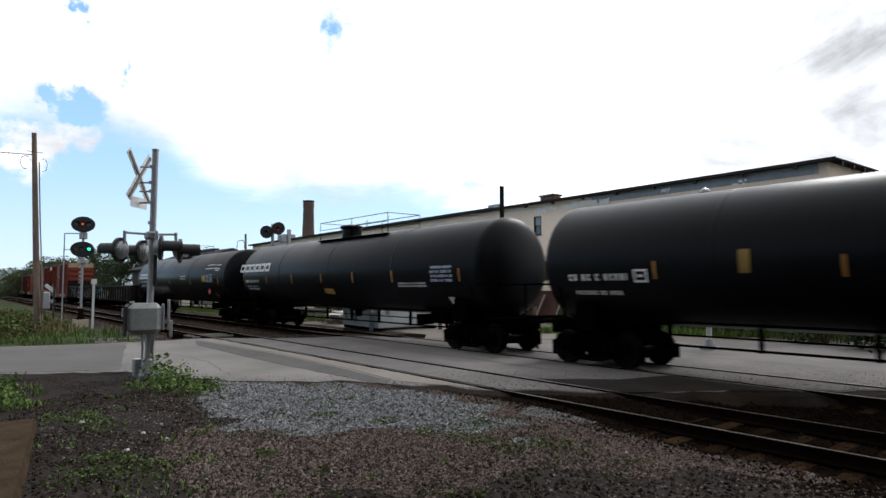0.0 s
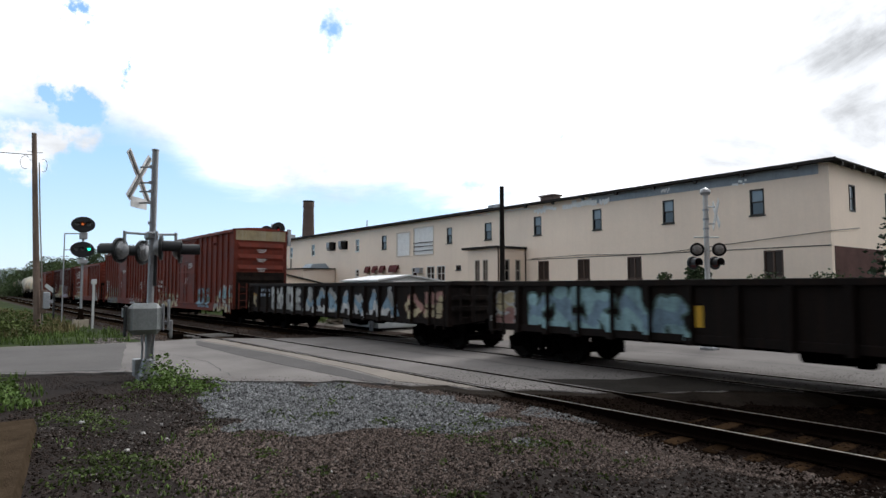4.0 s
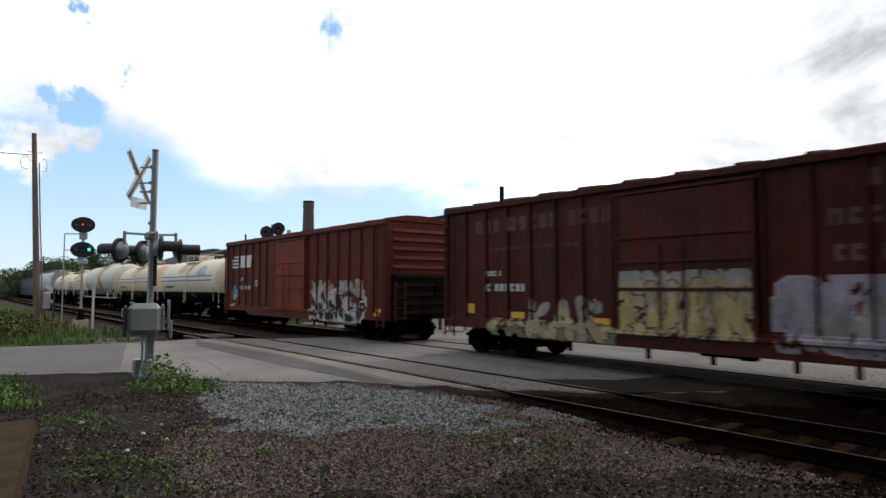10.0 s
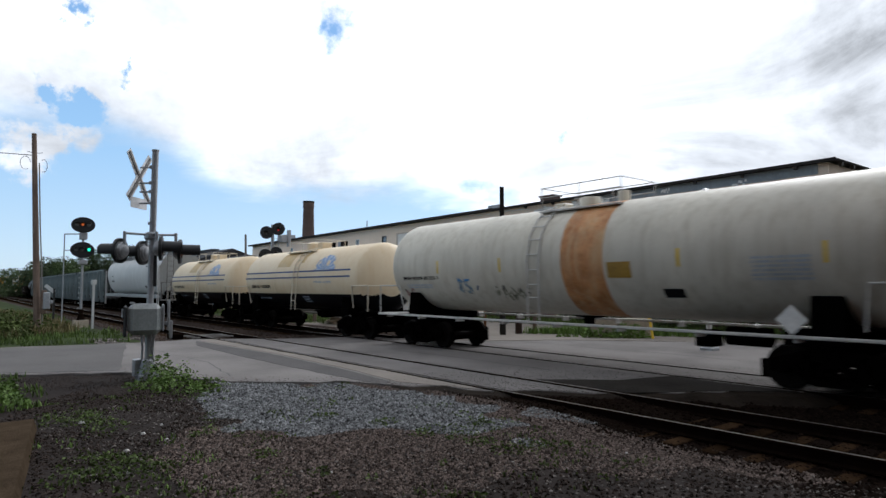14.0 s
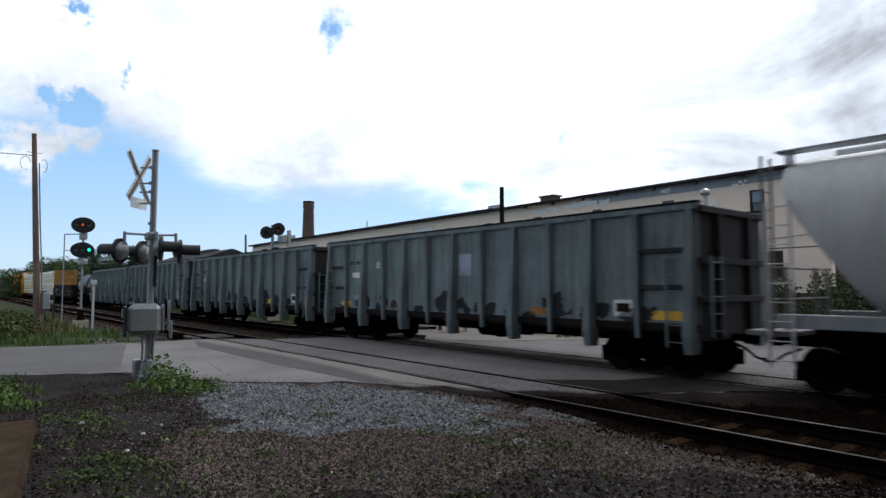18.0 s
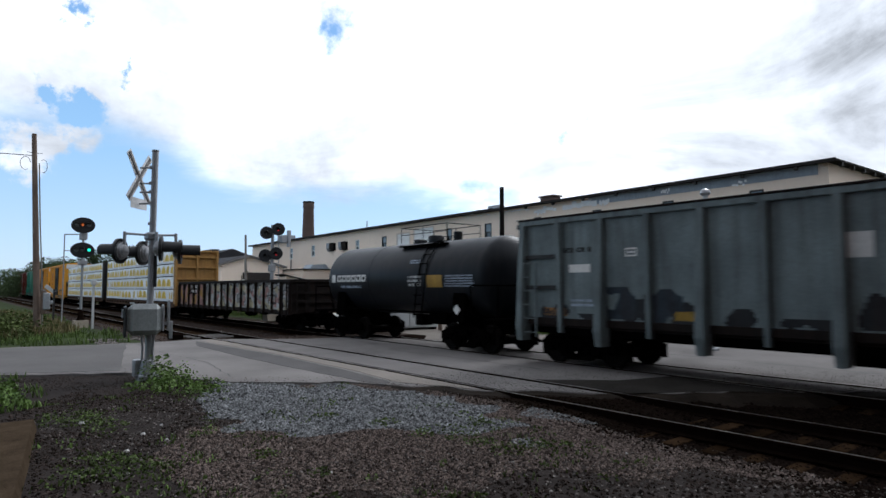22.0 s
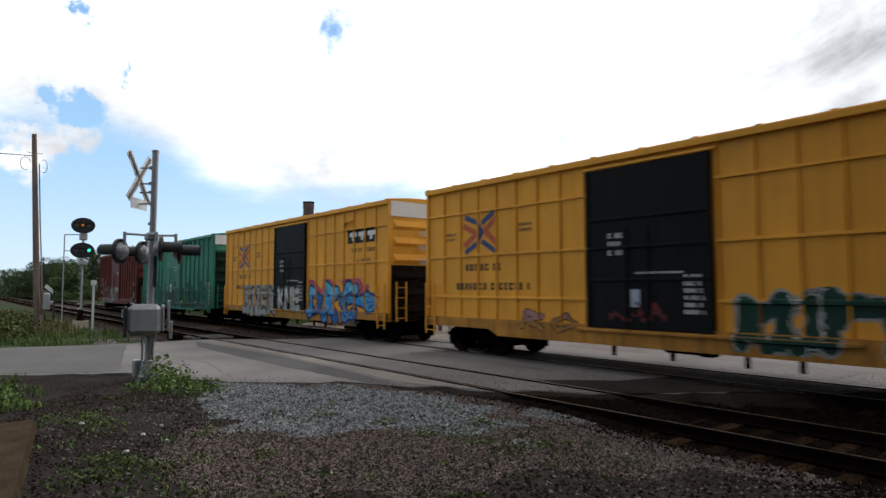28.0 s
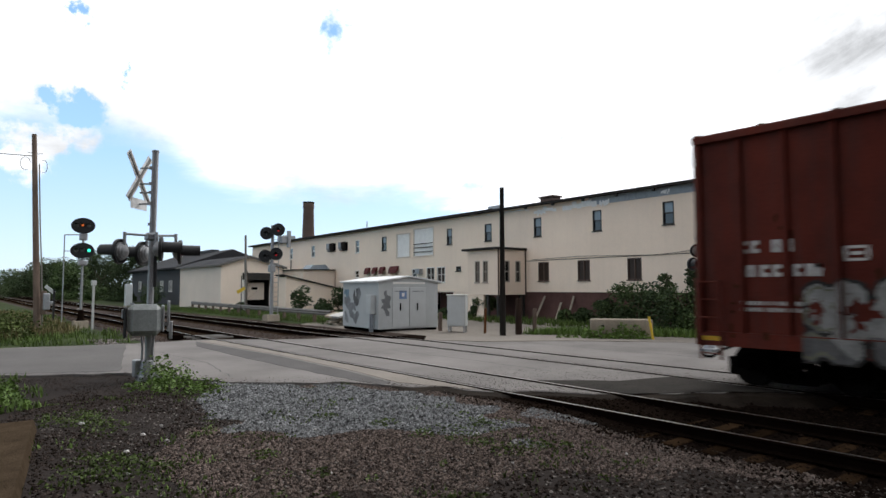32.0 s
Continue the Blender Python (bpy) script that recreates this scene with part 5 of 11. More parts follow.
    # ends with pressed ribs
    for s in (-1, 1):
        ez0, ez1 = sill + 0.1, (H - 0.62 if hicube else H - 0.25)
        en = part("end_wall", Geo().box(min(s * (L / 2 - 0.08), s * (L / 2 - 0.02)), max(s * (L / 2 - 0.08), s * (L / 2 - 0.02)), -1.44, 1.44, sill + 0.02, H - 0.08), mt, car)
        h = (ez1 - ez0) / end_ribs
        w = h * 0.36

        def erib(g, w=w):
            g.prism([(-1.40, -0.02), (-1.36, -0.02), (-1.3, -w * 0.3), (1.3, -w * 0.3), (1.36, -0.02), (1.36, 0.02), (1.3, w * 0.9), (-1.3, w * 0.9), (-1.36, 0.02)], 0, -0.02, 0.0)
            g.add([(0, -1.32, w), (0, 1.32, w), (0.075, -1.2, 0.0), (0.075, 1.2, 0.0), (0, -1.32, -w * 0.6), (0, 1.32, -w * 0.6)], [(0, 1, 3, 2), (2, 3, 5, 4), (0, 2, 4), (1, 5, 3)])
        em = shared(f"end_rib:{body}:{w:.3f}", erib, mt)
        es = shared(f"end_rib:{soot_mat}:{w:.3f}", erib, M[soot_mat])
        # lower end is painted dark: part brake dust, part shade between cars
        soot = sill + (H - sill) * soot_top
        part("soot_panel", Geo().box(min(s * (L / 2 - 0.02), s * (L / 2 - 0.016)), max(s * (L / 2 - 0.02), s * (L / 2 - 0.016)), -1.43, 1.43, sill + 0.03, soot), M[soot_mat], en, "lower end sheet darkened by brake dust and painted shade")
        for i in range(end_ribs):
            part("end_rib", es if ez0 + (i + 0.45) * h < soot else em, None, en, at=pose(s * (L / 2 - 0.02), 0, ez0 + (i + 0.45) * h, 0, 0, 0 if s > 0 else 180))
        for y in (-1.46, 1.46):
            part("corner_post", Geo().soft(s * (L / 2 - 0.06) - 0.06, s * (L / 2 - 0.06) + 0.06, y - 0.07, y + 0.07, sill, H - 0.05, 0.015), mt, car)
        if hicube and white_top:
            part("white_end_panel", Geo().soft(s * L / 2 - 0.012, s * L / 2 + 0.012, -1.42, 1.42, H - 0.60, H - 0.04, 0.004), M[top_mat], en, "pale painted high-clearance panel")
        if hicube:
            g = Geo()
            for k in range(3):
                for j in range(3):
                    wz = H - 1.12 - 0.52 * k - 0.07 * j
                    g.box(min(s * (L / 2 + 0.095), s * (L / 2 + 0.1)), max(s * (L / 2 + 0.095), s * (L / 2 + 0.1)), -0.28 + 0.05 * j, 0.28 - 0.06 * j, wz, wz + 0.03)
            tagged(part("end_lettering", g, M["dull_white"], en, "small white stencil lines"), kind="stuff")
        add_ladder(car, s * (L / 2 - 0.32), -1.58, sill - 0.25, sill + (1.35 if hicube else H - sill - 0.4), body)
        add_ladder(car, s * (L / 2 - 0.32), 1.58, sill - 0.25, sill + 1.35, body, 180)
        add_ladder(car, s * (L / 2 + 0.12), -1.05, sill, sill + 1.4, body, 90 * s)
    part("brake_wheel", Geo().lathe([(-0.02, 0.28), (0.02, 0.28), (0.02, 0.24), (-0.02, 0.24), (-0.02, 0.28)], 0, (L / 2 + 0.2, 0.7, sill + 1.1), 16).box(L / 2 + 0.06, L / 2 + 0.22, 0.68, 0.72, sill + 1.08, sill + 1.12).box(L / 2 + 0.19, L / 2 + 0.21, 0.44, 0.96, sill + 1.08, sill + 1.12), M["under_black"], car)
    # roof
    pk = H + (0.10 if hicube else 0.16)
    part("roof", Geo().prism([(-1.56, H - 0.05), (-1.56, H - 0.015), (-0.7, pk - 0.03), (0, pk), (0.7, pk - 0.03), (1.56, H - 0.015), (1.56, H - 0.05)], 0, -L / 2 - 0.02, L / 2 + 0.02), M[roof_mat or body], car)

    def roof_rib(g):
        hh = 0.05 if roof_ribs else 0.03
        g.prism([(-1.57, H - 0.02), (-1.57, H - 0.02 + hh), (-0.7, pk - 0.03 + hh), (0, pk + hh), (0.7, pk - 0.03 + hh), (1.57, H - 0.02 + hh), (1.57, H - 0.02)], 0, -0.06, 0.06)
    rm = shared(f"roof_rib:{roof_mat or body}:{H}:{roof_ribs}", roof_rib, M[roof_mat or body])
    n = 13
    for i in range(n):
        part("roof_rib", rm, None, car, at=(-L / 2 + 0.1 + (L - 0.2) * i / (n - 1), 0, 0))
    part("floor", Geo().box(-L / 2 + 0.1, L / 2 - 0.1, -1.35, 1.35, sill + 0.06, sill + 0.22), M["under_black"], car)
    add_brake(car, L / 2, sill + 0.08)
    if hicube:
        part("door_stop", Geo().soft(4.9, 5.55, -1.60, -1.53, H - 0.62, H - 0.55, 0.01).soft(4.88, 4.98, -1.61, -1.46, H - 0.74, H - 0.52, 0.012), mt, car)
    # hangers and pipes below the side sill
    for x in (-3.1, -0.9, 0.6, 2.2, 3.2):
        part("step_hanger", shared("step_hanger", lambda g: g.soft(-0.05, 0.05, -0.03, 0.03, -0.16, 0.12, 0.01), M["under_black"]), None, car, at=(x, -1.38, sill - 0.24))
    return car, surf


def rust_spots(car, surf, L, z0, z1, count, seed, door=(-1.9, 1.8)):
    """Small ragged rust scabs and dents where the paint has chipped."""
    rng = random.Random(seed)
    g = Geo()
    for _ in range(count):
        x, z = rng.uniform(-L / 2 + 0.3, L / 2 - 0.3), z0 + (z1 - z0) * rng.random() ** 1.5
        w, h = rng.uniform(0.02, 0.07), rng.uniform(0.03, 0.16)
        y = surf(x, z) - 0.004
        n = 7
        v = [(x + w * rng.uniform(0.5, 1.1) * math.cos(6.283 * i / n), y, z + h * rng.uniform(0.5, 1.1) * math.sin(6.283 * i / n)) for i in range(n)]
        if abs(surf(x - w, z) - surf(x + w, z)) < 1e-4:
            g.add(v, [tuple(range(n))])
    tagged(part("rust", g, M["rust_spot"], car, "scattered rust scabs"), kind="stuff")


BROWN = "brown ribbed steel boxcar with "
# first hi-cube boxcar
car, sf = boxcar(BROWN + "cream and turquoise graffiti rolling on rails", -107.7, -91.8, 5.15, "oxide", top_mat="old_tan")
graffiti(car, 4.9, 7.7, 0.62, 1.55, sf, 3, ("cream", "silver", "cream"), "brown", seed=3, fat=0.13, slim=0.9, wear=0.12, text="ADE")
graffiti(car, 5.6, 7.75, 1.35, 2.2, sf, 3, ("cyan", "cyan", "white"), "charcoal", seed=9, fat=0.13, slim=0.5, wear=0.2, edge="white", text="AKC")
graffiti(car, 1.9, 4.1, 0.8, 1.95, sf, 2, ("paleblue", "teal", "paleblue"), "charcoal", seed=12, fat=0.19, slim=0.6, wear=0.5, text="CA", halo="teal")
graffiti(car, -6.6, -2.0, 0.62, 1.75, sf, 5, ("cream", "moss", "cream"), "brown", seed=5, fat=0.11, slim=0.6, wear=0.3)
for k, (a, b, c, d) in enumerate(((-7.2, -6.6, 1.6, 2.55), (-6.4, -5.95, 1.6, 2.5), (-5.5, -5.1, 1.6, 2.05), (-2.55, -2.0, 0.7, 1.5))):
    bars(car, a, b, c, d, sf, rows=3, seed=k)
bars(car, 0.25, 1.05, 3.18, 3.5, sf, rows=3, seed=8)
bars(car, -0.3, 0.2, 2.1, 2.6, sf, rows=3, seed=9)
frame_mark(car, 6.75, 7.25, 1.45, 1.85, sf)
# second
car, sf = boxcar(BROWN + "grey graffiti and white number blocks", -126.0, -110.0, 5.15, "oxide")
graffiti(car, -6.2, -1.9, 0.6, 1.95, sf, 5, ("grey", "moss", "grey"), "charcoal", seed=14, fat=0.15, halo="moss", wear=0.4)
graffiti(car, 2.9, 4.5, 0.8, 1.6, sf, 4, ("silver", "rose"), "brown", seed=15, fat=0.08, slim=0.4, wear=0.45)
graffiti(car, 4.6, 6.6, 0.7, 1.3, sf, 4, ("moss", "rose"), "brown", seed=16, fat=0.09, slim=0.4, wear=0.6)
for k, (a, b, c, d) in enumerate(((-7.3, -6.65, 2.15, 2.62), (-7.3, -6.65, 1.62, 2.05), (-6.4, -6.0, 2.15, 2.6), (-6.4, -6.0, 1.62, 2.05), (-5.6, -5.15, 1.5, 2.1))):
    panel(car, a, b, c, d, sf, "white_paint", "number_block", "white painted block")
    m_ = (d - c) * 0.2
    bars(car, a + 0.1, b - 0.08, c + m_, d - m_, lambda x, z: sf(x, z) - 0.006, "gondola_black", seed=20 + k, label="dark figures on the white block")
panel(car, -7.2, -6.7, 0.95, 1.32, sf, "dull_yellow", "placard", "faded yellow plate")
bars(car, -7.2, -6.75, 1.42, 1.54, sf, seed=31)
bars(car, -6.4, -6.0, 1.42, 1.54, sf, seed=32)
bars(car, -7.75, -7.45, 2.5, 2.7, sf, rows=2, seed=33)
bars(car, 6.1, 6.5, 1.85, 2.45, sf, rows=4, seed=2)
bars(car, 6.8, 7.3, 2.0, 2.45, sf, rows=3, seed=3)
frame_mark(car, 6.75, 7.3, 1.5, 1.85, sf)
panel(car, 6.75, 7.2, 0.9, 1.3, sf, "mark_orange", "placard")
bars(car, 0.1, 1.15, 3.2, 3.5, sf, rows=3, seed=4)
bars(car, -0.4, 0.1, 2.0, 2.5, sf, rows=2, seed=4)
bars(car, -2.4, -1.95, 2.85, 3.0, sf, rows=1, seed=5)


def stripe_emblem(car, sf, x0=-7.15, x1=-4.45, z0=3.02, z1=3.64):
    """White emblem: four bars running into two slanted blocks."""
    g = Geo()
    h = (z1 - z0) / 7
    for i in range(4):
        quad_at(g, x0, x0 + 1.05 + 0.05 * i, z0 + 2 * i * h, z0 + (2 * i + 1) * h, sf, n=5)
    w = (x1 - x0 - 1.2) / 2
    for i in range(2):
        a = x0 + 1.12 + i * (w + 0.05)
        quad_at(g, a, a + w * 0.82, z0, z1, sf, n=5, lean=0.18)
    part("emblem", g, M["white_paint"], car, "white striped railroad emblem")


LOW = dict(H=4.42, hicube=False, end_ribs=10, roof_ribs=True, white_top=False, sill=0.78, pitch=0.92, rib_w=0.07, rib_d=0.07)
car, sf = boxcar(BROWN + "a white striped emblem and cream graffiti", -144.6, -128.6, body="oxide", door_mat="oxide_red", **LOW)
stripe_emblem(car, sf)
bars(car, -6.2, -5.5, 2.3, 2.62, sf, rows=1, seed=1)
bars(car, -6.2, -4.5, 1.9, 2.15, sf, rows=1, seed=2)
graffiti(car, -6.2, -1.75, 0.66, 2.1, sf, 5, ("cream", "ochre", "silver", "cream"), "charcoal", seed=21, fat=0.13, slim=0.8, wear=0.3, edge="white")
graffiti(car, -7.0, -2.2, 0.62, 1.05, sf, 7, ("teal", "moss", "cream"), "brown", seed=23, fat=0.2, slim=0.3, wear=0.5)
graffiti(car, 4.7, 7.6, 0.62, 2.0, sf, 3, ("silver", "white", "grey"), "silver", seed=22, fat=0.19, halo="moss", slim=0.7, wear=0.42, edge="teal")
panel(car, 5.7, 6.3, 1.2, 1.9, sf, "tank_black", "placard", "black data board")
frame_mark(car, 5.8, 6.2, 1.35, 1.7, sf)
for a, b, c, d in ((3.9, 4.4, 1.3, 1.45), (6.8, 7.3, 1.1, 1.26), (-7.3, -6.9, 1.2, 1.45)):
    panel(car, a, b, c, d, sf, "sign_yellow", "reflector", "yellow reflector strip")
bars(car, -2.0, -1.75, 2.9, 3.05, sf, seed=6)
# fourth
car, sf = boxcar(BROWN + "yellow and red graffiti and faded lettering", -163.4, -147.6, body="oxide_dark", **LOW)
bars(car, -6.8, -1.8, 3.42, 4.06, sf, "old_letter", rows=1, seed=4, label="faded pale lettering")
bars(car, -6.2, -2.6, 3.0, 3.14, sf, "old_letter", rows=1, seed=14, label="faded pale lettering")
for k, (a, b, z) in enumerate(((3.4, 5.2, 3.62), (2.6, 6.6, 2.98), (2.7, 6.2, 2.34))):
    bars(car, a, b, z, z + 0.5, sf, "old_letter", rows=1, seed=40 + k, label="faded pale lettering")
bars(car, -6.15, -4.5, 1.8, 2.15, sf, rows=1, seed=5)
bars(car, -6.1, -5.5, 2.25, 2.5, sf, rows=1, seed=6)
graffiti(car, -4.5, -2.0, 0.66, 1.95, sf, 3, ("cream", "silver"), "brown", seed=31, fat=0.11, slim=0.6, wear=0.3, text="KAR")
graffiti(car, -6.0, -1.5, 0.64, 1.12, sf, 6, ("moss", "cream"), "brown", seed=35, fat=0.2, slim=0.3, wear=0.55)
graffiti(car, -1.62, 1.55, 0.92, 2.2, sf, 4, ("yellow", "yellow", "cream"), "charcoal", seed=32, fat=0.14, halo="cream", text="RUIN", slim=0.7, wear=0.25)
graffiti(car, -1.5, 1.5, 1.85, 2.35, sf, 6, ("cream", "silver"), "moss", seed=36, fat=0.26, slim=0.4, wear=0.2)
graffiti(car, 1.8, 4.7, 0.75, 2.2, sf, 3, ("lavender", "silver", "lavender"), "white", seed=33, fat=0.19, halo="wine", text="OUS", slim=0.5, wear=0.3)
graffiti(car, 4.7, 7.2, 0.7, 1.9, sf, 4, ("silver", "rose", "cream"), "brown", seed=34, fat=0.08, slim=0.4, wear=0.5)
for a, b, c, d in ((-7.0, -6.6, 1.22, 1.5), (-5.1, -4.6, 1.14, 1.31), (-2.35, -1.85, 1.1, 1.24), (6.9, 7.4, 1.1, 1.4)):
    panel(car, a, b, c, d, sf, "sign_yellow", "reflector", "yellow reflector strip")
# fifth
car, sf = boxcar(BROWN + "a white emblem and grey graffiti", -182.4, -166.6, body="oxide_light", door_mat="oxide_red", **LOW)
stripe_emblem(car, sf)
bars(car, -6.1, -4.4, 1.82, 2.15, sf, rows=1, seed=7)
bars(car, -6.1, -5.6, 2.3, 2.55, sf, rows=1, seed=8)
graffiti(car, -7.2, -6.3, 1.3, 2.2, sf, 1, ("white", "paleblue"), "blue", seed=41, fat=0.14)
graffiti(car, 2.0, 6.4, 0.62, 2.1, sf, 6, ("charcoal", "black", "white", "charcoal"), "silver", seed=42, fat=0.11, halo="white", slim=1.2, wear=0.47)
graffiti(car, 2.0, 6.2, 1.75, 2.3, sf, 7, ("rose", "silver"), "rose", seed=43, fat=0.2, slim=0.3, wear=0.5)
frame_mark(car, 5.95, 6.45, 1.26, 1.64, sf)
frame_mark(car, -4.0, -3.7, 2.05, 2.35, sf)
for a, b, c, d in ((7.05, 7.4, 0.95, 1.2), (-7.1, -6.6, 1.0, 1.15), (-2.6, -2.0, 0.98, 1.08)):
    panel(car, a, b, c, d, sf, "sign_yellow", "reflector", "yellow reflector strip")

# yellow hi-cubes
for left, right, which in ((-440.7, -424.8, 0), (-458.8, -442.9, 1)):
    lab = "yellow steel boxcar with a black door and " + ("dark green graffiti" if which == 0 else "blue and pink graffiti")
    car, sf = boxcar(lab, left, right, 5.15, "car_yellow", door=(-1.5, 1.62), door_mat="door_black", pitch=0.80, rib_w=0.055, rib_d=0.055, seams=(1.72, 2.95, 4.25), thin=True)
    panel(car, 5.05, 7.15, 3.70, 4.22, sf, "tank_black", "sign_board", "black board with white blocks")
    g = Geo()
    for i in range(3):
        a = 5.2 + i * 0.64
        quad_at(g, a, a + 0.52, 3.95, 4.12, lambda x, z: sf(x, z) - 0.005, lean=0.1)
        quad_at(g, a + 0.17, a + 0.34, 3.80, 3.96, lambda x, z: sf(x, z) - 0.005, lean=0.1)
    part("emblem", g, M["white_paint"], car, "white block emblem")
    bars(car, 5.3, 7.0, 3.3, 3.55, sf, "letter_brown", rows=1, seed=2, label="faded brown lettering")
    bars(car, 5.8, 6.7, 2.95, 3.12, sf, "letter_brown", rows=1, seed=3, label="faded brown lettering")
    # crossed emblem: nested blue and red chevrons meeting in the middle
    for col, w, lines in (("stripe_blue", 0.075, (((-0.62, 0.48), (-0.12, 0.30), (0.08, 0.0), (-0.12, -0.32), (-0.60, -0.56)), ((0.56, 0.54), (0.12, 0.28)), ((0.12, -0.28), (0.62, -0.56)))),
                          ("orange_red", 0.085, (((-0.68, 0.22), (-0.14, -0.03), (-0.66, -0.36)), ((0.66, 0.36), (0.22, 0.03), (0.66, -0.32))))):
        g = Geo()
        cx, cz = -5.45, 3.62
        for line_ in lines:
            for (u0, v0), (u1, v1) in zip(line_, line_[1:]):
                d = Vector((u1 - u0, 0, v1 - v0)).normalized() * w
                o = Vector((-d.z, 0, d.x))
                p, q = Vector((cx + u0, -1.468, cz + v0)) - d * 0.5, Vector((cx + u1, -1.468, cz + v1)) + d * 0.5
                g.add([p + o, p - o, q - o, q + o], [(0, 1, 2, 3)])
        part("emblem", g, M[col], car, "nested chevron emblem")
    bars(car, -6.1, -4.6, 2.42, 2.76, sf, "letter_brown", rows=1, seed=5, label="black lettering")
    bars(car, -6.6, -3.5, 1.86, 2.2, sf, "letter_brown", rows=1, seed=6, label="black lettering")
    bars(car, -7.0, -6.5, 3.4, 3.7, sf, "letter_brown", rows=2, seed=7)
    bars(car, -3.9, -3.4, 3.5, 3.8, sf, "letter_brown", rows=2, seed=8)
    bars(car, -0.9, -0.5, 2.7, 3.3, sf, rows=3, seed=9)
    bars(car, -0.2, 1.0, 2.28, 2.36, sf, rows=1, seed=9)
    bars(car, 1.0, 1.45, 1.4, 2.3, sf, rows=6, seed=10)
    panel(car, -0.3, -0.06, 1.55, 1.95, sf, "faded_blue", "placard", "white notice")
    if which == 0:
        graffiti(car, 2.0, 5.1, 0.72, 2.0, sf, 4, ("green", "green"), "silver", seed=51, fat=0.15, slim=0.9, edge="white", text="RUPT")
        panel(car, 5.95, 6.5, 1.2, 1.5, sf, "tank_black", "placard", "black data board")
        graffiti(car, -3.9, -1.8, 0.8, 1.5, sf, 2, ("ochre", "rose"), "brown", seed=52, fat=0.08)
        graffiti(car, -0.9, 0.6, 1.2, 1.7, sf, 3, ("wine",), "charcoal", seed=53, fat=0.08, slim=0.5, wear=0.5)
    else:
        graffiti(car, -5.4, -1.35, 0.60, 2.15, sf, 4, ("silver", "silver", "silver"), "black", seed=61, fat=0.11, halo="paleblue", text="SNEK", slim=1.5, under=(0.05, 0.05, 0.05), halo_from=0.35)
        graffiti(car, -1.1, 1.2, 0.95, 2.1, sf, 3, ("silver", "white"), "charcoal", seed=62, fat=0.10, text="KME", slim=0.8, edge="lime", halo="grey", halo_from=0.6)
        graffiti(car, 1.75, 7.2, 0.60, 2.35, sf, 4, ("deepblue", "blue", "sky"), "navy", seed=69, fat=0.088, halo="pink", edge="sky", text="DRC>", slim=1.75, under=(0.05, 0.15, 0.3), halo_from=0.68, cell=0.028)

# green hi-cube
car, sf = boxcar("green ribbed steel boxcar with white and black scrawled graffiti", -476.7, -460.9, 5.15, "car_green", door=(-1.85, 1.72), pitch=0.80, door_bars=(0.26, 0.46, 0.60, 0.88), soot_top=0.78, soot_mat="green_end_shade")
for k in range(19):
    a = -7.7 + 0.81 * k
    blot(car, a, a + 0.95, 0.70, 1.75 + 0.35 * ((k * 5) % 3), sf, "deepgreen", 300 + k, 0.05, -0.22, "dark grime over the lower side", 1.5)
graffiti(car, -5.6, -2.0, 0.72, 1.95, sf, 5, ("green", "deepgreen", "green"), "mint", seed=71, fat=0.17, slim=0.22, wear=0.4, under=(0.015, 0.05, 0.035))
graffiti(car, 1.9, 6.9, 0.74, 2.0, sf, 6, ("green", "deepgreen", "green"), "mint", seed=72, fat=0.19, slim=0.30, wear=0.2, under=(0.015, 0.05, 0.035), text="ESARCS")
graffiti(car, -1.7, 1.6, 0.85, 1.95, sf, 4, ("green", "charcoal"), "teal", seed=73, fat=0.17, slim=0.3, wear=0.35, under=(0.015, 0.05, 0.035))
bars(car, -7.35, -6.75, 1.8, 2.6, sf, rows=3, seed=1)
bars(car, -6.6, -6.0, 1.8, 2.6, sf, rows=3, seed=2)
bars(car, 0.2, 1.0, 3.15, 3.42, sf, rows=3, seed=3)
panel(car, -0.5, -0.05, 1.7, 2.25, sf, "white_paint", "placard", "white notice")
bars(car, 6.7, 7.25, 1.75, 2.35, sf, rows=4, seed=4)
frame_mark(car, 6.7, 7.2, 1.3, 1.6, sf)
for a, c in ((1.95, 0.95), (4.6, 0.95), (7.2, 1.0), (-2.3, 1.0), (-5.5, 1.0), (-7.5, 1.0)):
    panel(car, a, a + 0.16, c, c + 0.6, sf, "sign_yellow", "reflector", "yellow reflector strip")
rust_spots(car, sf, 15.8, 1.1, 4.9, 170, 5)
# last brown hi-cube
car, sf = boxcar(BROWN + "pale grey bubble graffiti", -494.7, -478.9, 5.15, "oxide_mid", door=(-1.8, 1.7), pitch=0.86)
graffiti(car, -5.9, -1.9, 0.62, 2.25, sf, 4, ("grey", "silver", "silver"), "charcoal", seed=81, fat=0.17, text="SCUL", slim=0.9, wear=0.28, edge="moss")
graffiti(car, -1.9, 1.5, 0.72, 2.2, sf, 4, ("silver", "moss", "silver"), "charcoal", seed=82, fat=0.15, text="EATT", slim=0.8, wear=0.4)
graffiti(car, 2.6, 6.6, 0.85, 1.35, sf, 7, ("rose", "silver"), "brown", seed=83, fat=0.06, slim=0.4, wear=0.55)
bars(car, 0.35, 1.6, 3.2, 3.48, sf, rows=3, seed=1)
bars(car, -7.05, -5.95, 2.58, 2.98, sf, rows=1, seed=2)
bars(car, -6.95, -5.6, 2.12, 2.5, sf, rows=1, seed=3)
bars(car, -7.0, -5.9, 1.5, 1.75, sf, rows=2, seed=13)
bars(car, 5.6, 6.1, 1.85, 2.5, sf, rows=4, seed=4)
bars(car, 6.5, 7.05, 2.1, 2.5, sf, rows=3, seed=5)
frame_mark(car, 6.5, 7.0, 1.26, 1.62, sf)
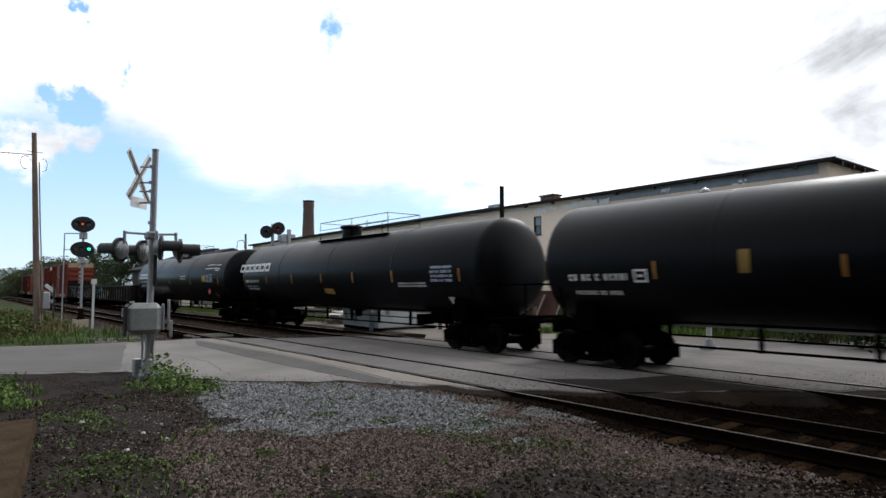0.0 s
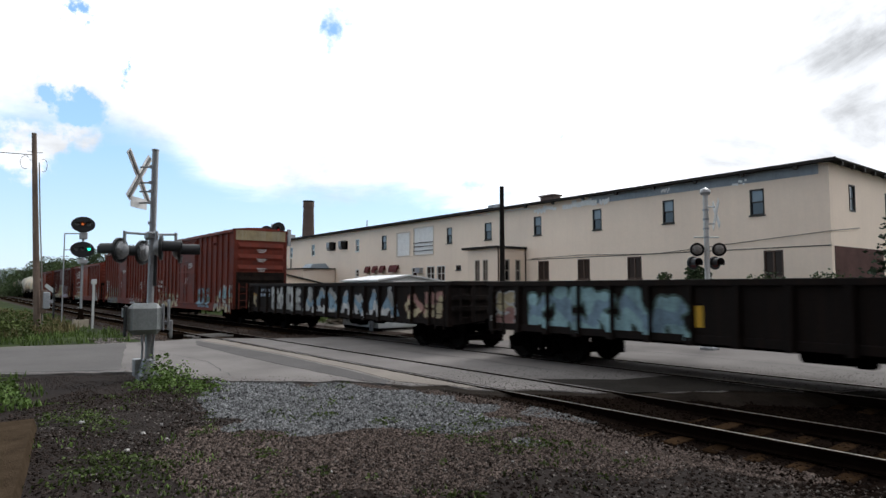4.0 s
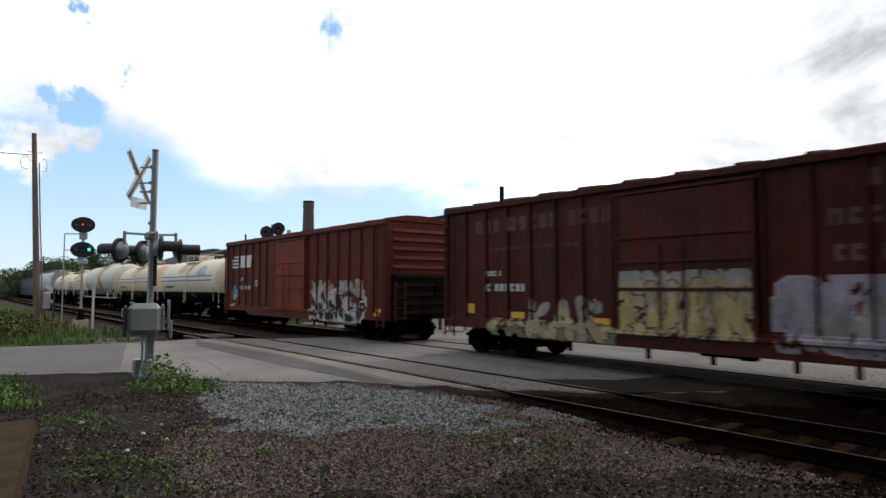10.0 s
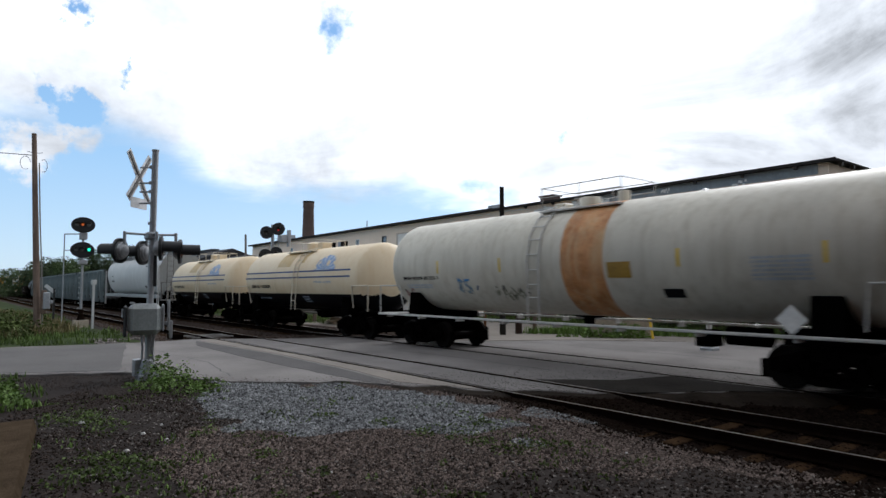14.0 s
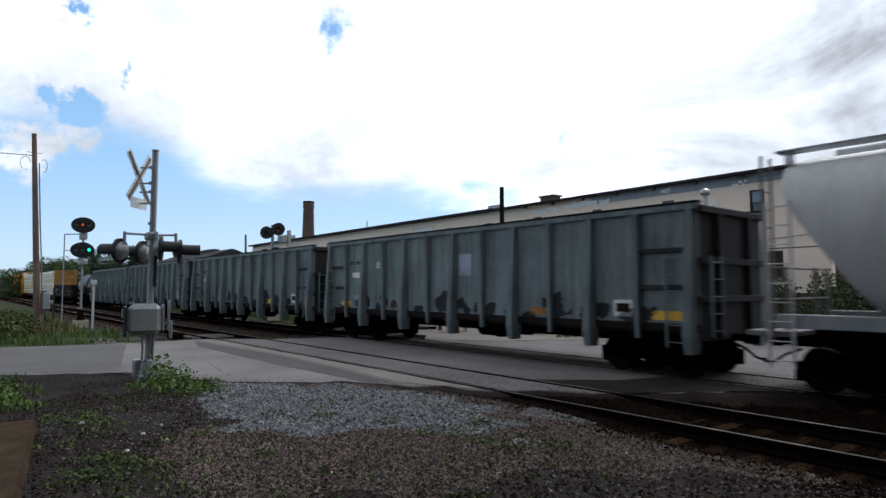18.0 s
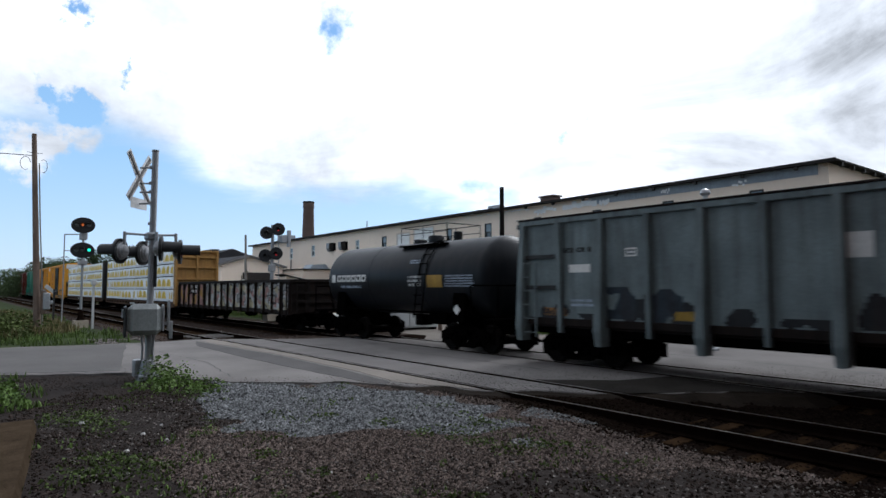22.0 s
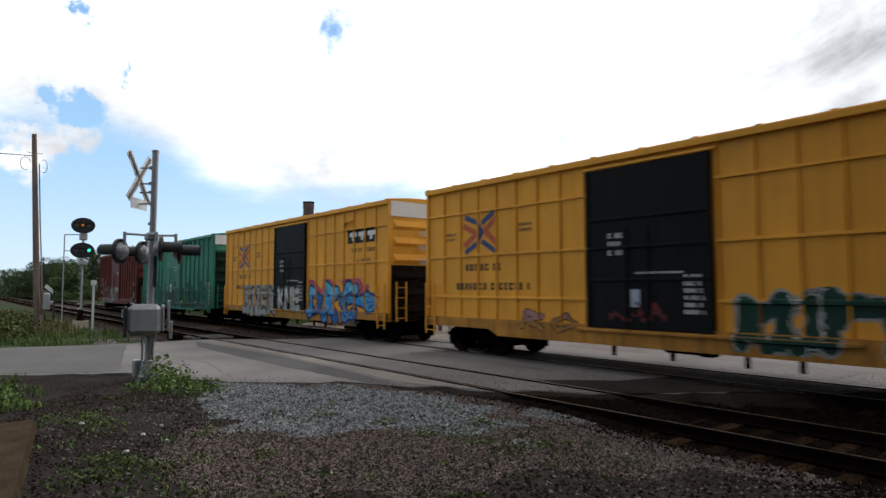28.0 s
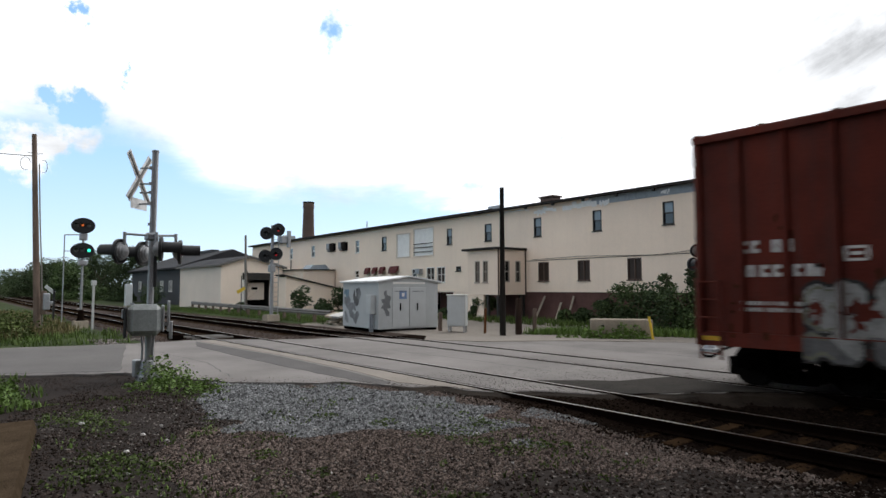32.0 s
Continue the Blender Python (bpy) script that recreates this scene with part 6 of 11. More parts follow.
frame_mark(car, -5.2, -4.8, 2.45, 2.72, sf)
panel(car, 7.4, 7.85, 0.92, 1.1, sf, "sign_yellow", "reflector", "yellow reflector strip")
panel(car, -7.85, -7.4, 0.92, 1.1, sf, "sign_yellow", "reflector", "yellow reflector strip")
rust_spots(car, sf, 15.8, 0.95, 3.6, 110, 6)

# ---------------------------------------------------------------- tank cars


def tank_profile(L, R, head=0.54):
    left = [(-L / 2, 0.001)] + [(-L / 2 + head * (1 - math.cos(radians(a))), R * math.sin(radians(a))) for a in (8, 16, 24, 31, 38, 45, 52, 59, 66, 73, 80, 90)]
    right = [(-x, r) for x, r in reversed(left)]
    return left + right


def tank_car(label, left, right, R, zc, body, lower=None, split_z=None, truck_half=None, rings=(), dome_x=0.0, dome="pot", side_rail=False, walkway="black", ladder=True, ladder_x=None, low_pipes=False):
    L = right - left
    half = L / 2 + 0.25
    car = start_car("tank_car", label, left, right, "tank car", truck_half or L / 2 - 1.75)
    prof = tank_profile(L, R)
    # long barrel with extra sections so that the paint follows it
    g = Geo().lathe(prof, 0, (0, 0, zc), 80)
    if lower:
        g.m = [1 if sum(g.v[i][2] for i in f) / len(f) < split_z else 0 for f in g.f]
    part("tank", g, [M[body], M[lower or body]], car, "", smooth=True)

    def surf(x, z):
        q = R * R - (z - zc) ** 2
        return -math.sqrt(max(0.0004, q)) - 0.006
    for x in rings:
        part("weld_band", Geo().lathe([(x - 0.03, R + 0.001), (x - 0.02, R + 0.008), (x + 0.02, R + 0.008), (x + 0.03, R + 0.001)], 0, (0, 0, zc), 80, arc=(-26, 206) if lower else (0, 360)), M[body], car, smooth=True)
    # stub sills, saddles and end platforms
    for s in (-1, 1):
        g = Geo()
        g.soft(min(s * (L / 2 - 2.6), s * (L / 2 + 0.45)), max(s * (L / 2 - 2.6), s * (L / 2 + 0.45)), -0.33, 0.33, 0.72, 1.12, 0.02)
        part("stub_sill", g, M["under_black"], car)
        x = s * (L / 2 - 1.45)
        zb = zc - math.sqrt(max(0.01, R * R - 1.2 * 1.2))
        part("saddle", Geo().prism([(-1.25, zb), (-1.35, 0.92), (1.35, 0.92), (1.25, zb), (0.8, zc - math.sqrt(R * R - 0.64)), (0, zc - R), (-0.8, zc - math.sqrt(R * R - 0.64))], 0, x - 0.28, x + 0.28), M["under_black"], car)
        part("end_platform", Geo().soft(s * (L / 2 + 0.18) - 0.28, s * (L / 2 + 0.18) + 0.28, -1.45, 1.45, 1.02, 1.09, 0.01), M["dull_white" if side_rail else "under_black"], car)
        rail_m = M["under_black" if walkway == "black" else "tank_cream" if lower else "dull_white"]
        g = Geo()
        for y in (-1.42, 1.42):
            g.tube([(s * (L / 2 + 0.42), y, 1.05), (s * (L / 2 + 0.42), y, 2.05), (s * (L / 2 - 0.75), y, 2.05), (s * (L / 2 - 0.85), y * 0.9, 1.2)], 0.022, 6)
        g.tube([(s * (L / 2 + 0.42), -1.42, 2.05), (s * (L / 2 + 0.44), 0, 2.05), (s * (L / 2 + 0.42), 1.42, 2.05)], 0.022, 6)
        part("handrail", g, rail_m, car)
        add_ladder(car, s * (L / 2 + 0.15), -1.46, 0.35, 1.05, "under_black", 0, 0.4)
    # running board along the side
    if side_rail:
        for y in (-1.48, 1.48):
            g = Geo().soft(-L / 2 - 0.4, L / 2 + 0.4, y - 0.05, y + 0.05, 1.03, 1.09, 0.01)
            for x in np.linspace(-L / 2, L / 2, 9):
                g.soft(x - 0.03, x + 0.03, min(y, y * 0.8), max(y, y * 0.8), 0.95, 1.08, 0.008)
            part("side_beam", g, M["dull_white"] if walkway != "black" else M["under_black"], car)
    else:
        for y in (-1.1, 1.1):
            part("brake_pipe", Geo().cyl((-L / 2 + 1, y, zc - R + 0.15), (L / 2 - 1, y, zc - R + 0.15), 0.03, seg=6), M["under_black"], car)
    top = zc + R
    lm = M["under_black"] if walkway == "black" else M["tank_cream" if lower else "dull_white"]
    if ladder:
        lx = dome_x + 0.9 if ladder_x is None else ladder_x
        for sy in (-1, 1):
            g = Geo()
            for dx in (-0.2, 0.2):
                pts = [(lx + dx, sy * 1.53, 1.0)]
                for a in (0, 25, 45, 62, 78):
                    pts.append((lx + dx, sy * (R + 0.06) * math.cos(radians(a)), zc + (R + 0.06) * math.sin(radians(a))))
                g.tube(pts, 0.022, 5)
            for a in (-40, -25, -10, 5, 20, 35, 50, 64):
                y, z = sy * (R + 0.06) * math.cos(radians(a)), zc + (R + 0.06) * math.sin(radians(a))
                if a < 0:
                    y = sy * 1.53
                g.cyl((lx - 0.2, y, z), (lx + 0.2, y, z), 0.018, seg=5)
            part("ladder", g, lm, car)
    # dome fittings and platform rail
    if dome == "pot":
        part("dome_housing", Geo().lathe([(top - 0.08, 0.42), (top + 0.30, 0.42), (top + 0.36, 0.50), (top + 0.44, 0.50), (top + 0.50, 0.36), (top + 0.52, 0.001)], 2, (dome_x, 0, 0), 20), M[lower or body], car, smooth=True)
    elif dome == "low":
        part("manway", Geo().lathe([(top - 0.1, 0.30), (top + 0.16, 0.30), (top + 0.22, 0.26), (top + 0.23, 0.001)], 2, (dome_x, 0, 0), 16), M[body], car, smooth=True)
        part("safety_valve", Geo().lathe([(top - 0.1, 0.16), (top + 0.32, 0.16), (top + 0.34, 0.001)], 2, (dome_x + 0.9, 0.25, 0), 12), M[body], car, smooth=True)
        part("valve_cover", Geo().soft(dome_x - 1.1, dome_x - 0.75, -0.2, 0.2, top - 0.05, top + 0.14, 0.03), M[body], car)
    else:
        part("manway", Geo().lathe([(top - 0.1, 0.36), (top + 0.26, 0.36), (top + 0.34, 0.20), (top + 0.35, 0.001)], 2, (dome_x, 0, 0), 16), M[body], car, smooth=True)
        part("valve_cover", Geo().soft(dome_x + 0.7, dome_x + 1.2, -0.25, 0.25, top - 0.05, top + 0.28, 0.03), M[body], car)
    g = Geo()
    long_walk = R > 1.51
    a, b, w = dome_x - (1.4 if long_walk else 1.1), dome_x + ((1.7 if abs(dome_x + 0.6) < 0.01 else 3.9) if long_walk else 1.5), 0.75
    hr = 0.36 if lower else 0.64 if long_walk else 0.52
    for sy in (-1, 1):
        g.soft(a, b, sy * w - 0.12, sy * w + 0.12, top - 0.18, top - 0.13, 0.008)
        for x in (a, (a + b) / 2, b):
            g.cyl((x, sy * w, top - 0.2), (x, sy * w, top + hr), 0.014, seg=6)
        g.tube([(a, sy * w, top + hr), (b, sy * w, top + hr)], 0.014, 6)
        if not lower:
            g.tube([(a, sy * w, top + hr / 2), (b, sy * w, top + hr / 2)], 0.012, 6)
    for x in (a, b):
        g.tube([(x, -w, top + hr), (x, w, top + hr)], 0.014, 6)
    part("dome_platform", g, lm, car, "railed walkway round the dome")
    if low_pipes:
        # brake pipes slung below the belly on hangers
        for z, r_ in ((0.86, 0.022), (0.62, 0.03)):
            part("slung_pipe", Geo().cyl((-L / 2 + 2.4, -0.35, z), (L / 2 - 2.4, -0.35, z), r_, seg=6), M["under_black"], car)
        for x in np.linspace(-L / 2 + 3.2, L / 2 - 3.2, 7):
            part("pipe_hanger", Geo().box(x - 0.04, x + 0.04, -0.39, -0.31, 0.58, zc - R + 0.08), M["under_black"], car)
    # bottom outlet
    part("outlet", Geo().cyl((0, 0, zc - R + 0.02), (0, 0, zc - R - 0.28), 0.18, 0.12, 10).soft(-0.4, 0.4, -0.12, 0.12, zc - R - 0.05, zc - R + 0.1, 0.02), M["under_black"], car)
    part("air_tank", Geo().cyl((L / 2 - 3.6, -0.6, 0.95), (L / 2 - 2.7, -0.6, 0.95), 0.2, seg=12).soft(L / 2 - 4.2, L / 2 - 3.8, -0.9, -0.4, 0.7, 1.05, 0.02), M["under_black"], car)
    return car, surf


def side_marks(car, sf, xs, z=2.35, mt="mark_orange"):
    for x in xs:
        panel(car, x, x + 0.075, z - 0.20, z + 0.20, sf, mt, "reflector", "vertical yellow reflector strip")


BIG = dict(R=1.55, zc=2.60, body="tank_black", dome="pot", truck_half=7.6, ladder=False, low_pipes=True)
for left, right, which in ((-11.13, 7.8, 0), (-31.85, -13.0, 1), (-53.9, -33.7, 2), (9.8, 28.7, 3)):
    L = right - left
    k = dict(BIG)
    k["truck_half"] = L / 2 - 1.38
    car, sf = tank_car("long black pressure tank car with white block lettering", left, right, dome_x=(0.15, -0.65, -0.6, 0.15)[which], rings=(-3.95, -0.25, 3.3) if which == 2 else (-4.6, 0.0, 4.6), **k)
    if which in (0, 3):
        bars(car, -8.4, -6.65, 2.08, 2.34, sf, rows=1, seed=1)
        bars(car, -8.2, -6.85, 1.76, 1.92, sf, rows=1, seed=2)
        frame_mark(car, -6.45, -6.1, 2.08, 2.38, sf)
        panel(car, -4.05, -3.83, 2.25, 2.72, sf, "dull_yellow", "placard", "yellow notice")
        side_marks(car, sf, (-5.95, -2.25, 1.5, 4.8))
    if which == 1:
        blocks(car, -9.3, -5.6, 2.74, 3.14, sf, "white_paint", 6, 0.12, gap=0.10)
        bars(car, -8.7, -6.95, 2.18, 2.38, sf, rows=1, seed=3)
        bars(car, -8.5, -7.1, 1.84, 2.08, sf, "faded_blue", rows=2, seed=4)
        panel(car, -0.45, 0.3, 1.70, 1.92, sf, "dull_yellow", "placard", "yellow notice")
        bars(car, 4.9, 6.5, 1.97, 2.15, sf, rows=2, seed=5)
        bars(car, 6.8, 7.9, 2.12, 2.68, sf, "faded_blue", rows=4, seed=6)
        side_marks(car, sf, (-6.05, -3.3, -0.55, 1.95, 4.6, 8.2))
        panel(car, 7.4, 7.7, 1.36, 1.66, sf, "white_paint", "hazard_placard", "white and red placard")
    if which == 2:
        blocks(car, -8.9, -6.3, 2.62, 2.98, sf, "white_paint", 4, 0.12, gap=0.10)
        blocks(car, -5.55, -4.85, 2.62, 2.98, sf, "white_paint", 1, 0.12, gap=0.05)
        bars(car, -8.8, -6.9, 2.3, 2.5, sf, rows=1, seed=7)
        bars(car, -8.6, -7.1, 2.0, 2.2, sf, "faded_blue", rows=2, seed=8)
        frame_mark(car, -4.5, -4.1, 2.6, 2.85, sf)
        graffiti(car, -5.2, -1.5, 1.55, 2.15, sf, 6, ("grey",), "silver", seed=91, fat=0.05)
        bars(car, 6.6, 8.1, 3.22, 3.34, sf, rows=1, seed=9)
        bars(car, 6.4, 8.5, 3.02, 3.12, sf, rows=1, seed=10)
        bars(car, 1.5, 2.7, 2.45, 2.75, sf, rows=2, seed=12)
        panel(car, 5.9, 6.62, 2.3, 2.68, sf, "dull_yellow", "placard", "yellow notice")
        bars(car, 6.66, 7.8, 2.26, 2.74, sf, "faded_blue", rows=6, seed=11)
        panel(car, 7.42, 7.72, 1.36, 1.62, sf, "red_sign", "hazard_placard", "red and white placard")
        side_marks(car, sf, (-3.4, -1.0, 3.6, 8.6))
        for s in (-1, 1):
            part("grab_hoop", Geo().tube([(s * (L / 2 - 1.9), -0.3, 4.2), (s * (L / 2 - 1.85), -0.3, 4.62), (s * (L / 2 - 1.7), -0.3, 4.68), (s * (L / 2 - 1.0), -0.3, 4.68), (s * (L / 2 - 0.8), -0.3, 4.6), (s * (L / 2 - 0.7), -0.3, 4.2)], 0.02, 6), M["under_black"], car)
        part("hazard_placard", Geo().prism([(-0.2, 0), (0, -0.2), (0.2, 0), (0, 0.2)], 1, -0.01, 0.01), M["red_sign"], car, "red diamond placard", at=(7.0, -1.42, 1.72))
        bars(car, 8.0, 8.9, 3.2, 3.3, sf, rows=1, seed=21)
        bars(car, 8.1, 8.9, 2.9, 3.1, sf, rows=2, seed=22)

def fan_emblem(car, cx, z0, w, h, surf):
    """Faded half-disc emblem of blue and pale rays."""
    g = Geo()
    nx, nz = 44, 16
    for i in range(nx):
        for j in range(nz):
            u, v = (i + 0.5) / nx * 2 - 1, (j + 0.5) / nz
            if u * u + v * v > 1 or noise.noise((u * 3 + cx, v * 3, 2.0)) < -0.32:
                continue
            ray = int(math.degrees(math.atan2(v, u)) / 11 + 0.6 * math.sin(3 * u))
            a, b = cx + u * w / 2 - w / nx / 2, cx + u * w / 2 + w / nx / 2
            c, d = z0 + v * h - h / nz / 2, z0 + v * h + h / nz / 2
            ya, yb = surf(a, c) - 0.004, surf(a, d) - 0.004
            g.add([(a, ya, c), (b, ya, c), (b, yb, d), (a, yb, d)], [(0, 1, 2, 3)], ray % 2)
    part("emblem", g, [M["logo_blue"], M["faded_blue"]], car, "faded blue half-disc emblem")


CREAM = dict(R=1.42, zc=2.36, body="tank_cream", lower="tank_black", split_z=1.70, dome="mixed", walkway="white", truck_half=4.52)
for left, right, which in ((-196.1, -184.2, 0), (-210.1, -198.3, 1), (-240.6, -228.8, 2), (-253.8, -242.4, 3)):
    CREAM["body"] = "tank_cream" if which < 1 else "tank_tan"
    lab = ("cream insulated tank car with blue stripes and a blue round emblem", "cream insulated tank car with blue stripes and a rubbed-out emblem", "cream insulated tank car with dark stripes and an oval emblem", "cream tank car with dark stripes behind the hopper")[which]
    L = right - left
    car, sf = tank_car(lab, left, right, dome_x=-0.6, rings=(-1.9, 1.9), **CREAM)
    sm = "stripe_blue"
    for z in (2.40, 2.66):
        panel(car, -L / 2 + 0.45, L / 2 - 0.9, z, z + 0.065, sf, sm, "stripe", "dark blue stripe")
    bars(car, -4.7, -2.5, 1.92, 2.16, sf, "tank_black", rows=1, seed=which, label="black lettering")
    bars(car, 2.0, 3.5, 2.16, 2.28, sf, "faded_blue", rows=1, seed=which + 4)
    frame_mark(car, 0.6, 1.2, 1.35, 1.6, sf, "faded_blue")
    if which in (0, 2, 3):
        fan_emblem(car, 2.85, 2.73, 1.75, 0.62, sf)
    else:
        blocks(car, 1.3, 3.1, 2.76, 3.22, sf, "ghost_grey", 4, 0.5, label="pale rubbed-out emblem", gap=0.12)
    for a, b, lo in ((-1.9, -0.5, 24), (0.35, 0.75, 30), (-0.3, 0.2, 48)):
        part("stain", Geo().lathe([(a, 1.423), ((a + b) / 2, 1.424), (b, 1.423)], 0, (0, 0, 2.36), 16, arc=(180 - 75, 180 - lo)), M["tank_stain"], car, "ochre run-down stain below the dome", smooth=True)
    panel(car, -L / 2 + 1.2, -L / 2 + 3.0, 1.46, 1.50, sf, "faded_blue", "lettering")

# white tank car with an orange band
car, sf = tank_car("white tank car with an orange band and rust-stained flanks", -227.1, -211.7, 1.50, 2.72, "tank_white", dome="low", side_rail=True, walkway="white", truck_half=6.25, rings=(-3.0, 3.4), dome_x=0.1, ladder_x=-0.65)
zc, R = 2.72, 1.50
part("paint_band", Geo().lathe([(0.25, R + 0.004), (0.9, R + 0.006), (1.55, R + 0.004)], 0, (0, 0, zc), 60, arc=(100, 260)), M["stain_orange"], car, "orange painted band", smooth=True)
part("paint_band", Geo().lathe([(0.25, R + 0.004), (0.9, R + 0.006), (1.55, R + 0.004)], 0, (0, 0, zc), 60, arc=(-80, 80)), M["stain_orange"], car, "orange painted band", smooth=True)
bars(car, -6.7, -4.8, 2.2, 2.38, sf, "tank_black", rows=1, seed=3, label="black lettering")
bars(car, -6.6, -5.2, 1.95, 2.1, sf, "faded_blue", rows=2, seed=5)
panel(car, 1.65, 2.3, 2.2, 2.58, sf, "dull_yellow", "placard", "yellow notice")
graffiti(car, -3.9, -3.0, 1.75, 2.4, sf, 3, ("paleblue", "blue"), "navy", seed=7, fat=0.08, slim=0.5, wear=0.6, under=(0.45, 0.43, 0.38))
graffiti(car, -2.4, -0.9, 1.6, 2.1, sf, 5, ("moss", "grey"), "moss", seed=8, fat=0.05, slim=0.6, wear=0.6, under=(0.45, 0.43, 0.38))
graffiti(car, -6.9, -6.2, 1.5, 2.0, sf, 2, ("rose",), "brown", seed=9, fat=0.08, slim=0.5, wear=0.5, under=(0.45, 0.4, 0.35))
bars(car, 5.0, 6.1, 2.1, 2.6, sf, "faded_blue", rows=6, seed=9)
side_marks(car, sf, (-4.8, -2.0, 3.45, 6.3), 2.62, "yellow_paint")
panel(car, 3.0, 3.5, 1.75, 1.95, sf, "tank_black", "placard", "black notice")
for x in (5.75,):
    part("hazard_placard", Geo().prism([(-0.28, 0), (0, -0.28), (0.28, 0), (0, 0.28)], 1, -0.01, 0.01), M["white_paint"], car, "white diamond placard", at=(x, -1.56, 1.38))

# short black tank car
car, sf = tank_car("short black tank car with white block lettering", -354.5, -344.4, 1.30, 2.32, "tank_navy", dome="low", truck_half=3.6, rings=(-1.6, 1.6), dome_x=0.9, ladder=True)
blocks(car, -3.9, -1.7, 2.22, 2.48, sf, "white_paint", 6, 0.1)
panel(car, -4.3, -4.02, 2.2, 2.5, sf, "white_paint", "emblem", "white shield emblem")
bars(car, -3.7, -2.1, 1.95, 2.1, sf, "faded_blue", rows=1, seed=5)
bars(car, 0.95, 1.7, 2.02, 2.42, sf, rows=3, seed=2)
panel(car, 2.0, 2.8, 2.0, 2.4, sf, "dull_yellow", "placard", "yellow notice")
bars(car, 2.9, 4.3, 2.0, 2.4, sf, "faded_blue", rows=5, seed=3)
bars(car, 0.9, 1.6, 2.8, 2.95, sf, "faded_blue", rows=2, seed=4)
part("hazard_placard", Geo().prism([(-0.16, 0), (0, -0.16), (0.16, 0), (0, 0.16)], 1, -0.01, 0.01), M["white_paint"], car, "white diamond placard", at=(3.55, -1.32, 1.3))

# ---------------------------------------------------------------- covered hopper


def hopper_car(left, right):
    L = right - left
    car = start_car("hopper_car", "light grey covered hopper car with rounded sides and dark emblem", left, right, "hopper car", L / 2 - 1.65)
    W = 1.53
    # bulging cross-section (y, z)
    sec = [(0.7, 1.46), (1.08, 1.60), (1.30, 1.90), (1.44, 2.3), (1.52, 2.75), (1.53, 3.15), (1.47, 3.55), (1.33, 3.95), (1.08, 4.28), (0.6, 4.48), (0.0, 4.55)]
    sec = sec + [(-y, z) for y, z in reversed(sec[:-1])]
    a, b = -L / 2 + 0.32, L / 2 - 0.32      # top length
    slope = 1.45                             # the end sheets lean in towards the bottom
    g = Geo()
    n = len(sec)
    xs_top = ((a, slope), (b, -slope))
    for x0, sl in xs_top:
        for y, z in sec:
            t = min(1.0, max(0.0, (3.75 - z) / 2.2))
            g.v.append((x0 + sl * t, y, z))
    g.f = [(i, (i + 1) % n, n + (i + 1) % n, n + i) for i in range(n)] + [tuple(range(n)), tuple(range(n, 2 * n))]
    g.m = [0] * len(g.f)
    part("body", g, M["hopper_grey"], car, smooth=True)

    def surf(x, z):
        for (y0, z0), (y1, z1) in zip(sec, sec[1:]):
            if z0 <= z <= z1:
                return -(y0 + (y1 - y0) * (z - z0) / (z1 - z0))
        return -1.5
    part("side_sill", Geo().soft(-L / 2 + 0.2, L / 2 - 0.2, -1.50, -1.32, 1.22, 1.48, 0.015), M["case_grey"], car)
    part("side_sill", Geo().soft(-L / 2 + 0.2, L / 2 - 0.2, 1.32, 1.50, 1.22, 1.48, 0.015), M["case_grey"], car)
    part("centre_sill", Geo().box(-L / 2, L / 2, -0.3, 0.3, 0.80, 1.15), M["under_black"], car)
    for i in range(4):
        x = -3.65 + i * 3.17
        g = Geo()
        v = [(x - 1.45, -1.3, 1.5), (x + 1.45, -1.3, 1.5), (x + 1.45, 1.3, 1.5), (x - 1.45, 1.3, 1.5), (x - 0.24, -0.6, 0.50), (x + 0.24, -0.6, 0.50), (x + 0.24, 0.6, 0.50), (x - 0.24, 0.6, 0.50)]
        g.add(v, [(0, 1, 5, 4), (1, 2, 6, 5), (2, 3, 7, 6), (3, 0, 4, 7), (4, 5, 6, 7), (3, 2, 1, 0)])
        hp = part("hopper", g, M["under_black"], car, "dark sloping discharge hopper")
        part("outlet_gate", Geo().soft(x - 0.34, x + 0.34, -0.7, 0.7, 0.36, 0.52, 0.02), M["under_black"], hp)
    # roof walk, trough hatch and end platforms
    part("hatch", Geo().soft(a + 0.6, b - 0.6, -0.3, 0.3, 4.52, 4.66, 0.03), M["hopper_grey"], car)
    for s in (-1, 1):
        g = Geo().soft(a - 0.2, b + 0.2, s * 0.85 - 0.22, s * 0.85 + 0.22, 4.62, 4.66, 0.008)
        for x in np.linspace(a, b, 12):
            g.box(x - 0.018, x + 0.018, s * 0.85 - 0.2, s * 0.85 + 0.2, 4.34, 4.63)
        part("roof_walk", g, M["steel_galv"], car)
    for s in (-1, 1):
        g = Geo()
        xe = s * (L / 2 - 0.12)
        for y in (-1.42, -0.75, 0.75, 1.42):
            g.soft(xe - 0.035, xe + 0.035, y - 0.035, y + 0.035, 1.1, 2.4, 0.008)
        for z in (1.75, 2.36):
            g.cyl((xe, -1.45, z), (xe, 1.45, z), 0.02, seg=6)
        g.soft(xe - 0.5, xe + 0.35, -1.4, 1.4, 1.05, 1.15, 0.01)
        part("end_frame", g, M["dull_steel"], car)
        add_ladder(car, s * (L / 2 - 0.35), -1.56, 0.5, 3.6, "dull_white")
        add_ladder(car, s * (L / 2 + 0.1), -0.9, 0.9, 4.6, "dull_steel", 90 * s)
    part("brake_cylinder", Geo().cyl((L / 2 - 1.4, -0.7, 1.6), (L / 2 - 0.8, -0.7, 1.6), 0.2, seg=12), M["under_black"], car)
    g = Geo()
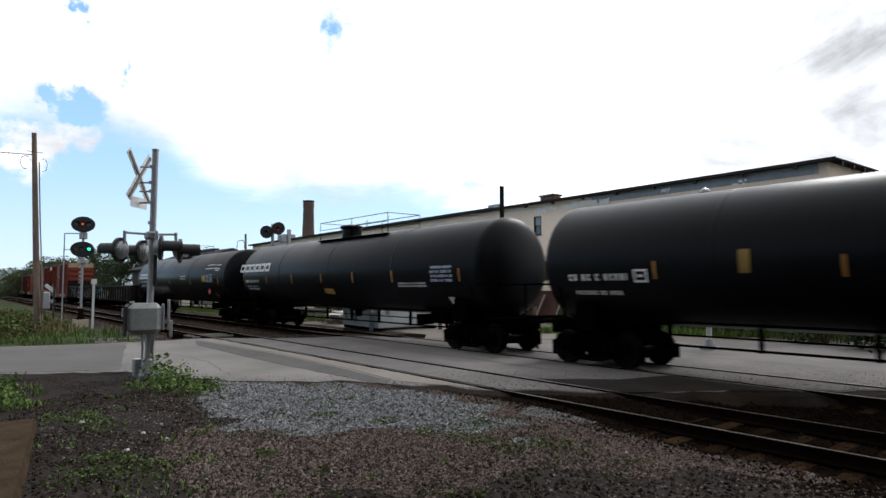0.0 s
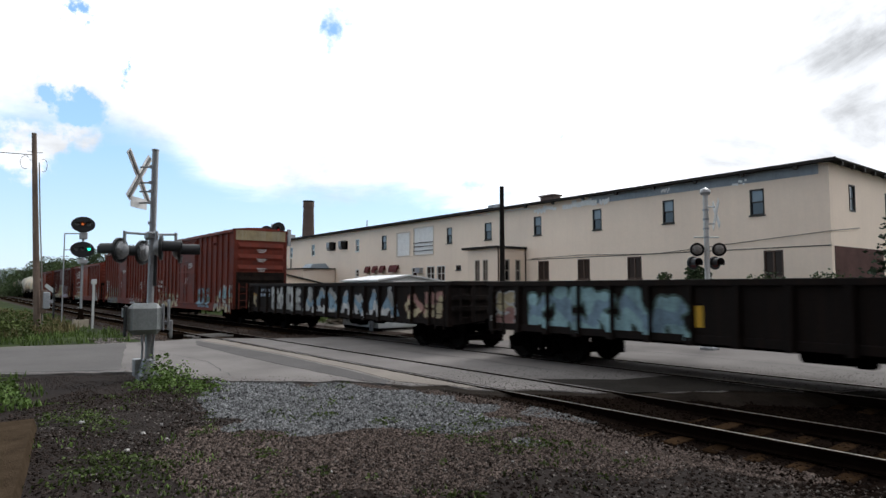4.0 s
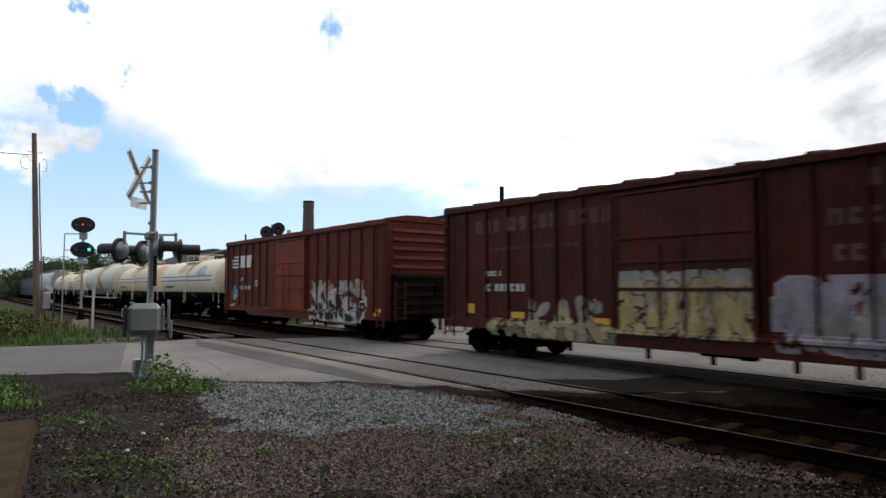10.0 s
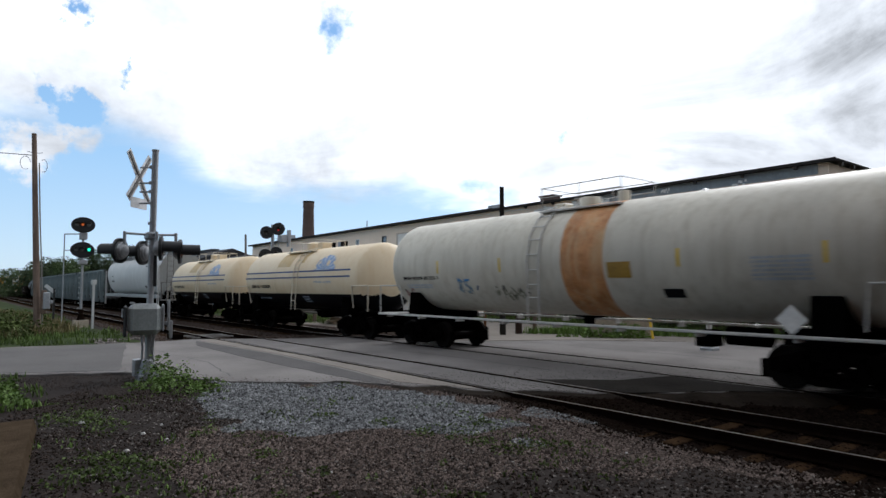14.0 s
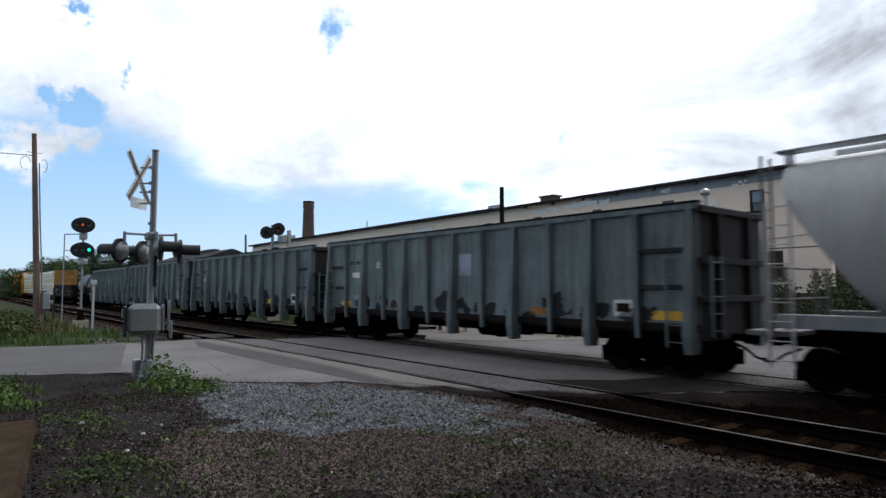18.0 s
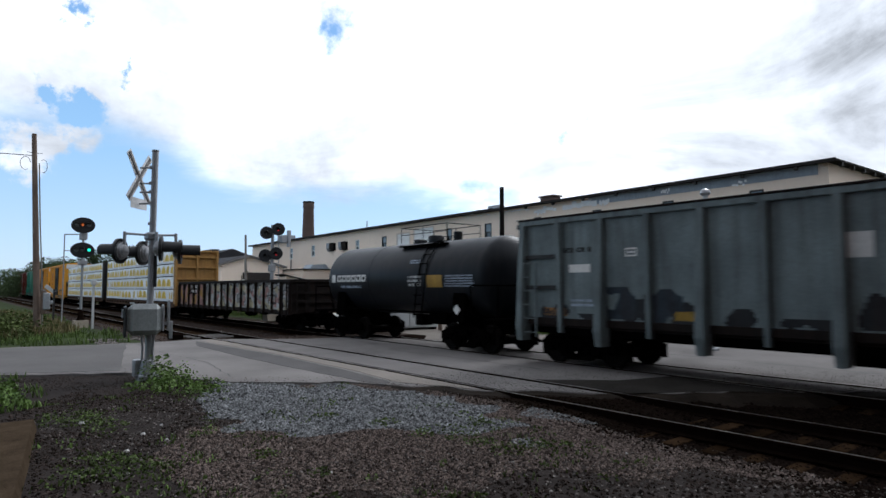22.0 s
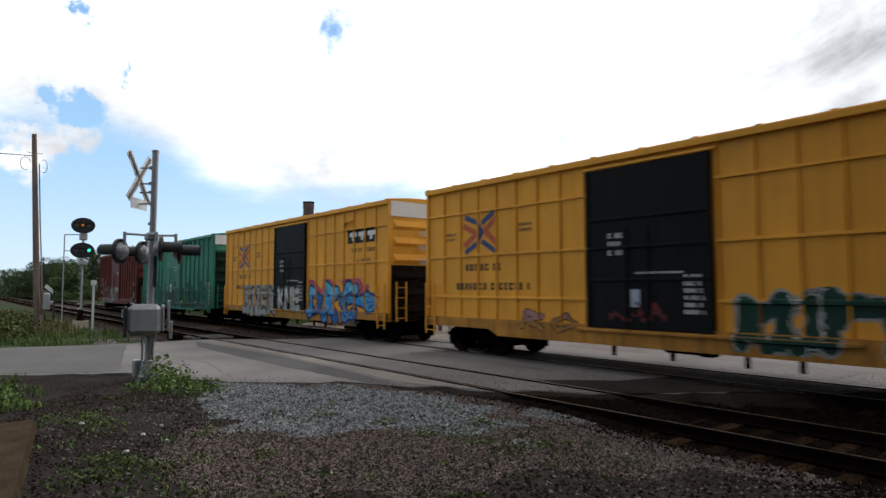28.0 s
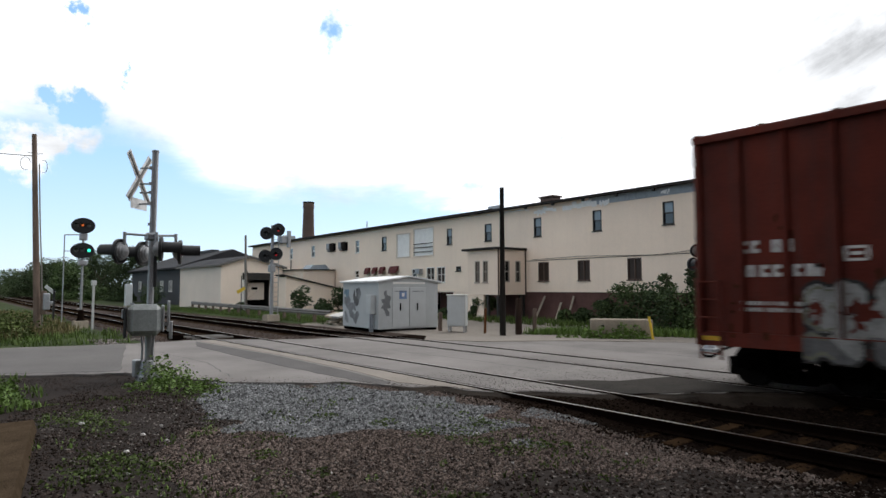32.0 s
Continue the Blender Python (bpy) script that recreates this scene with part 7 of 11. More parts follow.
    for i in range(4):
        x = 5.1 + i * 0.47
        quad_at(g, x, x + 0.34, 3.60, 3.68, surf, lean=0.25)
        quad_at(g, x + 0.02, x + 0.10, 3.68, 3.90, surf, lean=0.25)
        quad_at(g, x + 0.075, x + 0.42, 3.90, 3.98, surf, lean=0.25)
        if i % 2:
            quad_at(g, x + 0.27, x + 0.35, 3.68, 3.90, surf, lean=0.25)
    part("emblem", g, M["gondola_black"], car, "dark slanted block emblem")
    bars(car, -7.0, -6.25, 2.9, 3.12, surf, "gondola_black", rows=1, seed=3, label="dark lettering")
    bars(car, -7.0, -6.0, 2.48, 2.72, surf, "gondola_black", rows=1, seed=4, label="dark lettering")
    bars(car, -1.0, 0.2, 1.27, 1.42, lambda x, z: -1.5, "faded_blue", rows=2, seed=5)
    bars(car, 4.4, 5.4, 1.27, 1.42, lambda x, z: -1.5, "faded_blue", rows=2, seed=6)
    panel(car, 4.7, 5.2, 1.95, 2.15, surf, "gondola_black", "placard", "black notice")


hopper_car(-275.1, -255.8)

# ---------------------------------------------------------------- gondolas


def gondola(label, left, right, top, floor_z, body, posts, taper=True, truck_half=None, end_high=True, post_w=0.16):
    L = right - left
    car = start_car("gondola_car", label, left, right, "gondola car", truck_half or L / 2 - 1.5)
    mt = M[body]
    W = 1.44
    for s in (-1, 1):
        lift = 0.2 if taper else 0.0
        part("side_wall", Geo().box(-L / 2, L / 2, s * W - 0.03, s * W + 0.03, floor_z - 0.18 + lift, top - 0.02), mt, car)
        part("top_chord", Geo().soft(-L / 2 - 0.03, L / 2 + 0.03, s * 1.46 - 0.09, s * 1.46 + 0.09, top - 0.14, top, 0.015), mt, car)
        part("side_sill", Geo().soft(-L / 2, L / 2, s * 1.46 - 0.05, s * 1.46 + 0.05, floor_z - 0.22 + lift, floor_z - 0.04 + lift, 0.012), M["gondola_black"] if taper else mt, car)
        if taper:
            part("side_girder", Geo().box(-L / 2 + 0.3, L / 2 - 0.3, s * 1.36 - 0.03, s * 1.36 + 0.03, floor_z - 0.24, floor_z), M["under_black"], car)
    wb, wt = (post_w * 1.55, post_w * 0.75) if taper else (post_w, post_w)

    def post(g):
        d = 0.15
        z0, z1 = floor_z - 0.26, top - 0.13
        v = [(-wt / 2, 0, z0), (wt / 2, 0, z0), (wt / 2 * 0.7, -d, z0), (-wt / 2 * 0.7, -d, z0), (-wb / 2, 0, z1), (wb / 2, 0, z1), (wb / 2 * 0.7, -d * 0.8, z1), (-wb / 2 * 0.7, -d * 0.8, z1)]
        g.add(v, [(0, 1, 2, 3), (7, 6, 5, 4), (0, 4, 5, 1), (1, 5, 6, 2), (2, 6, 7, 3), (3, 7, 4, 0)])
    pm = shared(f"side_post:{body}:{top}:{floor_z}:{taper}:{post_w}", post, mt)
    px = [-L / 2 + 0.14 + (L - 0.28) * i / (posts - 1) for i in range(posts)]

    def strong_post(g):
        z0, zm, z1 = floor_z - 0.46, floor_z - 0.1, top - 0.13
        rows_ = ((0.08, 0.25, z0), (0.10, 0.30, zm), (0.07, 0.15, z1))
        v = [q for w, d, z in rows_ for q in ((-w * 1.25, 0.06, z), (w * 1.25, 0.06, z), (w, -d, z), (-w, -d, z))]
        f = [(0, 1, 2, 3), (11, 10, 9, 8)]
        for k in (0, 4):
            f += [(k, k + 4, k + 5, k + 1), (k + 1, k + 5, k + 6, k + 2), (k + 2, k + 6, k + 7, k + 3), (k + 3, k + 7, k + 4, k)]
        g.add(v, f)

    def slim_post(g):
        z0, z1 = floor_z - 0.2, top - 0.13
        v = [(-0.06, 0, z0), (0.06, 0, z0), (0.05, -0.12, z0), (-0.05, -0.12, z0), (-0.08, 0, z1), (0.08, 0, z1), (0.065, -0.20, z1), (-0.065, -0.20, z1)]
        g.add(v, [(0, 1, 2, 3), (7, 6, 5, 4), (0, 4, 5, 1), (1, 5, 6, 2), (2, 6, 7, 3), (3, 7, 4, 0)])
    if taper:
        pms = (shared(f"strong_post:{body}:{top}", strong_post, mt), shared(f"slim_post:{body}:{top}", slim_post, mt))
    for i, x in enumerate(px):
        me = pms[i % 2] if taper else pm
        part("side_post", me, None, car, at=(x, -W - 0.02, 0))
        part("side_post", me, None, car, at=pose(x, W + 0.02, 0, 0, 0, 180))
    # end colour mixes grime with painted shade from the gap between cars
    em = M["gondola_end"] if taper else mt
    for s in (-1, 1):
        if taper:
            part("top_rim", Geo().soft(-L / 2 - 0.05, L / 2 + 0.05, s * 1.46 - 0.11, s * 1.46 + 0.11, top, top + 0.045, 0.01), M["gondola_black"], car, "rusty dented top rim")
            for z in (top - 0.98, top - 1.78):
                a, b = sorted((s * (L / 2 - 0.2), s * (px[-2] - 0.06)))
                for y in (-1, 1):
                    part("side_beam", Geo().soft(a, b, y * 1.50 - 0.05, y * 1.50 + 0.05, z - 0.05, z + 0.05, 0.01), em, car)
        e = part("end_wall", Geo().box(min(s * (L / 2 - 0.05), s * L / 2), max(s * (L / 2 - 0.05), s * L / 2), -1.44, 1.44, floor_z - 0.2, top - 0.03), em, car, "grimy rust-stained end wall with shade painted in" if taper else "")
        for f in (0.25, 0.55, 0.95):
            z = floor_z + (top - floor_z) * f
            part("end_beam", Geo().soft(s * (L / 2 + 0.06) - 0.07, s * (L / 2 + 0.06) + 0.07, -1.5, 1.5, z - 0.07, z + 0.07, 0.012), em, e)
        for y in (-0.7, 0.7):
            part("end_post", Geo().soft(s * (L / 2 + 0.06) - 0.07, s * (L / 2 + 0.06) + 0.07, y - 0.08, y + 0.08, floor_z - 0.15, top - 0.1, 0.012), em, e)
        add_ladder(car, s * (L / 2 - 0.45), -1.60, floor_z - 0.35, min(top - 0.2, floor_z + 1.6), body)
        add_ladder(car, s * (L / 2 + 0.18), -1.1, floor_z - 0.1, min(top - 0.2, floor_z + 1.6), body, 90 * s)
    part("floor", Geo().box(-L / 2 + 0.05, L / 2 - 0.05, -1.4, 1.4, floor_z - 0.08, floor_z), M["gondola_black"], car)
    add_brake(car, L / 2, floor_z - 0.12)

    def surf(x, z):
        for p in px:
            if not taper and abs(x - p) < wt * 0.35:
                return -W - 0.16
        return -W - 0.032
    return car, surf


car, sf = gondola("black low-sided gondola car with turquoise graffiti", -71.9, -55.8, 2.14, 1.02, "gondola_black", 17, False, post_w=0.2)
graffiti(car, -6.6, -1.9, 0.85, 2.0, sf, 5, ("cyan", "paleblue", "cyan"), "teal", seed=201, fat=0.15)
graffiti(car, 1.8, 4.3, 0.9, 1.85, sf, 4, ("charcoal",), "moss", seed=202, fat=0.12, slim=0.4, text="SORS")
for a, c in ((-1.86, 1.14), (3.3, 1.1), (7.5, 0.95), (-7.6, 1.1)):
    panel(car, a, a + 0.17, c, c + 0.45, sf, "sign_yellow", "reflector", "yellow reflector strip")
graffiti(car, -7.9, -6.9, 0.95, 1.95, sf, 1, ("rose", "cream"), "white", seed=203, fat=0.12)
car, sf = gondola("black low-sided gondola car covered in white bubble graffiti", -89.5, -73.6, 2.16, 1.02, "gondola_black", 17, False, post_w=0.2)
graffiti(car, -5.4, -2.3, 0.8, 2.05, sf, 4, ("silver", "white"), "grey", seed=211, fat=0.16)
graffiti(car, -1.9, 5.1, 0.85, 2.0, sf, 7, ("white", "paleblue", "silver"), "black", seed=212, fat=0.13)
graffiti(car, 5.4, 7.6, 0.9, 1.95, sf, 2, ("cream", "rose"), "brown", seed=213, fat=0.12)
graffiti(car, -7.9, -6.9, 0.9, 1.9, sf, 1, ("cream", "ochre"), "brown", seed=214, fat=0.1)
bars(car, -6.7, -5.6, 1.5, 1.95, sf, "faded_blue", rows=2, seed=5)
for left, right, k in ((-292.1, -276.4, 0), (-309.2, -293.5, 1), (-326.3, -310.6, 2), (-343.0, -327.6, 3)):
    car, sf = gondola("tall blue-grey steel gondola car with tapered side posts", left, right, 3.77, 1.05, "gondola_grey", 13, True, (right - left) / 2 - 1.55)
    bars(car, -6.3, -5.25, 2.82, 3.02, sf, "gondola_black", rows=1, seed=k, label="black lettering")
    panel(car, -6.05, -5.4, 2.36, 2.56, sf, "white_paint", "placard", "white number board")
    bars(car, -6.0, -5.2, 1.5, 1.72, sf, "faded_blue", rows=2, seed=k)
    panel(car, 5.75, 6.25, 1.32, 1.7, sf, "white_paint", "placard", "white data panel")
    panel(car, 5.82, 6.18, 1.42, 1.62, lambda x, z: sf(x, z) - 0.006, "gondola_black", "placard", "black data panel")
    frame_mark(car, -4.4, -4.1, 2.7, 2.9, sf)
    for a in (6.75, 3.1, -3.2, -6.9):
        panel(car, a, a + 0.75, 1.27, 1.47, sf, "mark_orange" if (k + int(a)) % 2 else "sign_yellow", "reflector", "orange reflector strip")
    for a in range(12):
        x0 = -7.0 + 1.17 * a
        blot(car, x0, x0 + 1.0, 1.14, 1.40 + 0.16 * ((a * 7 + k * 3) % 4), sf, "soot", 40 + a + 13 * k, 0.05, -0.02, "black ragged patches along the bottom edge", 2.4)
    if k == 0:
        panel(car, 0.2, 0.75, 2.35, 3.0, sf, "faded_blue", "patch", "pale repaired patch")
    if k == 3:
        blot(car, -5.05, -4.15, 1.25, 2.0, sf, "slate", 5, 0.03, -0.30, "dark overpainted patch", 2.0)
        blot(car, -3.85, -3.0, 1.2, 1.95, sf, "slate", 9, 0.03, -0.30, "dark overpainted patch", 2.0)
        panel(car, 0.0, 0.5, 2.5, 2.95, sf, "white_paint", "patch", "white patch")
car, sf = gondola("low gondola car covered in pink and pale graffiti", -373.8, -357.1, 2.38, 1.02, "gondola_black", 18, False, post_w=0.16)
graffiti(car, -8.1, -3.3, 0.85, 2.2, sf, 5, ("rose", "ochre", "rose"), "brown", seed=221, fat=0.13, halo="rose", text="MSAON", slim=0.6, wear=0.3, edge="cream")
panel(car, -6.15, -4.55, 1.6, 2.25, lambda x, z: sf(x, z) - 0.004, "gondola_black", "number_board", "black patch behind the number")
graffiti(car, -3.1, 8.2, 0.85, 2.25, sf, 15, ("cream", "white", "rose", "silver", "cream"), "black", seed=222, fat=0.16, halo="silver", slim=1.1, edge="white", wear=0.06)
bars(car, -6.0, -4.7, 1.66, 2.2, lambda x, z: sf(x, z) - 0.006, rows=2, seed=5)

# ---------------------------------------------------------------- centre-beam flat cars with wrapped lumber


def half_disc(g, cx, z0, w, h, y, lo=-1.0, hi=1.0):
    """A printed half disc, or the slice of it that a fold of the wrap leaves in sight."""
    n = 12
    us = [lo + (hi - lo) * i / n for i in range(n + 1)]
    v = [(cx + w / 2 * lo, y, z0), (cx + w / 2 * hi, y, z0)] + [(cx + w / 2 * u, y, z0 + h * math.sqrt(max(0.0, 1 - u * u)) ** 0.9) for u in reversed(us)]
    g.add(v, [tuple(range(len(v)))])


def wrap_strip(x0, x1, z0, z1, y, rng):
    """The loose lower edge of a wrap: a rippled strip that hangs a little proud."""
    g = Geo()
    n = max(4, int((x1 - x0) / 0.16))
    v = []
    for i in range(n + 1):
        x = x0 + (x1 - x0) * i / n
        d = rng.uniform(0.004, 0.022)
        v += [(x, y - 0.002, z1 + rng.uniform(-0.012, 0.012)), (x, y - d, (z0 + z1) / 2 + rng.uniform(-0.02, 0.02)), (x, y - rng.uniform(0.002, 0.012), z0 + rng.uniform(-0.012, 0.02))]
    g.add(v, [(3 * i + k, 3 * i + k + 1, 3 * i + k + 4, 3 * i + k + 3) for i in range(n) for k in (0, 1)])
    return g


def centre_beam(left, right, end_mats, label, seed):
    L = right - left
    car = start_car("centre_beam_car", label, left, right, "flat car", L / 2 - 2.9)
    rng = random.Random(seed)
    deck = 0.98
    part("deck", Geo().soft(-L / 2, L / 2, -1.42, 1.42, deck - 0.16, deck, 0.02), M["rusty_sill"], car)
    for s in (-1, 1):
        part("side_sill", Geo().prism([(-L / 2, deck - 0.05), (-L / 2, deck - 0.3), (-L / 2 + 4, deck - 0.34), (-L / 2 + 5.5, deck - 0.38), (L / 2 - 5.5, deck - 0.38), (L / 2 - 4, deck - 0.34), (L / 2, deck - 0.3), (L / 2, deck - 0.05)], 1, s * 1.40 - 0.06, s * 1.40 + 0.06), M["rusty_sill"], car)
        wm = shared("winch", lambda g: g.soft(-0.09, 0.09, -0.05, 0.05, -0.07, 0.07, 0.01), M["under_black"])
        hm = shared("cross_bearer", lambda g: g.prism([(-0.28, -0.05), (0.28, -0.05), (0.12, -0.30), (-0.12, -0.30)], 1, -0.05, 0.05), M["under_black"])
        for x in np.arange(-L / 2 + 4.6, L / 2 - 4.2, 1.76):
            part("cross_bearer", hm, None, car, at=(x, s * 1.33, deck - 0.3))
        for x in np.arange(-L / 2 + 1, L / 2 - 0.5, 1.1):
            part("winch", wm, None, car, at=(x, s * 1.5, deck - 0.15))
    part("centre_beam", Geo().box(-L / 2 + 0.4, L / 2 - 0.4, -0.06, 0.06, deck, 4.5), M["bulkhead_brown"], car)
    for s, em in ((-1, end_mats[0]), (1, end_mats[1])):
        x = s * (L / 2 - 0.12)
        b = part("bulkhead", Geo().box(x - 0.06 - 0.10 * (s > 0) + 0.05, x + 0.06 + 0.10 * (s < 0) - 0.05, -1.42, 1.42, deck - 0.2, 4.55), M[em], car, "steel end bulkhead with framed panels")
        for y in (-1.36, 0.0, 1.36):
            part("bulkhead_post", Geo().soft(x - 0.22, x + 0.22, y - 0.07, y + 0.07, deck - 0.2, 4.58, 0.012), M[em], b)
        for z in (1.7, 2.6, 3.4, 4.1, 4.52):
            part("bulkhead_beam", Geo().soft(x - 0.19, x + 0.19, -1.42, 1.42, z - 0.06, z + 0.06, 0.012), M[em], b)
    # lumber packs, four tiers, side by side along the car
    tiers, h = 4, (4.52 - deck - 0.04) / 4
    lens = [L * f for f in (0.26, 0.22, 0.27, 0.21)]
    tot = sum(lens)
    lens = [q * (L - 0.75) / tot for q in lens]
    for t in range(tiers):
        x = -L / 2 + 0.34
        order = lens[:] if t % 2 == 0 else lens[::-1]
        for q in order:
            for s in (-1, 1):
                z0 = deck + 0.03 + t * h
                y0, y1 = (0.08, 1.46) if s > 0 else (-1.46, -0.08)
                pk = part("lumber_pack", Geo().soft(x + 0.012, x + q - 0.012, y0, y1, z0 + 0.035, z0 + h - 0.012, 0.03), M["wrap_white"], car, "lumber pack in white wrap with yellow half-disc prints")
                part("spacer", Geo().box(x + 0.3, x + q - 0.3, y0 + 0.02, y1 - 0.02, z0 - 0.01, z0 + 0.055), M["under_black"], pk)
                if s < 0:
                    g, gb = Geo(), Geo()
                    pitch = rng.choice((1.12, 1.17, 1.22))
                    u = x + 0.04 - rng.uniform(0, 0.6) * pitch
                    lift = rng.uniform(0.20, 0.25)
                    tall = h * rng.uniform(0.54, 0.60)
                    folds, marks = Geo(), Geo()
                    while u < x + q - 0.1:
                        w = pitch - 0.09
                        cx = u + w / 2
                        lo, hi = max(-1.0, (x + 0.03 - cx) / (w / 2)), min(1.0, (x + q - 0.03 - cx) / (w / 2))
                        cut = rng.random()
                        nxt = pitch
                        if cut < 0.10:
                            lo, nxt = max(lo, rng.uniform(-0.1, 0.45)), pitch * 0.98
                        elif cut < 0.26:
                            hi, nxt = min(hi, rng.uniform(0.1, 0.7)), pitch * rng.uniform(0.68, 0.85)
                        if hi - lo > 0.25:
                            half_disc(g, cx, z0 + lift, w, tall * rng.uniform(0.94, 1.05), y0 - 0.004, lo, hi)
                            for k in range(4):
                                ww = w * (0.56 - 0.09 * k) / 2
                                a, b = max(cx - ww, cx + lo * w / 2 + 0.03), min(cx + ww, cx + hi * w / 2 - 0.03)
                                c = z0 + lift + 0.10 + k * 0.085
                                if b - a > 0.1:
                                    gb.add([(a, y0 - 0.007, c), (b, y0 - 0.007, c), (b, y0 - 0.007, c + 0.012), (a, y0 - 0.007, c + 0.012)], [(0, 1, 2, 3)])
                        # creases that run slantwise over the print
                        for _ in range(rng.choice((0, 0, 1, 2))):
                            fx, fz = u + rng.uniform(0.1, 0.9) * pitch, z0 + lift + rng.uniform(0.0, 0.35)
                            ln, sl = rng.uniform(0.25, 0.7), rng.uniform(-0.25, 0.55)
                            if x + 0.05 < fx and fx + ln < x + q - 0.05:
                                fz1 = min(fz + ln * sl, z0 + h - 0.1)
                                folds.add([(fx, y0 - 0.002, fz - 0.008), (fx + ln, y0 - 0.002, fz1 - 0.004), (fx + ln, y0 - 0.010, fz1), (fx, y0 - 0.013, fz), (fx, y0 - 0.002, fz + 0.010), (fx + ln, y0 - 0.002, fz1 + 0.004)], [(0, 1, 2, 3), (3, 2, 5, 4)])
                        if rng.random() < 0.22:
                            c = z0 + h - rng.uniform(0.09, 0.14)
                            marks.add([(cx - 0.09, y0 - 0.006, c), (cx + 0.1, y0 - 0.006, c + 0.01), (cx + 0.07, y0 - 0.006, c + 0.055), (cx - 0.06, y0 - 0.006, c + 0.045)], [(0, 1, 2, 3)])
                        u += nxt
                    tagged(part("crease", folds, M["wrap_grey"], pk), kind="stuff")
                    tagged(part("stamp", marks, M["stamp_green"], pk, "small green printed marks"), kind="stuff")
                    part("wrap_edge", wrap_strip(x + 0.03, x + q - 0.03, z0 + 0.055, z0 + lift - 0.02, y0, rng), M["wrap_grey"], pk, "greyish rippled lower edge of the wrap")
                    tagged(part("print", g, M["print_yellow"], pk, "yellow half-disc prints"), kind="stuff")
                    tagged(part("print_text", gb, M["print_dark"], pk), kind="stuff")
            x += q
    # straps over the load
    for x in np.arange(-L / 2 + 1.0, L / 2 - 0.5, 1.35):
        part("strap", Geo().box(x - 0.02, x + 0.02, -1.475, 1.475, 4.515, 4.53), M["under_black"], car)
    add_brake(car, L / 2, deck - 0.1)


centre_beam(-397.7, -375.0, ("bulkhead_black", "bulkhead_brown"), "centre-beam flat car stacked with white-wrapped lumber", 301)
centre_beam(-422.7, -399.8, ("bulkhead_black", "bulkhead_black"), "centre-beam flat car loaded with white-wrapped lumber packs", 302)

# ---------------------------------------------------------------- factory building behind the tracks


def wall_with_holes(g, x0, x1, z0, z1, y0, y1, holes, slot=0):
    """An upright wall along x with thickness y0..y1 and openings (x0, x1, z0, z1) right through it, in one piece."""
    xs = sorted({x0, x1, *[h[0] for h in holes], *[h[1] for h in holes]})
    zs = sorted({z0, z1, *[min(max(h[k], z0), z1) for h in holes for k in (2, 3)]})
    nx, nz = len(xs), len(zs)

    def solid(i, j):
        if not (0 <= i < nx - 1 and 0 <= j < nz - 1):
            return False
        x, z = (xs[i] + xs[i + 1]) / 2, (zs[j] + zs[j + 1]) / 2
        return not any(h[0] < x < h[1] and h[2] < z < h[3] for h in holes)
    base = len(g.v)
    ids = {}

    def vert(i, j, k):
        if (i, j, k) not in ids:
            ids[i, j, k] = len(g.v)
            g.v.append((xs[i], (y0, y1)[k], zs[j]))
        return ids[i, j, k]

    def face(*q):
        g.f.append(tuple(vert(*w) for w in q))
        g.m.append(slot)
    for i in range(nx - 1):
        for j in range(nz - 1):
            if not solid(i, j):
                continue
            face((i, j, 0), (i + 1, j, 0), (i + 1, j + 1, 0), (i, j + 1, 0))
            face((i, j, 1), (i, j + 1, 1), (i + 1, j + 1, 1), (i + 1, j, 1))
            if not solid(i - 1, j):
                face((i, j, 0), (i, j + 1, 0), (i, j + 1, 1), (i, j, 1))
            if not solid(i + 1, j):
                face((i + 1, j, 0), (i + 1, j, 1), (i + 1, j + 1, 1), (i + 1, j + 1, 0))
            if not solid(i, j - 1):
                face((i, j, 0), (i, j, 1), (i + 1, j, 1), (i + 1, j, 0))
            if not solid(i, j + 1):
                face((i, j + 1, 0), (i + 1, j + 1, 0), (i + 1, j + 1, 1), (i, j + 1, 1))


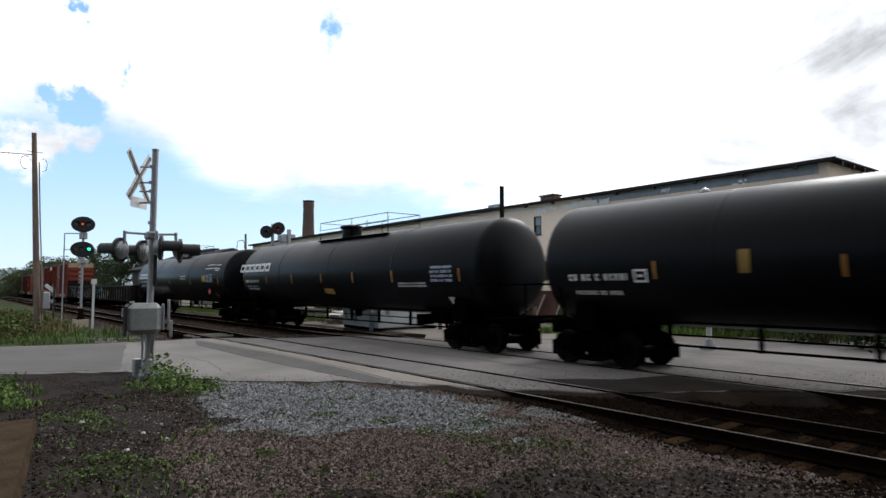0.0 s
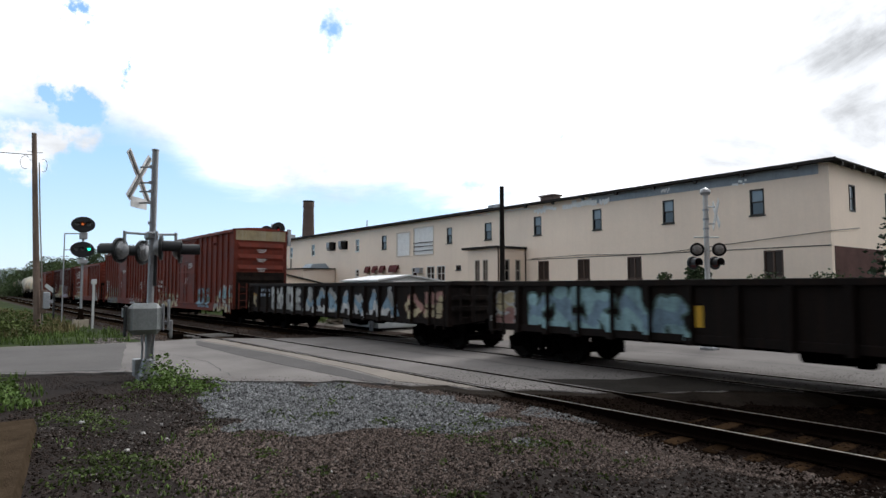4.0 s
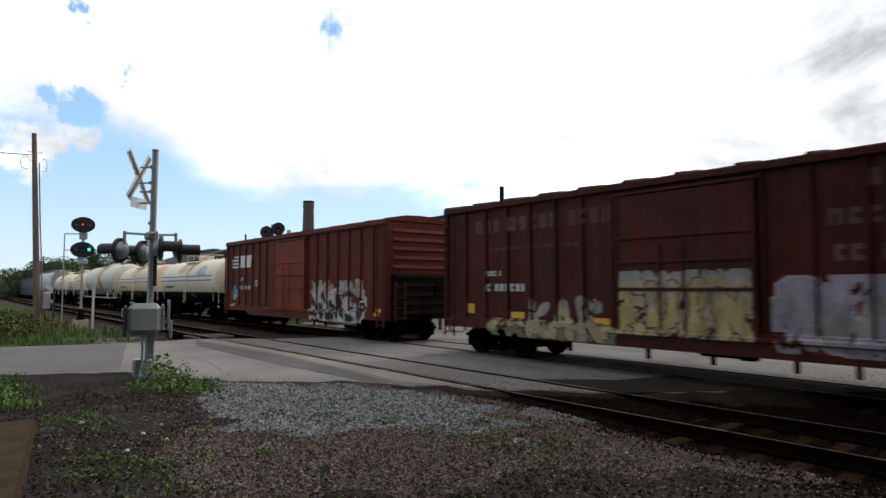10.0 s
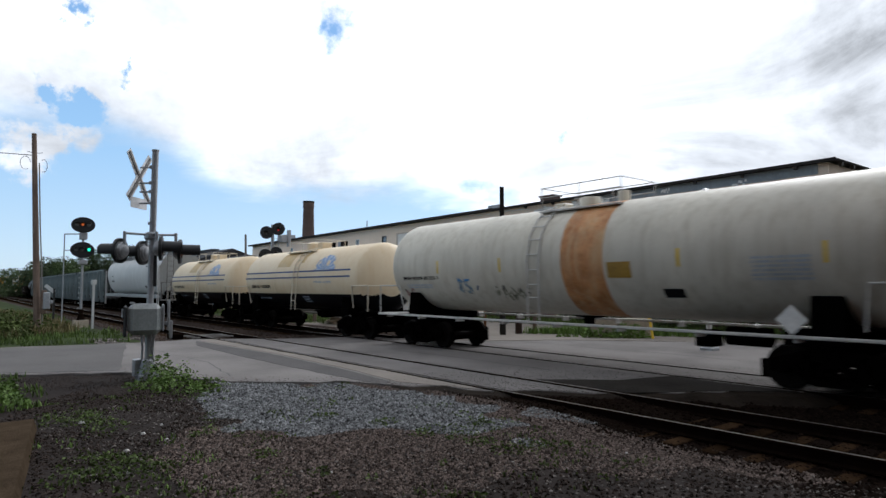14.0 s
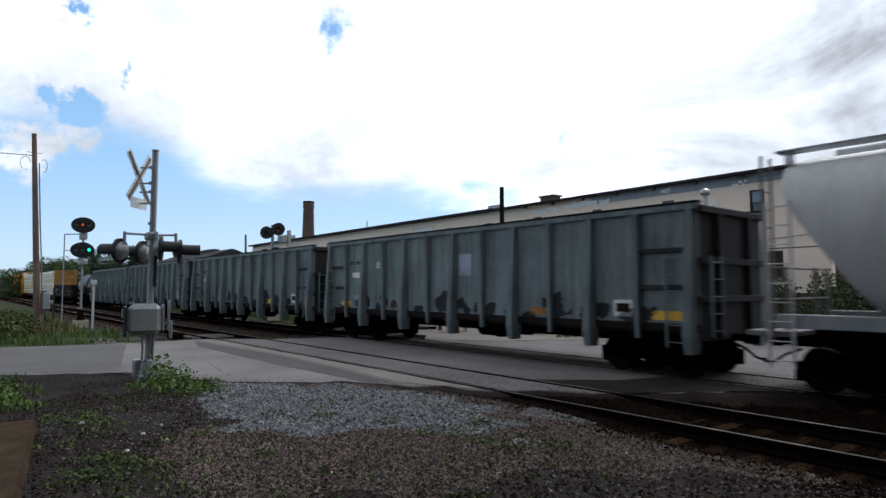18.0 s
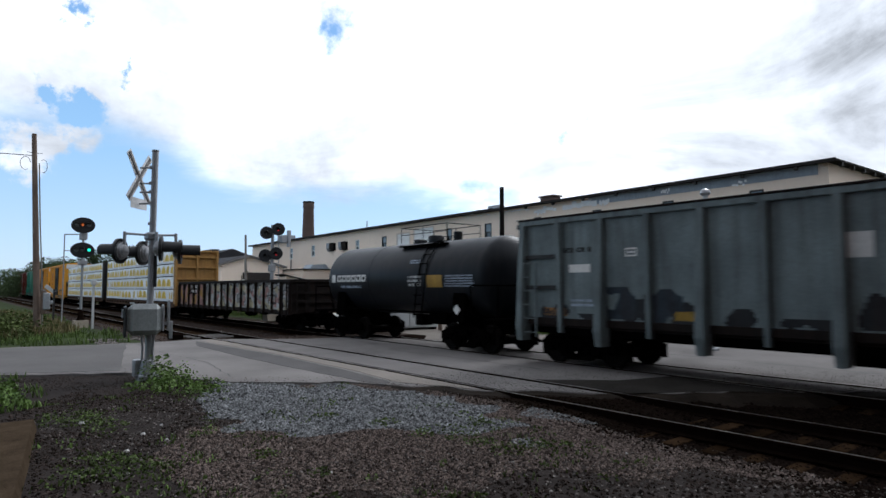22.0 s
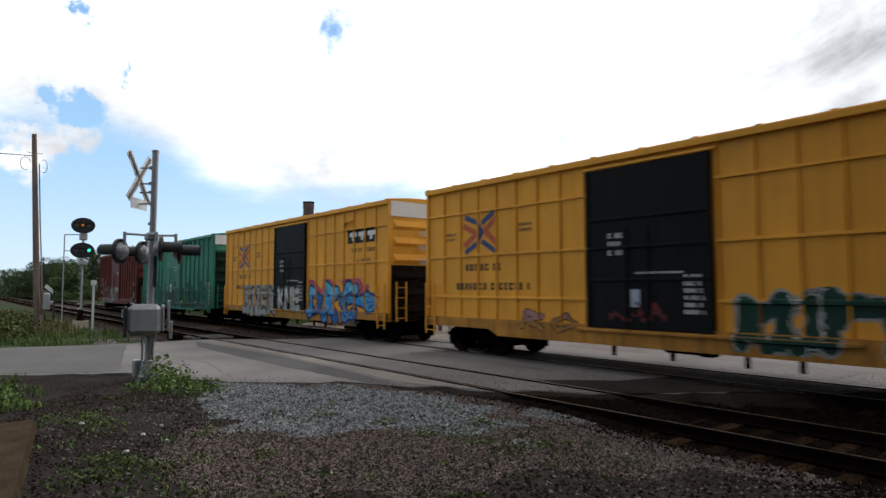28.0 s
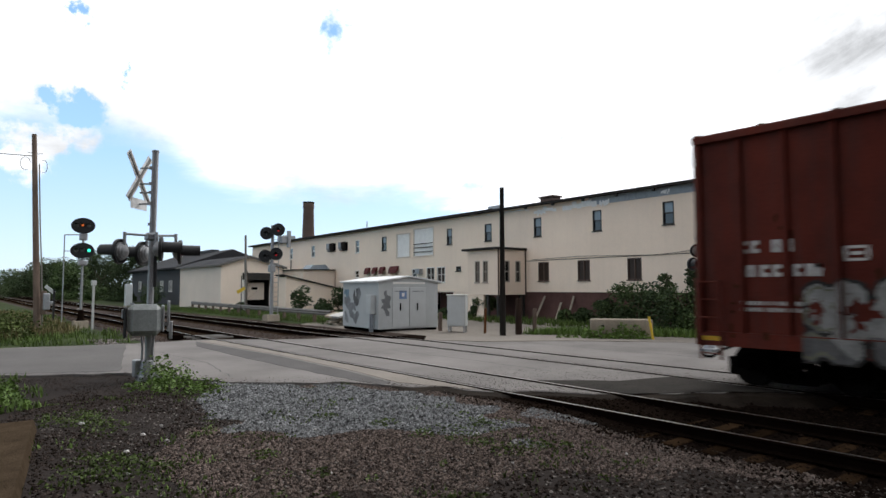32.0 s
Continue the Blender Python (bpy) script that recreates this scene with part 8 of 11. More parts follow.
def window(parent, x0, x1, z0, z1, y, kind="sash", frame_m="trim_white", pane_m="pane_dark", turn=None, name="window", label=""):
    """A window in an opening: frame, sill and panes set back from the wall's face."""
    w = part(name, Geo().box(x0, x0 + 0.06, y - 0.03, y + 0.12, z0, z1).box(x1 - 0.06, x1, y - 0.03, y + 0.12, z0, z1).box(x0 + 0.06, x1 - 0.06, y - 0.03, y + 0.12, z1 - 0.06, z1).box(x0 + 0.06, x1 - 0.06, y - 0.03, y + 0.12, z0, z0 + 0.05), M[frame_m], parent, label)
    part("sill", Geo().soft(x0 - 0.05, x1 + 0.05, y - 0.09, y + 0.1, z0 - 0.06, z0 - 0.002, 0.01), M[frame_m], w)
    zm = (z0 + z1) / 2
    if kind == "sash":
        part("rail", Geo().box(x0 + 0.06, x1 - 0.06, y + 0.02, y + 0.08, zm - 0.03, zm + 0.03), M[frame_m], w)
        part("pane", Geo().box(x0 + 0.06, x1 - 0.06, y + 0.045, y + 0.055, zm + 0.03, z1 - 0.06), M["pane_painted_sky" if pane_m == "pane_painted_sky" else pane_m], w)
        part("pane", Geo().box(x0 + 0.06, x1 - 0.06, y + 0.055, y + 0.065, z0 + 0.05, zm - 0.03), M["pane_dark"], w)
    elif kind == "double":
        xm = (x0 + x1) / 2
        part("mullion", Geo().box(xm - 0.04, xm + 0.04, y + 0.0, y + 0.08, z0 + 0.05, z1 - 0.06), M[frame_m], w)
        for a, b in ((x0 + 0.06, xm - 0.04), (xm + 0.04, x1 - 0.06)):
            part("pane", Geo().box(a, b, y + 0.05, y + 0.06, z0 + 0.05, z1 - 0.06), M[pane_m], w)
    elif kind == "grid":
        xm = (x0 + x1) / 2
        g = Geo().box(xm - 0.025, xm + 0.025, y + 0.0, y + 0.08, z0 + 0.05, z1 - 0.06)
        zq = (z0 + z1) / 2
        g.box(x0 + 0.06, x1 - 0.06, y + 0.01, y + 0.07, zq - 0.02, zq + 0.02)
        part("glazing_bars", g, M[frame_m], w)
        part("pane", Geo().box(x0 + 0.06, x1 - 0.06, y + 0.05, y + 0.06, z0 + 0.05, z1 - 0.06), M[pane_m], w)
    return w


def build_factory():
    fx = thing("factory_building", "long two-storey beige factory with a low dark roof and brick base", "building", pose(-27, 29.5, 0, 0, 0, -1.72))
    U = 27.0                      # local x = world x + 27, along the wall
    right, left, deep = 17.35, -49.7, 18.0
    base, top, brick = -0.2, 7.25, 1.72
    t = 0.28
    up = [(-26.85, -26.2), (-22.13, -21.5), (-17.55, -16.9), (-13.0, -12.35), (-35.98, -35.35), (-31.63, -30.92), (-45.3, -44.55), (-50.0, -49.25), (-65.0, -64.2), (-59.4, -58.6)]
    low = [(-26.5, -25.6), (-23.3, -22.4), (-19.8, -18.9), (-12.45, -11.6), (-38.6, -37.55), (-37.25, -36.2)]
    extra = [(-40.65, -39.9, 2.8, 3.55), (-49.95, -49.3, 2.95, 3.6), (-34.87, -34.3, 3.24, 3.58)]
    hoods = [(-55.45, -53.95), (-52.95, -51.5)]
    doors = [(-42.86, -40.97, 4.58, 6.49), (-40.34, -37.7, 4.58, 6.73)]
    dock = (-38.43, -35.2, 0.05, 1.67)
    side_door = (-33.1, -32.4, -0.05, 1.4)
    holes = [(a + U, b + U, 5.27, 6.47) for a, b in up] + [(a + U, b + U, 2.42, 3.61) for a, b in low] + [(a + U, b + U, c, d) for a, b, c, d in extra] + [(a + U, b + U, c, d) for a, b, c, d in doors] + [(a + U, b + U, 5.6, 6.45) for a, b in hoods]
    front = Geo()
    wall_with_holes(front, left, right, brick, top, 0, t, holes)
    part("front_wall", front, M["siding"], fx)
    g = Geo()
    wall_with_holes(g, -5.6, right, base, brick, 0.06, t, [])
    part("brick_base", g, M["brick_base"], fx, "dark red brick base course")
    g = Geo()
    wall_with_holes(g, left, -5.6, base, brick, 0.0, t, [(dock[0] + U, dock[1] + U, dock[2], dock[3]), (side_door[0] + U, side_door[1] + U, side_door[2], side_door[3])])
    part("lower_wall", g, M["siding"], fx)
    # end wall to the east with its two windows
    g = Geo()
    ew = [(2.1, 2.75, 5.3, 6.5), (6.6, 7.25, 5.3, 6.5), (11.0, 11.65, 5.3, 6.5)]
    wall_with_holes(g, 0.285, deep, brick, top, right - t, right, ew)
    g.v = [(y, x, z) for x, y, z in g.v]
    part("end_wall", g, M["siding"], fx)
    part("brick_base", Geo().box(right - t, right - 0.06, 0.29, deep, base, brick), M["brick_base"], fx)
    part("brick_panel", Geo().box(right, right + 0.03, 0.3, 6.0, brick - 0.3, 3.7), M["brick_base"], fx, "dark brick lower storey")
    for a, b, c, d in ew:
        w = part("window", Geo().box(right - 0.12, right + 0.03, a, a + 0.06, c, d).box(right - 0.12, right + 0.03, b - 0.06, b, c, d).box(right - 0.12, right + 0.03, a + 0.06, b - 0.06, d - 0.06, d).box(right - 0.12, right + 0.03, a + 0.06, b - 0.06, c, c + 0.06).box(right - 0.08, right - 0.02, a + 0.06, b - 0.06, (c + d) / 2 - 0.03, (c + d) / 2 + 0.03), M["frame_dark"], fx)
        part("pane", Geo().box(right - 0.06, right - 0.05, a + 0.06, b - 0.06, c + 0.06, d - 0.06), M["pane_painted_sky"], w)
    part("back_wall", Geo().box(left, right, deep, deep + t, base, top), M["siding"], fx)
    part("end_wall", Geo().box(left, left + t, 0.29, deep, base, top), M["siding"], fx)
    part("upper_floor", Geo().box(left + t, right - t, 0.3, deep, 3.75, 3.95), M["frame_dark"], fx)
    part("ground_floor", Geo().box(left + t, right - t, 0.3, deep, -0.15, 0.0), M["frame_dark"], fx)
    # roof with a thin dark edge, its two heights set to fit the camera's view
    for a, b, z, th in ((-3.3, right + 0.45, top + 0.004, 0.07), (left - 0.3, -3.34, top + 0.02, 0.12)):
        part("roof", Geo().box(a, b, -0.42, deep + 0.4, z, z + th), M["roof_dark"], fx)
        part("roof_edge", Geo().box(a, b, -0.46, -0.424, z - 0.04, z + th + 0.03), M["roof_dark"], fx, "dark tarred roof edge")
    # rafter ends under the eaves
    rt = shared("rafter_end", lambda g: g.prism([(-0.42, 0.0), (-0.42, -0.16), (-0.30, -0.19), (-0.22, -0.02), (-0.22, 0.0)], 0, -0.07, 0.07), M["frame_dark"])
    x = -2.6
    while x < right + 0.2:
        part("rafter_end", rt, None, fx, at=(x, 0, top))
        x += 2.35
    y = 0.4
    while y < deep:
        part("rafter_end", rt, None, fx, at=pose(right, y, top, 0, 0, 90))
        y += 1.25
    # bared strip under the eaves of the newer part
    part("eaves_strip", Geo().box(4.6, right - 0.4, -0.03, -0.002, 6.80, top - 0.01), M["blue_strip"], fx, "bare blue-grey strip where siding fell off")
    rng = random.Random(4)
    for a, w, z, h in ((0.2, 1.9, 6.76, 0.28), (0.5, 0.7, 6.62, 0.3), (2.6, 2.6, 6.68, 0.42), (5.4, 0.7, 6.70, 0.36), (9.4, 0.5, 6.9, 0.2), (13.2, 0.7, 6.80, 0.12), (-2.6, 2.4, 7.06, 0.1), (-7.0, 3.0, 7.12, 0.08)):
        g = Geo()
        n = 7
        for i in range(n):
            p, q = a + w * i / n, a + w * (i + 1) / n
            lo = z + rng.uniform(-0.06, 0.1)
            g.box(p, q, -0.045, -0.032, lo, lo + h * rng.uniform(0.6, 1.0))
        tagged(part("torn_wrap", g, M["wrap_torn"], fx, "torn white wall wrap"), kind="stuff")
    # seam between the storeys, cables
    part("seam", Geo().box(-0.6, right, -0.018, 0.0, 3.70, 3.735), M["frame_dark"], fx)
    g = Geo()
    pts = [(0.0, -0.05, 3.78), (4, -0.05, 3.86), (9, -0.05, 3.70), (13, -0.05, 4.0), (right + 0.05, -0.06, 4.32), (right + 0.06, 3.0, 4.6)]
    g.tube(pts, 0.014, 5)
    part("cable", g, M["frame_dark"], fx)
    for k, (a, b) in enumerate(up):
        window(fx, a + U, b + U, 5.27, 6.47, 0.02, "sash", "frame_dark" if k < 7 else "trim_white", "pane_painted_sky", label="sash window with a dark frame" if k < 7 else "white-framed sash window")
    for k, (a, b) in enumerate(low):
        window(fx, a + U, b + U, 2.42, 3.61, 0.02, "double" if k < 4 else "grid", "window_brown" if k < 4 else "trim_white", "pane_curtain", label="brown-framed double window" if k < 4 else "window with white glazing bars")
    for k, (a, b, c, d) in enumerate(extra):
        window(fx, a + U, b + U, c, d, 0.02, "sash", "trim_white" if k < 2 else "frame_dark", "pane_curtain")
    # closed loading hatches on the upper storey
    for a, b, c, d in doors:
        h = part("loading_hatch", Geo().box(a + U, b + U, 0.02, 0.08, c, d), M["wrap_torn"], fx, "closed white loading hatch")
        part("hatch_frame", Geo().box(a + U - 0.08, a + U, -0.04, 0.1, c, d + 0.08).box(b + U, b + U + 0.08, -0.04, 0.1, c, d + 0.08).box(a + U, b + U, -0.04, 0.1, d, d + 0.08).box(a + U - 0.08, b + U + 0.08, -0.05, 0.1, c - 0.07, c), M["siding_pale"], h)
        if b - a > 2:
            for z in (c + 0.3, c + 0.65, c + 0.95):
                part("bar", Geo().cyl((a + U, -0.05, z), (b + U, -0.05, z), 0.03, seg=6), M["frame_dark"], h)
    # vent hoods and red window awnings
    for a, b in hoods:
        v = part("vent_hood", Geo().prism([(0.05, 6.50), (-0.50, 6.40), (-0.50, 5.92), (-0.36, 5.62), (0.05, 5.62)], 0, a + U + 0.42, b + U - 0.42), M["frame_dark"], fx, "projecting metal vent hood")
        part("front_plate", Geo().prism([(-0.512, 6.39), (-0.503, 6.39), (-0.503, 5.94), (-0.368, 5.65), (-0.377, 5.65), (-0.512, 5.93)], 0, a + U + 0.46, b + U - 0.46), M["steel_galv"], v)
    for a, b in ((-48.0, -47.15), (-46.7, -45.9), (-45.45, -44.6), (-43.9, -42.5)):
        part("awning", Geo().prism([(-0.005, 3.85), (-0.14, 3.79), (-0.27, 3.50), (-0.30, 3.22), (-0.26, 3.22), (-0.22, 3.46), (-0.005, 3.46)], 0, a + U + 0.04, b + U - 0.10), M["awning_red"], fx, "dark red fabric awning")
    part("air_conditioner", Geo().soft(-39.75 + U, -39.1 + U, -0.38, 0.1, 3.1, 3.52, 0.03), M["steel_galv"], fx)
    # open dock with a dark inside and a parked cart
    part("dock_frame", Geo().box(dock[0] + U - 0.1, dock[0] + U, -0.03, 0.3, 0.05, 1.77).box(dock[1] + U, dock[1] + U + 0.1, -0.03, 0.3, 0.05, 1.77).box(dock[0] + U, dock[1] + U, -0.03, 0.3, 1.67, 1.77), M["siding_pale"], fx)
    part("dock_back", Geo().box(dock[0] + U, dock[1] + U, 1.2, 1.3, 0.0, 1.8), M["brick_base"], fx)
    part("side_door", Geo().box(side_door[0] + U, side_door[1] + U, 0.1, 0.16, -0.05, 1.4), M["frame_dark"], fx, "dark side door")
    # flashing pipe
    part("downpipe", Geo().cyl((-0.75, -0.08, 0.0), (-0.75, -0.08, 4.5), 0.06, seg=8), M["frame_dark"], fx)
    # projecting bay on posts
    b0, b1, yb = -3.55, -0.62, -2.45
    zb0, zb1 = 1.55, 4.42
    bay = part("bay", Geo().box(b0 + 0.14, b1 - 0.14, yb + 0.14, -0.005, zb0, zb0 + 0.1), M["siding"], fx, "projecting bay with a flat roof")
    g = Geo()
    wall_with_holes(g, b0, b1, zb0, zb1, yb, yb + 0.14, [(b0 + 0.72, b0 + 1.18, 2.35, 3.72), (b0 + 1.5, b0 + 1.98, 2.35, 3.72)])
    part("bay_front", g, M["siding"], bay)
    g = Geo()
    wall_with_holes(g, yb + 0.14, -0.005, zb0, zb1, b1 - 0.14, b1, [(yb + 0.55, yb + 0.98, 2.35, 3.72), (yb + 1.5, yb + 1.93, 2.35, 3.72)])
    g.v = [(y, x, z) for x, y, z in g.v]
    part("bay_side", g, M["siding"], bay)
    part("bay_side", Geo().box(b0, b0 + 0.14, yb + 0.14, -0.005, zb0, zb1), M["siding"], bay)
    part("corner_trim", Geo().box(b1 - 0.005, b1 + 0.05, yb - 0.03, yb + 0.05, zb0 - 0.1, zb1), M["window_brown"], bay)
    part("corner_trim", Geo().box(b1 + 0.003, b1 + 0.05, -0.09, -0.008, zb0 - 0.1, zb1), M["window_brown"], bay)
    part("bay_roof", Geo().soft(b0 - 0.35, b1 + 0.15, yb - 0.3, 0.0, zb1, zb1 + 0.14, 0.02), M["roof_dark"], bay)
    for a in (b0 + 0.72, b0 + 1.5):
        window(fx, a, a + 0.47, 2.35, 3.72, yb + 0.02, "grid", "trim_beige", "pane_curtain", label="bay window with pale glazing bars")
    for a in (yb + 0.55, yb + 1.5):
        w = part("window", Geo().box(b1 - 0.1, b1 + 0.03, a, a + 0.05, 2.35, 3.72).box(b1 - 0.1, b1 + 0.03, a + 0.38, a + 0.43, 2.35, 3.72).box(b1 - 0.1, b1 + 0.03, a + 0.05, a + 0.38, 3.66, 3.72).box(b1 - 0.1, b1 + 0.03, a + 0.05, a + 0.38, 2.35, 2.41).box(b1 - 0.08, b1, a + 0.05, a + 0.38, 3.0, 3.06), M["trim_beige"], fx)
        part("pane", Geo().box(b1 - 0.06, b1 - 0.05, a + 0.05, a + 0.38, 2.41, 3.66), M["pane_dark"], w)
    part("bay_wall", Geo().box(b0, b0 + 1.5, yb + 0.05, yb + 0.2, -0.1, zb0), M["siding"], bay)
    for x, y in ((b1 - 0.1, yb + 0.1), (b1 - 0.1, -0.4), (b0 + 1.9, yb + 0.1)):
        part("bay_post", Geo().box(x - 0.08, x + 0.08, y - 0.08, y + 0.08, -0.15, zb0), M["frame_dark"], bay)
    # things on the roof
    part("roof_chimney", Geo().soft(-3.25, -2.0, 4.2, 5.0, top + 0.15, top + 1.25, 0.02).soft(-3.35, -1.9, 4.1, 5.1, top + 1.25, top + 1.37, 0.02), M["chimney_brick"], fx, "small brick chimney stub")
    part("roof_unit", Geo().soft(-46.5, -44.6, 2.0, 3.6, top + 0.13, top + 1.3, 0.03).soft(-44.2, -43.4, 2.2, 3.2, top + 0.13, top + 0.8, 0.03), M["steel_galv"], fx)
    g = Geo()
    for x, h in ((-22.6, 0.9), (-30, 0.35), (-34, 0.3), (-37.5, 0.4)):
        g.cyl((x, 1.0, top + 0.1), (x, 1.0, top + 0.14 + h), 0.05, seg=6)
    part("vent_pipe", g, M["steel_galv"], fx)
    part("debris_on_roof", Geo().soft(-4.1, -2.9, -0.2, 0.3, top + 0.15, top + 0.4, 0.03), M["steel_galv"], fx)


build_factory()


def build_chimney():
    c = thing("factory_chimney", "tall round tapered brick chimney behind the factory", "chimney", (-71.5, 36.2, -0.1))
    g = Geo().lathe([(0.0, 1.05), (12.2, 0.66), (12.3, 0.72), (12.9, 0.70), (12.9, 0.5)], 2, seg=20)
    part("shaft", g, M["chimney_brick"], c, smooth=True)
    part("cap", Geo().lathe([(12.9, 0.74), (13.08, 0.74), (13.08, 0.5), (12.9, 0.5)], 2, seg=20), M["roof_dark"], c)


build_chimney()


def build_low_sheds():
    # gabled dock house
    s = thing("dock_house", "low beige gabled loading house with a dark dock opening", "building")
    x0, x1, y0, y1, ev, pk = -70.9, -58.0, 20.5, 26.6, 4.15, 5.0
    ym = 23.1
    part("long_wall", Geo().box(x0, x1 - 0.26, y0, y0 + 0.25, -0.2, ev), M["siding_pale"], s)
    g = Geo()
    d0, d1, dz = 22.7, 25.3, 3.35
    for a, b, za, zb in ((y0, d0, ev, None), (d1, y1, None, 4.0)):
        g.prism([(a, -0.2), (b, -0.2), (b, dz), (a, dz)], 0, x1 - 0.25, x1)
    g.prism([(y0, dz), (y1, dz), (y1, 4.0), (ym, pk), (y0, ev)], 0, x1 - 0.25, x1)
    part("gable_wall", g, M["siding"], s)
    part("back_wall", Geo().box(x0, x1 - 0.26, y1 - 0.25, y1, -0.2, 4.0), M["siding"], s)
    for a, b, za, zb in ((y0 - 0.35, ym, ev - 0.06, pk), (ym, y1 + 0.3, pk, 3.95)):
        g = Geo().prism([(a, za), (b, zb), (b, zb + 0.16), (a, za + 0.16)], 0, x0 - 0.3, x1 + 0.35)
        part("roof", g, M["roof_grey"], s)
    part("fascia", Geo().box(x0 - 0.3, x1 + 0.35, y0 - 0.40, y0 - 0.353, ev - 0.06, ev + 0.12), M["dull_steel"], s)
    part("barge_board", Geo().prism([(y0 - 0.35, ev - 0.10), (ym, pk - 0.05), (ym, pk + 0.14), (y0 - 0.35, ev + 0.09)], 0, x1 + 0.353, x1 + 0.39).prism([(ym, pk - 0.05), (y1 + 0.3, 3.90), (y1 + 0.3, 4.09), (ym, pk + 0.14)], 0, x1 + 0.353, x1 + 0.39), M["dull_steel"], s)
    part("dock_back", Geo().box(x1 - 4.0, x1 - 3.9, d0, d1, -0.2, dz), M["frame_dark"], s)
    part("dock_side", Geo().box(x1 - 3.9, x1 - 0.26, d0 - 0.1, d0, -0.2, dz).box(x1 - 3.9, x1 - 0.26, d1, d1 + 0.1, -0.2, dz), M["frame_dark"], s)
    part("dock_header", Geo().box(x1, x1 + 0.25, d0 - 0.2, d1 + 0.2, dz - 0.55, dz + 0.12), M["frame_dark"], s, "dark dock canopy")
    part("dock_post", Geo().box(x1 + 0.02, x1 + 0.2, d0 - 0.25, d0 - 0.02, -0.2, dz - 0.55), M["trim_white"], s)
    part("dock_post", Geo().box(x1 + 0.02, x1 + 0.2, d1 + 0.02, d1 + 0.25, -0.2, dz - 0.55), M["frame_dark"], s)
    # truck body backed into the dock
    tr = thing("truck_trailer", "pale box trailer standing inside the dark dock", "trailer", (x1 - 1.6, 24.0, -0.1))
    part("box", Geo().soft(-2.0, 1.0, -0.95, 0.95, 0.95, 2.65, 0.03), M["siding_pale"], tr)
    part("bumper", Geo().soft(1.0, 1.15, -0.9, 0.9, 0.45, 0.62, 0.02), M["under_black"], tr)
    part("plate", Geo().box(1.0, 1.012, -0.35, 0.25, 1.95, 2.2), M["under_black"], tr)
    for y in (-0.75, 0.75):
        part("wheel", Geo().cyl((-0.4, y - 0.14, 0.45), (-0.4, y + 0.14, 0.45), 0.45, seg=18), M["under_black"], tr)
    part("chassis", Geo().box(-2.0, 1.0, -0.5, 0.5, 0.6, 0.95), M["under_black"], tr)
    # lean-to towards the factory
    l = thing("lean_to", "beige lean-to with a sloping dark roof beside the factory", "building")
    part("east_wall", Geo().prism([(24.2, -0.2), (30.0, -0.2), (30.0, 1.80), (24.2, 3.05)], 0, -52.2, -52.0), M["siding"], l)
    part("south_wall", Geo().box(-53.6, -52.22, 24.2, 24.4, -0.2, 3.0), M["siding"], l)
    part("roof", Geo().prism([(23.9, 3.13), (30.2, 1.77), (30.2, 1.87), (23.9, 3.23)], 0, -53.8, -51.8), M["roof_dark"], l)
    part("west_wall", Geo().prism([(24.42, -0.2), (30.0, -0.2), (30.0, 1.80), (24.42, 3.0)], 0, -53.6, -53.4), M["siding"], l)
    f = thing("flat_annex", "flat-roofed beige annex joining the dock house and factory", "building")
    part("wall", Geo().box(-60, -53.9, 26.8, 30.2, -0.2, 3.72), M["siding"], f)
    part("roof", Geo().box(-60.2, -53.7, 26.65, 30.2, 3.72, 3.82), M["roof_dark"], f)
    part("skylight", Geo().prism([(27.5, 3.82), (29.7, 3.82), (29.2, 4.3), (27.9, 4.22)], 0, -55.6, -54.0), M["blue_strip"], f)
    part("pipe", Geo().cyl((-57.4, 27.2, 3.8), (-57.4, 27.2, 4.8), 0.06, seg=6), M["frame_dark"], f)
    # long dark warehouse further west
    w = thing("warehouse", "long dark grey warehouse with a low pitched roof", "building")
    part("wall", Geo().box(-104, -80, 23.0, 36.0, -0.2, 4.4), M["wall_grey"], w)
    part("roof", Geo().prism([(22.4, 4.4), (36.6, 4.4), (36.6, 4.6), (29.5, 7.1), (22.4, 4.6)], 0, -104.4, -79.5), M["roof_grey"], w)
    for x in (-93.5,):
        part("door", Geo().box(x, x + 1.4, 22.93, 23.0, -0.1, 2.5), M["trim_white"], w)
    for x in (-99.5, -88, -84):
        window(w, x, x + 1.2, 1.6, 3.0, 22.92, "double", "trim_white")
    part("ridge_vent", Geo().box(-96, -86, 29.0, 30.0, 6.95, 7.35), M["wall_grey"], w)


build_low_sheds()

# ---------------------------------------------------------------- railway gear


